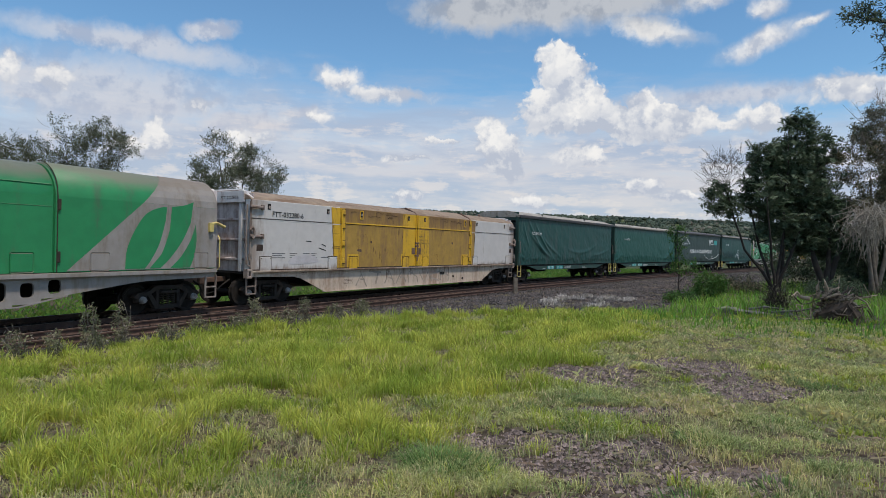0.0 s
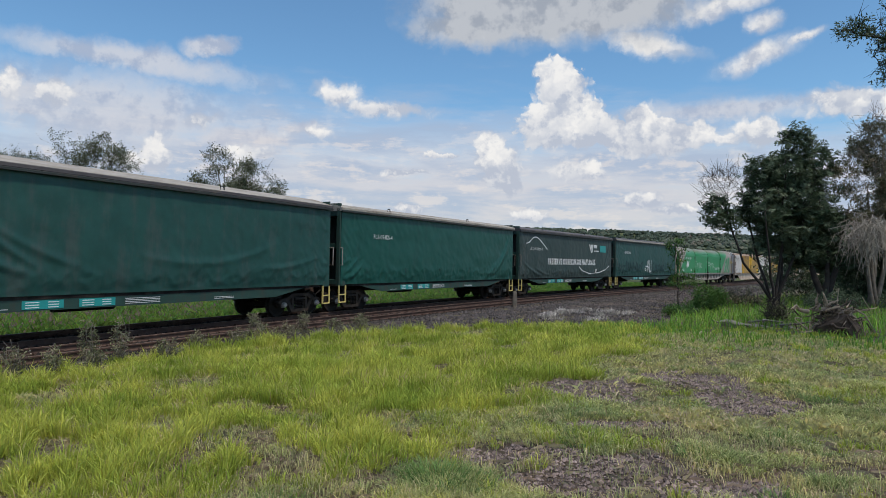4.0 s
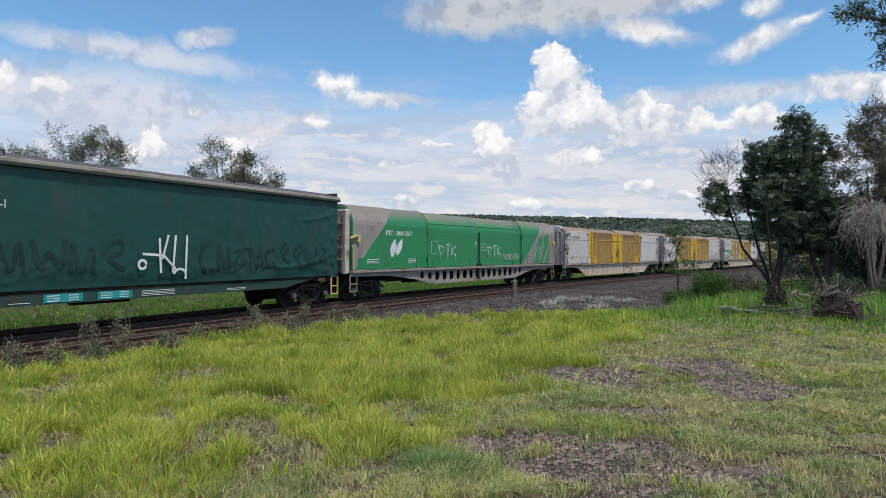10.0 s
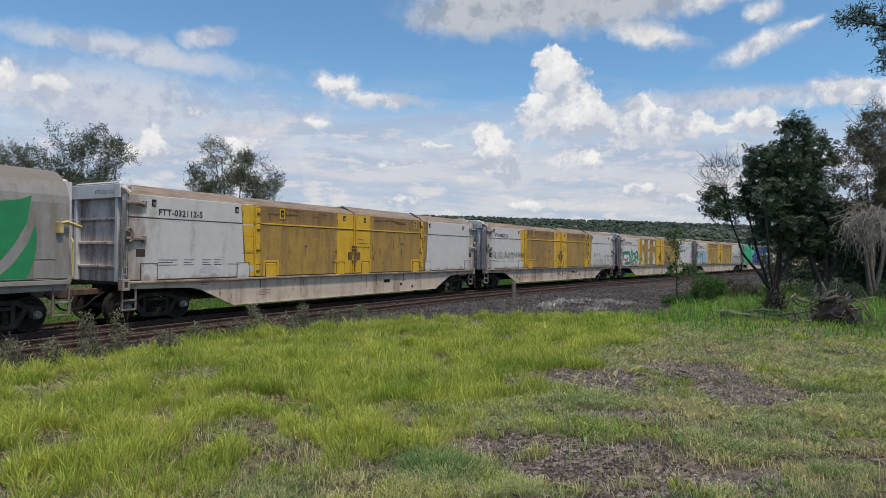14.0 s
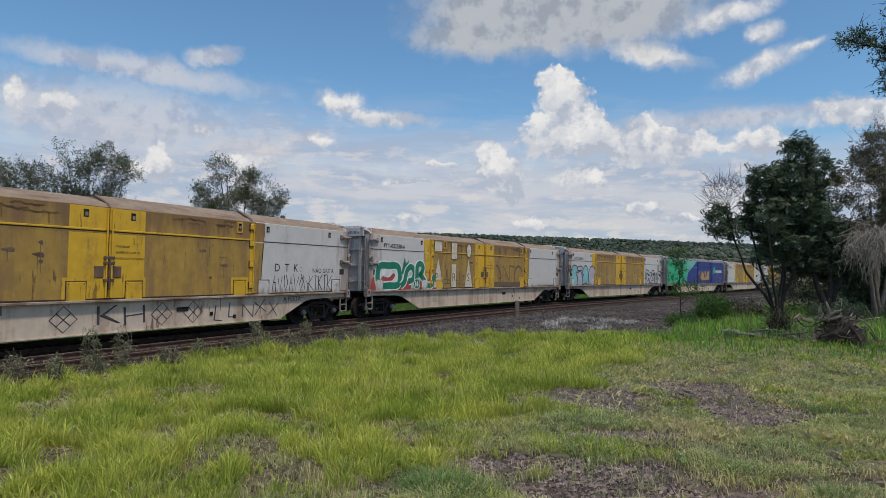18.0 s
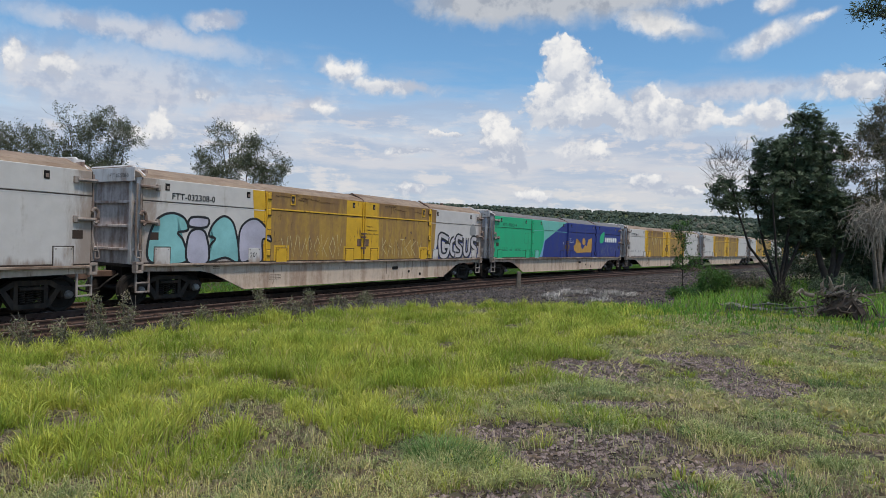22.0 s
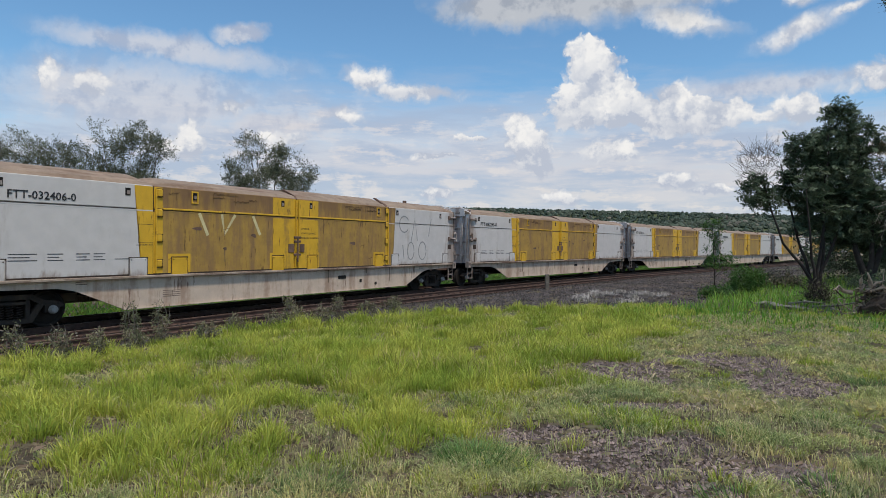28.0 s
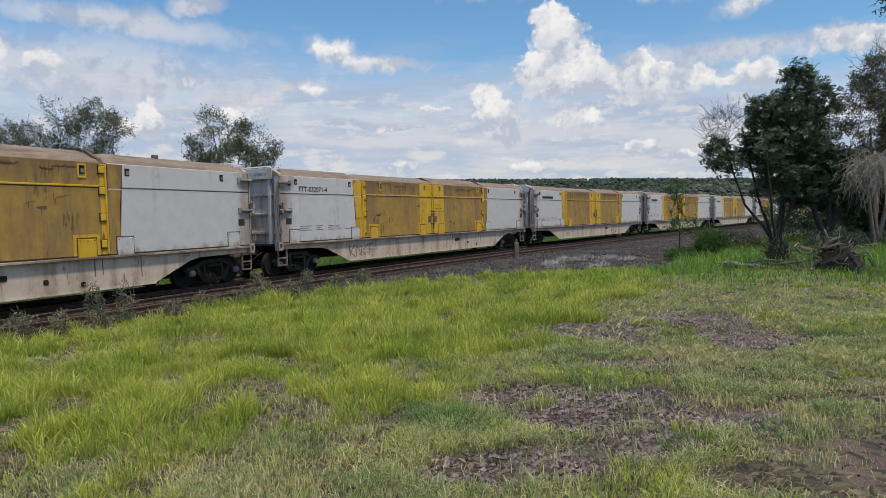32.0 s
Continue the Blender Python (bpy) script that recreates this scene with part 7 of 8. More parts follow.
    for k in (-1, 1):
        bm = bmesh.new()
        box(bm, *sorted((k * 10.42, k * 10.6)), -1.42, 1.42, 1.2, 3.9, 0.05)
        for z in (1.8, 2.3, 2.8, 3.3):
            box(bm, *sorted((k * 10.6, k * 10.68)), -1.3, 1.3, z - 0.04, z + 0.04)
        for yy in (-1.3, 1.3):
            box(bm, *sorted((k * 10.6, k * 10.7)), yy - 0.08, yy + 0.08, 1.2, 3.85)
        part("end_wall", bm, end_grey, w, "grimy grey end wall")
        bm = bmesh.new()
        tube(bm, [(k * 10.2, -1.66, 2.75), (k * 10.35, -1.72, 2.8), (k * 10.75, -1.68, 2.68)], 0.05, 6)
        box(bm, *sorted((k * 10.12, k * 10.28)), -1.72, -1.6, 2.5, 2.8, 0.02)
        part("lock_lever", bm, stirrup_yellow, w, "yellow lock lever")
        bm = bmesh.new()
        tube(bm, [(k * 10.55, -1.6, 1.3), (k * 10.55, -1.68, 1.4), (k * 10.55, -1.68, 2.3), (k * 10.55, -1.6, 2.4)], 0.022, 5)
        part("grab_rail", bm, stirrup_yellow, w)
        stirrup(w, k * 10.35, -1.52, 0.42, 1.15, 0.42, pale_iron, "")
        coupling(w, k * 10.55, k * 11.35)
        add_bogie(w, k * 9.05)
    return w


# ---------------------------------------------------------------- painted strokes and letters on the walls
PAINT_Y = -SIDE_Y - 0.005


def stroke(w, name, lines, width, mat, y=PAINT_Y, label="", closed=False):
    bm = bmesh.new()
    for ln in lines:
        ribbon(bm, ln, width, y, closed)
    return part(name, bm, mat, w, label)


def bubble(w, outline, fill, line=None, width=0.055, y=PAINT_Y, n=5):
    pts = spline(outline, n, True)
    flat_patch(w, "painted_letter", pts, fill, y)
    if line:
        stroke(w, "letter_outline", [pts], width, line, y - 0.003, closed=True)


def scrawl(w, rng, x0, x1, z0, z1, n, mat, width):
    """Big faded letters, past reading, that lie on the folds of the tarpaulin."""
    gx, gz_, gy = CLOTH[w.name]
    step = (x1 - x0) / n
    for k in range(n):
        a = x0 + k * step
        jump = rng.choice(5)
        top, foot = z1 - rng.uniform(0, 0.3) * (z1 - z0), z0 + rng.uniform(0, 0.25) * (z1 - z0)
        m = (top + foot) / 2
        turns = ([(0.1, foot), (0.15, top), (0.5, foot + 0.1), (0.75, top - 0.1), (0.85, foot)], [(0.75, top), (0.3, top - 0.1), (0.1, m), (0.35, foot), (0.85, foot + 0.1)], [(0.1, top), (0.3, foot), (0.55, m), (0.8, foot), (0.95, top)],
                 [(0.1, m), (0.6, top), (0.8, m + 0.1), (0.3, m - 0.1), (0.85, foot)], [(0.05, m + 0.1), (0.9, m + 0.2), (0.4, m), (0.1, foot), (0.8, m - 0.2)])[jump]
        line = spline([(a + u * step + rng.normal(0, 0.04), v) for u, v in turns], 8)
        bm = bmesh.new()
        ribbon(bm, line, width * rng.uniform(0.7, 1.1), -1.6)
        for v in bm.verts:
            i, j = np.searchsorted(gx, v.co.x).clip(1, len(gx) - 1), np.searchsorted(gz_, v.co.z).clip(1, len(gz_) - 1)
            v.co.y = min(gy[i - 1:i + 1, j - 1:j + 1].min() - 0.010, -1.5)
        part("painted_letter", bm, mat, w)


def tag_letters(w, rng, x0, x1, z0, z1, n, mat, width=0.05, y=PAINT_Y):
    """A row of unreadable, spiky painted letters as plain strokes."""
    step = (x1 - x0) / n
    for k in range(n):
        a, b = x0 + k * step + 0.06 * step, x0 + (k + 1) * step - 0.16 * step
        m = (a + b) / 2
        kinds = ([[(a, z0), (a, z1), (b, z0 + (z1 - z0) * 0.5), (b, z0)]], [[(a, z1), (m, z0), (b, z1)]], [[(a, z0), (a, z1)], [(a, (z0 + z1) / 2), (b, z1)], [(a, (z0 + z1) / 2), (b, z0)]],
                 [[(a, z0), (m, z1), (b, z0)], [((a + m) / 2, (z0 + z1) / 2), ((m + b) / 2, (z0 + z1) / 2)]], [[(m, z1), (b, (z0 + z1) / 2), (m, z0), (a, (z0 + z1) / 2), (m, z1)]],
                 [[(a, z1), (b, z1), (m, z1), (m, z0)]])
        shape = [[(p + rng.normal(0, 0.09 * step), q + rng.normal(0, 0.06 * (z1 - z0))) for p, q in ln] for ln in kinds[rng.randint(len(kinds))]]
        stroke(w, "painted_letter", shape, width * rng.uniform(0.75, 1.2), mat, y)


def hand_words(w, rng, text, x0, x1, z, size, mat, y=PAINT_Y, thick=0.012):
    """Words written by hand: each letter an object, a little askew, spread from x0 to x1."""
    step = (x1 - x0) / len(text)
    for k, ch in enumerate(text):
        if ch != " ":
            o = lettering("painted_letter", ch, size, mat, w, x0 + k * step, y, z + rng.normal(0, 0.04 * size), "", thick, step / (0.62 * size) * rng.uniform(0.9, 1.1))
            o.scale.z = rng.uniform(0.9, 1.15)
            o.rotation_euler.y = radians(rng.normal(0, 6))


def fat_letter(w, pts, width, fill, edge, rim=0.07, y=PAINT_Y, closed=False):
    """A thick painted letter with an edge of another colour."""
    line = spline(pts, 7, closed)
    stroke(w, "letter_outline", [line], width + 2 * rim, edge, y, closed=closed)
    stroke(w, "painted_letter", [line], width, fill, y - 0.003, closed=closed)


def lay(w, bm, gap=0.006):
    """Let painted strokes lie on the tarpaulin of a wagon."""
    gx, gz_, gy = CLOTH[w.name]
    for v in bm.verts:
        i, j = np.searchsorted(gx, v.co.x).clip(1, len(gx) - 1), np.searchsorted(gz_, v.co.z).clip(1, len(gz_) - 1)
        v.co.y = gy[i - 1:i + 1, j - 1:j + 1].min() - gap


def cloth_words(w, name, text, size, mat, x, z, label="", thick=0.0, wide=1.0):
    """Words on the tarpaulin, letter by letter, each as deep as the cloth is there."""
    gx, gz_, gy = CLOTH[w.name]
    for ch in text:
        if ch == " ":
            x += 0.26 * size * wide
            continue
        me = words(ch, size, mat, thick)
        xs = [v.co.x for v in me.vertices]
        lo, hi = min(xs), max(xs)
        i, j = np.searchsorted(gx, x), np.searchsorted(gx, x + (hi - lo) * wide)
        a, b = np.searchsorted(gz_, z), np.searchsorted(gz_, z + 0.75 * size)
        y = float(gy[max(i - 1, 0):j + 1, max(a - 1, 0):b + 1].min()) - 0.003
        lettering(name, ch, size, mat, w, x - lo * wide, y, z, label, thick, wide)
        x += (hi - lo) * wide + 0.085 * size


def cloth_stroke(w, name, line, width, mat, label=""):
    bm = bmesh.new()
    ribbon(bm, line, width, -1.6)
    lay(w, bm)
    return part(name, bm, mat, w, label)


# ---------------------------------------------------------------- the train, in its order
ORDER = {0: -22.3, 1: 0.0, 2: 18.95, 3: 35.45, 4: 52.15, 5: 68.9, 6: 88.35}
for _i in range(7, 24):
    ORDER[_i] = 110.85 + 22.04 * (_i - 7)
TRAIN_AT_13 = -112.27
train = {}


def place(i, w, half):
    train[i] = (w, half)
    w.matrix_basis = wagon_pose(TRAIN_AT_13 + ORDER[i] + SPEED * 13, half)
    return w


ftt = sliding_wagon((white_paint, ochre_paint, ochre_paint, white_paint, yellow_paint), FTT_LABEL)
door_dress(ftt, yellow_paint, True)
data_panel(ftt, graffiti_blue, -9.25)
# the yellow runs on over the joints of the white walls
flat_patch(ftt, "yellow_band", [(-6.22, 3.66), (-5.68, 3.66), (-5.68, 1.27), (-6.02, 1.27), (-6.06, 2.3)], yellow_paint, -SIDE_Y - 0.003, "dull yellow band")
flat_patch(ftt, "yellow_band", [(5.01, 3.66), (5.46, 3.66), (5.34, 2.6), (5.30, 1.27), (5.01, 1.27)], ochre_paint, -SIDE_Y - 0.003, "dull yellow band")
stroke(ftt, "poster_frame", [[(-6.10, 2.12), (-5.66, 2.12), (-5.66, 2.62), (-6.10, 2.62)]], 0.014, black_paint, PAINT_Y, "", True)
lettering("notice", "CARTAZES AQUI", 0.07, black_paint, ftt, -6.16, PAINT_Y, 2.03)
for _k, _t in enumerate(("TRAFEGAR", "SOMENTE COM OS", "MODULOS TRAVADOS")):
    lettering("notice", _t, 0.085, black_paint, ftt, -0.08, -SIDE_Y - 0.014, 2.62 - 0.16 * _k)
stroke(ftt, "data_grid", [[(-5.3, 0.62), (-4.75, 0.62), (-4.75, 0.78), (-5.3, 0.78)]], 0.012, rust_iron, -1.525, "", True)
stroke(ftt, "data_grid", [[(-5.3, 0.67), (-4.75, 0.67)], [(-5.3, 0.73), (-4.75, 0.73)], [(-5.0, 0.62), (-5.0, 0.78)]], 0.012, rust_iron, -1.525)
for _x in (-7.55, 7.55):
    stroke(ftt, "sill_slot", [[(_x - 0.14, 1.06), (_x + 0.14, 1.06), (_x + 0.14, 1.12), (_x - 0.14, 1.12)]], 0.02, rust_iron, -1.525, "", True)
ftt_all = {1: ftt}
for _i in (7, 8, 9, 10, 12, 13, 14, 15, 16, 17, 18, 19, 20, 21, 22, 23):
    ftt_all[_i] = copy_thing(ftt, Matrix())
for _i, _w in ftt_all.items():
    place(_i, _w, 8.98)
NUMBERS = {1: "FTT-032280-6", 7: "FTT-032112-5", 8: "FTT-032292-0", 9: "FTT-032358-6", 10: "FTT-032308-0", 12: "FTT-032406-0", 13: "FTT-032245-8", 14: "FTT-032071-4"}
for _i, _w in ftt_all.items():
    if _i in NUMBERS:
        lettering("wagon_number", NUMBERS[_i], 0.265, black_paint, _w, -9.28, PAINT_Y, 3.13, "black wagon number", 0.004)
        o = lettering("wagon_number", NUMBERS[_i], 0.16, black_paint, _w, -HALF - 0.024, -0.05, 3.70, "black wagon number")
        o.rotation_euler.z = radians(-90)
    else:
        bm = bmesh.new()
        box(bm, -9.05, -7.5, PAINT_Y, -SIDE_Y + 0.01, 3.14, 3.29)
        part("text_bar", bm, black_paint, _w)
    # scars: rust-edged dents on the doors, oddly placed
    _g = np.random.RandomState(200 + _i)
    for _k in range(_g.randint(4, 9)):
        _x = _g.uniform(-4.9, 4.4)
        if -1.4 < _x < 0.9:
            continue
        _z = _g.uniform(1.7, 2.7)
        _l = _g.uniform(0.08, 0.35)
        bubble(_w, [(_x, _z), (_x + _l, _z + 0.03), (_x + _l * 1.1, _z - _g.uniform(0.04, 0.10)), (_x + _l * 0.3, _z - 0.05)], rust_iron, n=3)
        stroke(_w, "rust_streak", [[(_x + _l * 0.5, _z), (_x + _l * 0.5 + 0.01, _z - _g.uniform(0.15, 0.5))]], 0.02, graffiti_brown)
    for _k in range(_g.randint(3, 7)):
        _x = _g.uniform(-6, 6)
        stroke(_w, "rust_streak", [[(_x, 1.16), (_x + 0.01, 1.16 - _g.uniform(0.15, 0.6))]], _g.uniform(0.02, 0.07), graffiti_brown, -1.523)

# wagon with long hand-written lines
_w, _g = ftt_all[8], np.random.RandomState(8)
tagged(_w, "white and yellow freight wagon covered in thin black scrawl")
hand_words(_w, _g, "TOTAL RIZE:UPACIEM:LAS RISGO", -9.85, -5.75, 1.90, 0.46, black_paint, -SIDE_Y - 0.010, 0.0)
hand_words(_w, _g, "XKIN  WW", -7.0, -3.6, 0.48, 0.80, graffiti_blue, -1.524, -0.016)
for _x in (-3.2, -1.35, 1.5, 2.6):
    stroke(_w, "painted_letter", [[(_x - 0.35, 0.76), (_x, 1.1), (_x + 0.35, 0.76), (_x, 0.44), (_x - 0.35, 0.76)], [(_x - 0.18, 0.92), (_x + 0.18, 0.60)], [(_x + 0.18, 0.92), (_x - 0.18, 0.60)]], 0.03, graffiti_blue, -1.524)
hand_words(_w, _g, "KH", -0.6, 1.0, 0.50, 0.78, graffiti_blue, -1.524, -0.016)
hand_words(_w, _g, "LLNXX", 3.3, 6.3, 0.52, 0.70, graffiti_blue, -1.524, -0.016)
lettering("scrawl", "D  T  K :", 0.40, black_paint, _w, 5.95, PAINT_Y, 2.02)
lettering("scrawl", "NÃO GRITA", 0.24, black_paint, _w, 8.0, PAINT_Y, 1.98)
tag_letters(_w, _g, 5.85, 9.2, 1.32, 1.88, 12, black_paint, 0.035)
lettering("scrawl", "19", 0.22, black_paint, _w, 9.33, -SIDE_Y - 0.026, 1.42)
lettering("scrawl", "A FESTA", 0.26, black_paint, _w, 6.55, -1.525, 0.94)
# wagon with big green letters and pale figures on its doors
_w, _g = ftt_all[9], np.random.RandomState(9)
tagged(_w, "white and yellow freight wagon with large green graffiti letters")
for _p in ([(-10.15, 1.29), (-10.0, 1.8), (-9.75, 1.75), (-9.7, 1.29)], [(-8.1, 1.29), (-7.9, 2.0), (-7.55, 1.9), (-7.2, 1.29)], [(-6.5, 1.29), (-6.45, 1.85), (-6.15, 1.8), (-5.8, 1.29)], [(-5.75, 1.29), (-5.7, 2.2), (-5.45, 2.1), (-5.2, 1.29)]):
    bubble(_w, _p, graffiti_red, None, 0, PAINT_Y)
flat_patch(_w, "painted_letter", [(-9.4, 1.5), (-9.4, 2.2), (-8.3, 2.2), (-8.3, 1.5)], white_line, PAINT_Y - 0.001)
bubble(_w, [(-9.35, 1.58), (-9.35, 1.85), (-8.9, 1.8), (-8.55, 2.0), (-8.45, 1.85), (-8.8, 1.6)], graffiti_red, None, 0, PAINT_Y - 0.003)
fat_letter(_w, [(-9.6, 1.50), (-9.58, 2.26), (-8.9, 2.33), (-8.2, 2.26), (-8.15, 1.52), (-8.9, 1.44)], 0.30, graffiti_teal, white_line, 0.06, PAINT_Y - 0.004, True)
flat_patch(_w, "painted_letter", [(-7.98, 1.95), (-7.75, 2.72), (-7.62, 2.45), (-7.42, 2.62), (-7.5, 2.0)], graffiti_teal, PAINT_Y - 0.006)
fat_letter(_w, [(-8.0, 1.42), (-7.72, 1.62), (-7.55, 2.1), (-7.22, 2.30), (-6.98, 2.05), (-7.08, 1.72), (-7.42, 1.62)], 0.27, graffiti_teal, white_line, 0.06, PAINT_Y - 0.008)
fat_letter(_w, [(-6.78, 1.42), (-6.76, 1.9), (-6.74, 2.34), (-6.48, 2.46), (-6.26, 2.26), (-6.42, 1.98), (-6.5, 1.94), (-6.2, 1.72), (-5.85, 1.42), (-5.48, 1.48), (-5.32, 1.92)], 0.27, graffiti_teal, white_line, 0.06, PAINT_Y - 0.012)
flat_patch(_w, "painted_letter", arc(-6.78, 1.50, 0.25, 0.24, 0, 348, 24), graffiti_teal, PAINT_Y - 0.024)
stroke(_w, "letter_outline", [arc(-6.78, 1.50, 0.25, 0.24, 0, 345, 24)], 0.035, white_line, PAINT_Y - 0.027, closed=True)
lettering("scrawl", "16", 0.34, white_line, _w, -6.97, PAINT_Y - 0.028, 1.39, "", 0.012, 0.95)
for _p in ([(-5.36, 1.3), (-4.98, 2.85), (-4.45, 1.3)], [(-3.75, 1.3), (-3.75, 2.5), (-3.25, 2.5), (-3.25, 1.3)], [(-3.75, 2.75), (-3.75, 3.6), (-3.2, 3.6), (-3.2, 2.75)], [(-2.45, 1.3), (-2.05, 2.8), (-1.6, 1.3)], [(-5.3, 3.1), (-5.3, 3.62), (-4.62, 3.62), (-4.62, 3.1)]):
    flat_patch(_w, "painted_figure", _p, graffiti_cream, -SIDE_Y - 0.014, "pale painted figure")
    stroke(_w, "figure_outline", [_p], 0.05, graffiti_brown, -SIDE_Y - 0.017, closed=True)
flat_patch(_w, "painted_figure", arc(-2.03, 3.24, 0.24, 0.36, 0, 345, 20), graffiti_cream, -SIDE_Y - 0.0195, "pale painted figure")
stroke(_w, "figure_outline", [arc(-2.03, 3.24, 0.24, 0.36, 0, 345, 20)], 0.05, graffiti_brown, -SIDE_Y - 0.022, closed=True)
for _l in ([(-4.35, 2.6), (-4.05, 1.5)], [(-4.2, 2.2), (-3.95, 1.6)], [(-2.75, 3.5), (-2.75, 2.8)], [(-2.9, 2.4), (-2.95, 1.6)], [(-1.5, 2.5), (-1.4, 1.9)], [(-2.6, 1.45), (-1.4, 1.42)], [(-4.4, 1.5), (-2.8, 1.47)], [(-4.4, 1.7), (-3.0, 1.62)], [(-3.6, 2.62), (-2.7, 2.9)]):
    stroke(_w, "figure_stroke", [_l], 0.04, graffiti_brown, -SIDE_Y - 0.008)
flat_patch(_w, "painted_band", [(0.85, 1.29), (4.6, 1.29), (4.6, 1.52), (0.85, 1.56)], graffiti_brown, -SIDE_Y - 0.0045, "brown painted band")
for _t, _x in (("P", -5.25), ("R", -3.68), ("S", -2.2)):
    lettering("scrawl", _t, 0.62, graffiti_brown, _w, _x, -SIDE_Y - 0.018, 1.6)
stroke(_w, "letter_outline", [arc(1.05, 1.75, 0.55, 0.75, -60, 90), [(1.9, 1.4), (1.9, 2.5), (2.7, 1.6), (2.75, 2.5), (3.3, 2.45)], arc(3.9, 1.8, 0.55, 0.7, 30, 200), [(1.5, 2.9), (1.5, 3.55)], [(2.2, 3.5), (2.2, 3.05)], [(3.2, 3.5), (4.0, 3.5), (4.0, 3.0)]], 0.13, graffiti_brown, PAINT_Y)
# wagon with round aqua letters
_w = ftt_all[10]
tagged(_w, "white and yellow freight wagon with rounded aqua and lilac graffiti")
bubble(_w, [(-9.9, 1.28), (-10.0, 1.9), (-9.75, 2.5), (-9.3, 2.72), (-8.85, 2.6), (-8.7, 2.25), (-9.05, 2.15), (-8.85, 1.9), (-8.75, 1.28)], graffiti_aqua, black_paint, 0.075)
bubble(_w, [(-8.7, 1.28), (-8.65, 2.15), (-8.1, 2.2), (-7.95, 1.28)], graffiti_lilac, black_paint, 0.075, PAINT_Y - 0.004)
bubble(_w, [(-8.65, 2.35), (-8.6, 2.62), (-8.0, 2.62), (-8.05, 2.35)], graffiti_lilac, black_paint, 0.075, PAINT_Y - 0.004)
bubble(_w, [(-7.95, 1.28), (-7.9, 1.75), (-7.7, 2.0), (-7.95, 2.1), (-7.75, 2.5), (-7.35, 2.72), (-6.95, 2.4), (-6.75, 1.28), (-7.3, 1.4)], graffiti_aqua, black_paint, 0.075)
bubble(_w, [(-6.7, 1.28), (-6.75, 2.2), (-6.45, 2.6), (-6.0, 2.68), (-5.55, 2.35), (-5.35, 1.95), (-5.75, 2.0), (-5.75, 1.28), (-6.2, 1.32)], graffiti_lilac, black_paint, 0.075, PAINT_Y - 0.004)
lettering("scrawl", "20!", 0.24, black_paint, _w, -6.3, -SIDE_Y - 0.026, 1.4)
tag_letters(_w, np.random.RandomState(10), -4.9, -1.5, 1.4, 2.15, 8, faint_cream, 0.022, -SIDE_Y - 0.007)
tag_letters(_w, np.random.RandomState(13), 1.0, 4.2, 1.4, 2.15, 7, faint_cream, 0.025, -SIDE_Y - 0.007)
# its trailing wall: pale letters with black edges
for _p in ([(6.65, 2.2), (5.85, 2.32), (5.92, 1.52), (6.5, 1.46), (6.72, 1.85), (6.32, 1.88)], [(7.25, 2.2), (6.98, 2.05), (7.0, 1.6), (7.3, 1.48)], [(8.08, 2.24), (7.6, 2.3), (7.52, 2.0), (7.98, 1.76), (7.88, 1.48), (7.45, 1.46)],
           [(8.36, 2.28), (8.36, 1.62), (8.6, 1.48), (8.84, 1.66), (8.88, 2.28)], [(9.68, 2.22), (9.24, 2.24), (9.2, 1.96), (9.62, 1.76), (9.54, 1.48), (9.16, 1.46)]):
    fat_letter(_w, [(x + 0.09, z - 0.05) for x, z in _p], 0.26, black_paint, navy_paint, 0.05, PAINT_Y)
    fat_letter(_w, [(x, 1.85 + (z - 1.85) * 1.12) for x, z in _p], 0.20, silver_paint, black_paint, 0.095, PAINT_Y - 0.007)
bubble(_w, [(5.5, 1.3), (5.55, 1.85), (5.9, 2.1), (6.05, 1.3)], navy_paint, None, 0, PAINT_Y)
bubble(_w, [(8.9, 2.55), (9.0, 3.0), (9.4, 3.05), (9.6, 2.6), (9.3, 2.45)], grey_overpaint, None, 0, PAINT_Y)
# smaller marks on the rest
for _l in ([(-4.2, 3.0), (-3.9, 2.35)], [(-3.4, 3.0), (-3.3, 2.4), (-2.9, 3.0)], [(-2.2, 3.0), (-1.9, 2.4)]):
    stroke(ftt_all[12], "faint_letter", [_l], 0.10, faint_cream, PAINT_Y)
for _l in (arc(6.1, 3.0, 0.35, 0.35, 30, 320), [(6.6, 2.2), (6.9, 3.3), (7.1, 2.3)], [(8.2, 3.3), (8.0, 2.5)], [(6.0, 2.1), (6.1, 1.5)], arc(6.6, 1.85, 0.25, 0.38, 0, 350), arc(7.5, 1.85, 0.3, 0.4, 0, 350)):
    stroke(ftt_all[12], "faint_letter", [_l], 0.05, grey_overpaint, PAINT_Y)


def scars(w, rng, x0, x1):
    """Chips and scrapes, rust showing, most of them under the eaves of a sliding door."""
    for k in range(8):
        high = k < 6
        x, z = rng.uniform(x0 + 0.2, x1 - 0.9), rng.uniform(3.42, 3.62) if high else rng.uniform(1.5, 2.9)
        ln = rng.uniform(0.3, 1.0) if high else rng.uniform(0.12, 0.4)
        line = [(x + ln * q / 7, z + rng.normal(0, 0.018) + (0 if high else 0.05 * q / 7)) for q in range(8)]
        stroke(w, "paint_scar", [line], rng.uniform(0.018, 0.04) if high else 0.014, scar_rust, PAINT_Y)
        if rng.rand() < 0.5:
            q = line[rng.randint(8)]
            stroke(w, "rust_run", [[q, (q[0] + 0.01, q[1] - rng.uniform(0.1, 0.35))]], rng.uniform(0.012, 0.025), scar_rust, PAINT_Y - 0.001)


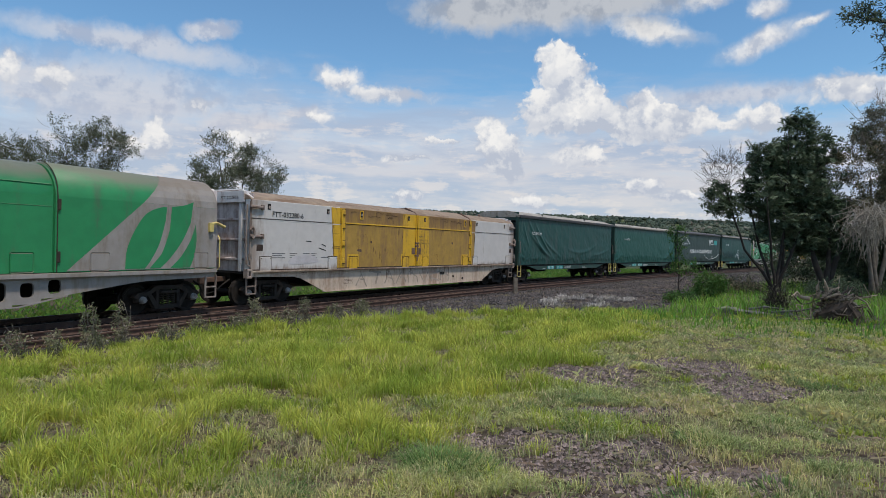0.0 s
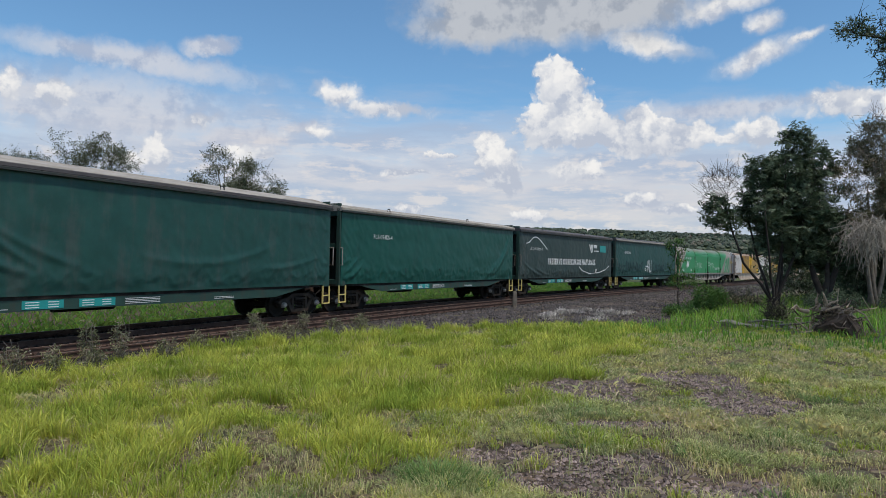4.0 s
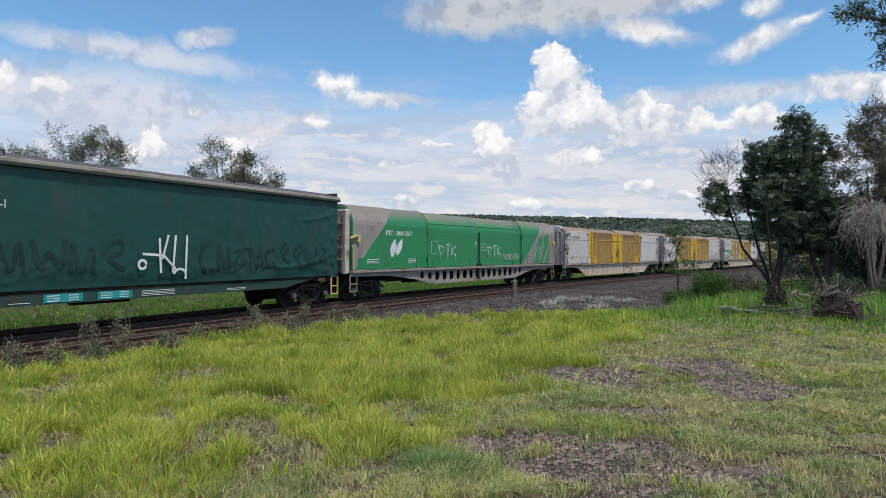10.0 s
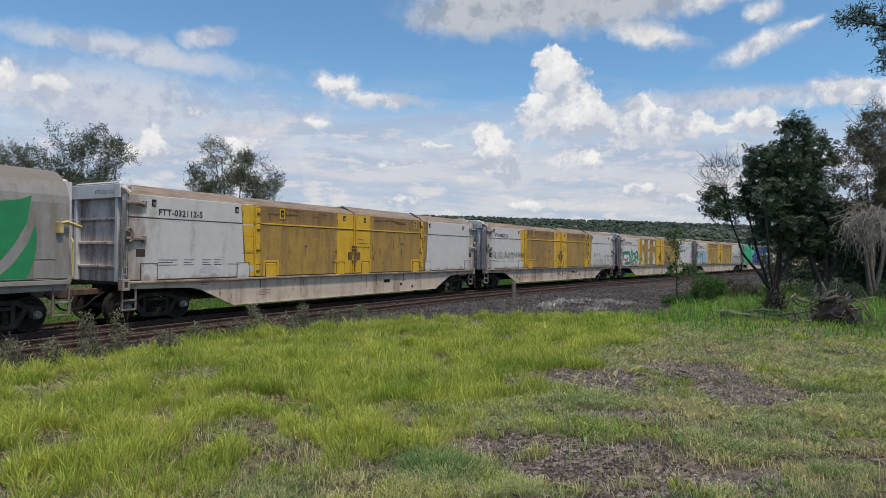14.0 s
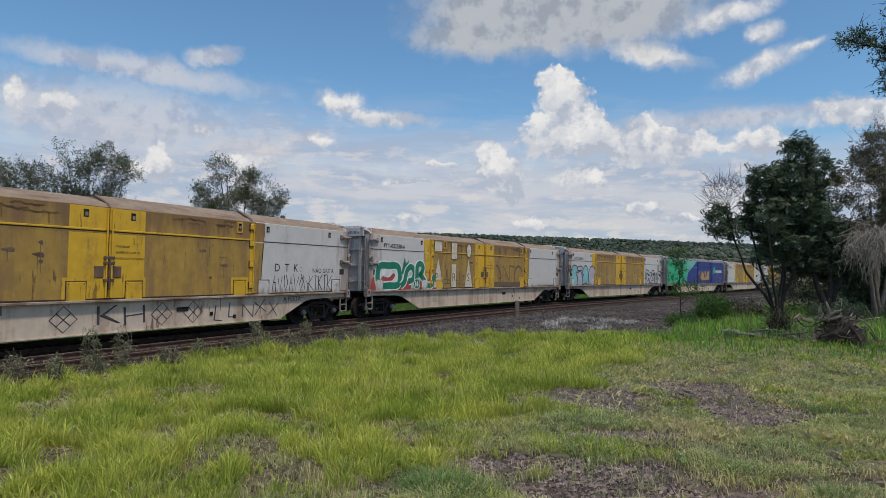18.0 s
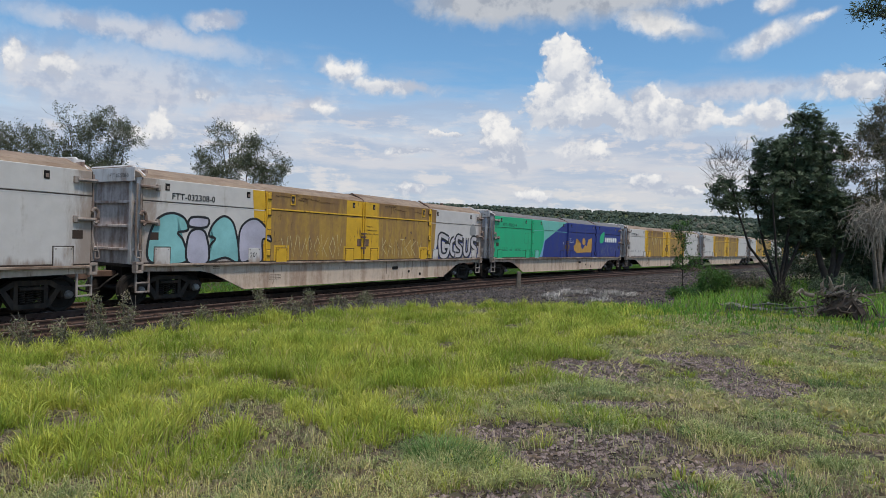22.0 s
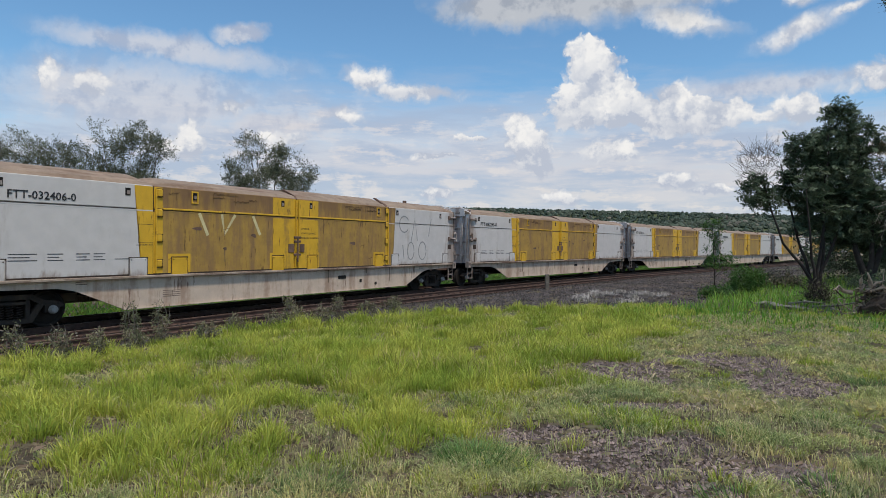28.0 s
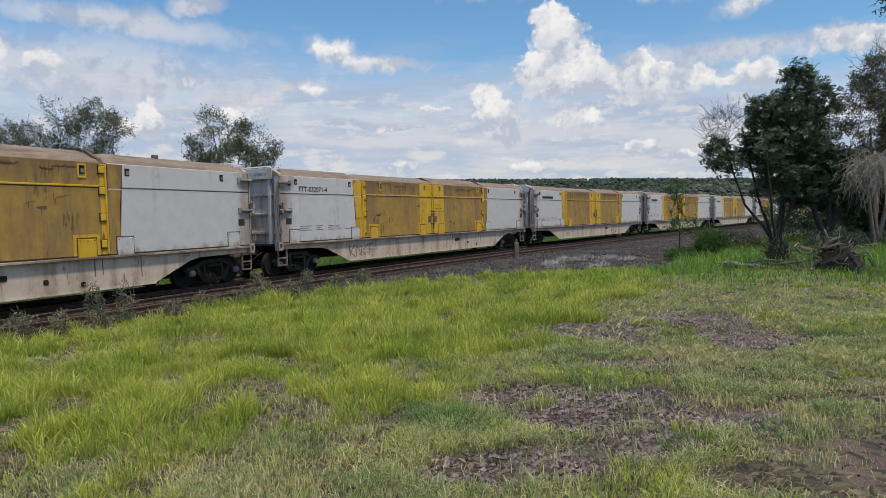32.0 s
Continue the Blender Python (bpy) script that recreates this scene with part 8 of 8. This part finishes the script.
for _i, _w in ftt_all.items():
    if _i < 17:
        for _x in ((-5.6, -1.3), (0.9, 4.6)):
            scars(_w, np.random.RandomState(300 + _i * 2 + int(_x[0] > 0)), *_x)
tag_letters(ftt_all[14], np.random.RandomState(4), -6.4, -4.9, 0.5, 0.95, 4, black_paint, 0.035, -1.524)
for _x in (-7.8, -6.3):
    bubble(ftt_all[7], [(_x, 1.45), (_x + 0.1, 1.6), (_x + 0.6, 1.62), (_x + 0.7, 1.42)], silver_paint, None, 0, PAINT_Y)
bubble(ftt_all[1], [(-8.4, 1.45), (-8.2, 1.72), (-7.2, 1.75), (-7.0, 1.5)], silver_paint, None, 0, PAINT_Y)
stroke(ftt_all[1], "scratch", [[(-7.6, 2.3), (-7.3, 2.28)], [(-6.9, 2.05), (-6.5, 1.95)], [(-6.75, 2.2), (-6.5, 2.12)]], 0.035, black_paint, PAINT_Y)
tag_letters(ftt_all[1], np.random.RandomState(5), -4.6, 3.0, 0.5, 1.0, 8, sill_stain, 0.09, -1.524)

# the mint, aqua and navy wagon
suz = sliding_wagon((mint_paint, aqua_paint, navy_paint, navy_paint, navy_paint), "mint green, aqua and navy freight wagon, on rails", roof_mauve)
door_dress(suz, navy_paint, False, mint_paint)
data_panel(suz, frame_green, -9.25)
lettering("wagon_number", "FTT - 032121-4", 0.265, black_paint, suz, -9.27, PAINT_Y, 3.13, "black wagon number")
_o = lettering("wagon_number", "FTT-032121-4", 0.16, black_paint, suz, -HALF - 0.024, -0.05, 3.70)
_o.rotation_euler.z = radians(-90)
_edge = spline([(-4.45, 1.27), (-4.1, 1.8), (-3.9, 2.35), (-3.95, 3.0), (-4.15, 3.45), (-4.35, 3.67)], 5)
flat_patch(suz, "mint_field", [(-5.66, 3.67), (-5.66, 1.27)] + _edge, mint_paint, -SIDE_Y - 0.003, "mint painted field")
flat_patch(suz, "blue_field", spline([(-4.45, 1.27), (-4.1, 1.8), (-3.9, 2.30)], 5) + [(-3.75, 2.36), (-4.05, 1.27)], sky_paint, -SIDE_Y - 0.003, "pale blue painted field")
flat_patch(suz, "navy_field", [(-4.05, 1.27), (-3.75, 2.36), (-0.48, 3.67), (-0.28, 3.67), (-0.28, 1.27)], navy_paint, -SIDE_Y - 0.003, "navy painted field")
flat_patch(suz, "brand_leaf", spline([(5.75, 2.35), (5.75, 2.8), (6.15, 3.1), (6.6, 3.2), (6.55, 2.6), (6.2, 2.35)], 5, True), mint_paint, PAINT_Y, "green leaf mark")
for _k in range(6):
    _x = 6.95 + 0.43 * _k
    flat_patch(suz, "brand_mark", spline([(_x - 0.15, 2.44), (_x - 0.15, 2.76), (_x + 0.15, 2.76), (_x + 0.15, 2.44)], 3, True), white_line, PAINT_Y, "plain white brand mark")
for _p in ([(0.95, 1.75), (0.8, 2.05), (1.2, 2.2), (1.25, 2.55), (1.45, 2.6), (1.5, 2.3), (2.1, 2.25), (2.22, 1.9), (2.22, 1.58), (1.4, 1.55)], [(2.2, 1.58), (2.2, 1.9), (2.5, 1.85), (2.9, 2.15), (3.22, 2.05), (3.22, 1.6)], [(3.2, 1.6), (3.2, 2.05), (3.45, 2.55), (3.75, 2.6), (4.1, 2.7), (4.2, 2.35), (4.0, 2.2), (4.1, 1.6)]):
    flat_patch(suz, "gold_shape", _p, gold_paint, PAINT_Y, "gold painted shape")
bubble(suz, [(2.35, 2.3), (2.5, 2.65), (2.85, 2.55), (2.9, 2.25), (2.6, 2.15)], gold_paint)
tag_letters(suz, np.random.RandomState(14), 6.0, 9.8, 1.3, 2.2, 6, grey_overpaint, 0.03)
lettering("scrawl", "E", 0.24, white_line, suz, -0.95, PAINT_Y - 0.004, 2.15)
for _k, _t in enumerate(("Trafegar", "somente com os", "módulos travados")):
    lettering("notice", _t, 0.10, white_line, suz, 0.05, PAINT_Y - 0.006, 2.52 - 0.13 * _k)
stroke(suz, "poster_frame", [[(-6.55, 2.15), (-6.02, 2.15), (-6.02, 2.75), (-6.55, 2.75)]], 0.016, frame_green, PAINT_Y, "", True)
place(11, suz, 8.98)

# curtain-sided wagons
_w = place(2, curtain_wagon(curtain_dark, frame_green, roof_grey, roof_dark, "dark green curtain-sided freight wagon with a slack, creased tarpaulin", (
    (-5.6, 2.9, -42, 1.5, 0.10, 0.07), (-4.6, 2.75, -40, 1.4, 0.08, 0.06), (-5.0, 2.3, -28, 1.6, 0.10, 0.06), (-6.9, 3.0, -62, 0.8, 0.07, 0.04), (-3.4, 2.3, -25, 1.2, 0.09, 0.035), (2.0, 2.0, 4, 2.5, 0.12, 0.03), (5.6, 1.9, 8, 1.5, 0.10, 0.03)), 3, 0.40), 6.65)
cloth_words(_w, "wagon_number", "FLS 054128-1", 0.27, white_line, -6.2, 3.1, "white wagon number")
_w = place(3, curtain_wagon(curtain_green, frame_green, roof_grey, roof_grey, "bright dark-green curtain-sided freight wagon, tarpaulin drawn taut", (
    (-7.2, 1.9, 40, 0.5, 0.06, 0.04), (-7.0, 1.6, 35, 0.6, 0.06, 0.04), (6.3, 2.2, 40, 1.3, 0.10, 0.05), (6.8, 2.9, 52, 0.9, 0.08, 0.04), (5.2, 1.7, 30, 1.3, 0.12, 0.03)), 4), 6.65)
for _x in (-6.2, -3.3, -0.4, 2.5, 5.4):
    for _q in (-0.06, 0.06):
        cloth_stroke(_w, "strap", [(_x + _q, 1.62 + 0.03 * k) for k in range(8)], 0.022, frame_dark, "dark strap end")
cloth_words(_w, "wagon_number", "FLS-054121-4" , 0.27, white_line, -5.75, 3.1, "white wagon number")
_w = place(4, curtain_wagon(curtain_grey, frame_green, roof_dark, roof_dark, "dark grey curtain-sided freight wagon with a white slogan", (
    (-7.2, 3.2, 60, 0.7, 0.06, 0.04), (-6.2, 1.7, -20, 1.2, 0.07, 0.04), (-4.5, 1.5, -12, 1.2, 0.06, 0.03), (6.9, 3.0, 62, 1.0, 0.07, 0.06), (6.6, 1.9, 40, 0.8, 0.07, 0.05), (3.5, 1.45, 6, 1.6, 0.06, 0.03)), 5), 6.65)
cloth_words(_w, "wagon_number", "FLS  054009 - 9", 0.28, white_line, -6.4, 3.0, "white wagon number")
cloth_words(_w, "slogan", "PRESERVE OS RECURSOS NATURAIS.", 0.56, white_line, -3.88, 2.10, "white slogan letter", 0.022, 0.765)
cloth_stroke(_w, "white_swoosh", spline([(-7.1, 3.42), (-6.6, 3.5), (-6.0, 3.82), (-5.4, 3.82), (-4.6, 3.45), (-4.0, 3.1)], 14), 0.07, white_line, "white painted swoosh")
cloth_stroke(_w, "white_swoosh", spline([(1.3, 1.95), (1.9, 1.66), (2.6, 1.54), (3.0, 1.50)], 14), 0.045, white_line, "white painted swoosh")
cloth_stroke(_w, "white_swoosh", spline([(3.0, 1.42), (3.6, 1.42), (4.3, 1.46), (4.62, 1.72), (4.45, 1.70), (4.5, 1.5), (5.2, 1.5), (6.4, 1.72), (7.4, 2.05)], 14), 0.07, white_line, "white painted swoosh")
for _p in ([(3.1, 3.66), (3.3, 3.66), (3.62, 3.06), (3.5, 3.02)], [(3.4, 3.66), (3.58, 3.66), (3.7, 3.3), (3.62, 3.2)], [(3.75, 3.66), (3.95, 3.66), (3.75, 3.06), (3.66, 3.12)]):
    flat_patch(_w, "brand_mark", _p, white_line, -1.615, "white brand mark")
for _x0, _x1, _z0, _z1 in ((4.05, 4.22, 3.40, 3.66), (4.27, 4.44, 3.40, 3.66), (4.49, 4.64, 3.40, 3.66), (4.07, 5.02, 3.13, 3.22)):
    flat_patch(_w, "text_bar", [(_x0, _z0), (_x1, _z0), (_x1, _z1), (_x0, _z1)], white_line, -1.615)
flat_patch(_w, "teal_block", [(5.3, 3.1), (6.5, 3.1), (6.5, 3.62), (5.3, 3.62)], teal_label, -1.615, "plain teal rectangle")
_w = place(5, curtain_wagon(curtain_teal, frame_green, roof_dark, roof_grey, "dark teal curtain-sided freight wagon with faded painted letters", (
    (6.6, 3.4, 10, 0.9, 0.06, 0.03), (5.5, 1.6, 5, 2.0, 0.06, 0.03), (-6.5, 3.5, -15, 0.8, 0.06, 0.02)), 6), 6.65)
cloth_words(_w, "wagon_number", "FLS-054100-1", 0.29, white_line, -5.95, 3.12, "white wagon number")
scrawl(_w, np.random.RandomState(15), -7.4, -1.4, 1.45, 2.55, 7, faded_tag, 0.15)
scrawl(_w, np.random.RandomState(16), 1.0, 7.2, 1.45, 2.5, 9, faded_tag, 0.13)
stroke(_w, "white_tag", [[(-0.45, 2.5), (-0.4, 1.5)], [(-0.15, 2.6), (-0.35, 1.9)], [(0.1, 2.6), (0.0, 1.5)], [(0.5, 2.6), (0.45, 1.3)], [(-1.0, 2.05), (-0.3, 2.0), (0.1, 1.6)], arc(0.25, 1.45, 0.2, 0.15, 0, 180), arc(-1.0, 1.75, 0.12, 0.12, 0, 340)], 0.075, white_line, -1.648, "white scrawled tag")

# rounded wagons
_w = place(0, green_wagon("FTT - 844120-1"), 9.05)
_w = place(6, green_wagon("FTT - 844122-7"), 9.05)
for _x in (-3.98, 1.05):
    for _ln in ([(0.1, 2.35), (0.3, 1.75), (0.75, 2.3), (0.0, 2.42)], [(0.95, 2.45), (1.6, 2.5)], [(1.3, 2.48), (1.25, 1.75)], [(1.75, 2.45), (1.8, 1.8)], [(2.35, 2.4), (1.8, 2.1), (2.4, 1.75)]):
        stroke(_w, "painted_letter", [[(_x + 0.70 * p, 1.92 + (q - 1.75) * 0.78) for p, q in _ln]], 0.10, spray_white, -1.563, "white sprayed letter")
    for _p, _q, _l in ((1.25, 1.92, 0.3), (0.3, 1.92, 0.22), (1.8, 1.95, 0.2), (2.3, 1.95, 0.26)):
        stroke(_w, "paint_drip", [[(_x + 0.70 * _p, _q + 0.05), (_x + 0.70 * _p + 0.01, _q - _l)]], 0.022, spray_white, -1.561)
tag_letters(_w, np.random.RandomState(17), 2.95, 5.1, 1.66, 2.02, 8, spray_white, 0.075, -1.588)
tag_letters(_w, np.random.RandomState(18), 7.3, 8.5, 1.65, 2.45, 4, spray_white, 0.08, -1.628)


# ---------------------------------------------------------------- what moves
def motions():
    for i, (w, half) in train.items():
        rows = []
        for k in range(0, 33):
            rows.append((float(k), wagon_pose(TRAIN_AT_13 + ORDER[i] - SPEED * (k - 13), half)))
        walk(w, rows)
        turn = -SPEED / WHEEL_R / 15
        for ws in [o for o in w.children_recursive if o.name.startswith("wheelset")]:
            at = Matrix.Translation(ws.location)
            walk(ws, [(k / 15, at @ Matrix.Rotation(turn * k, 4, "Y")) for k in range(0, 481)])


motions()
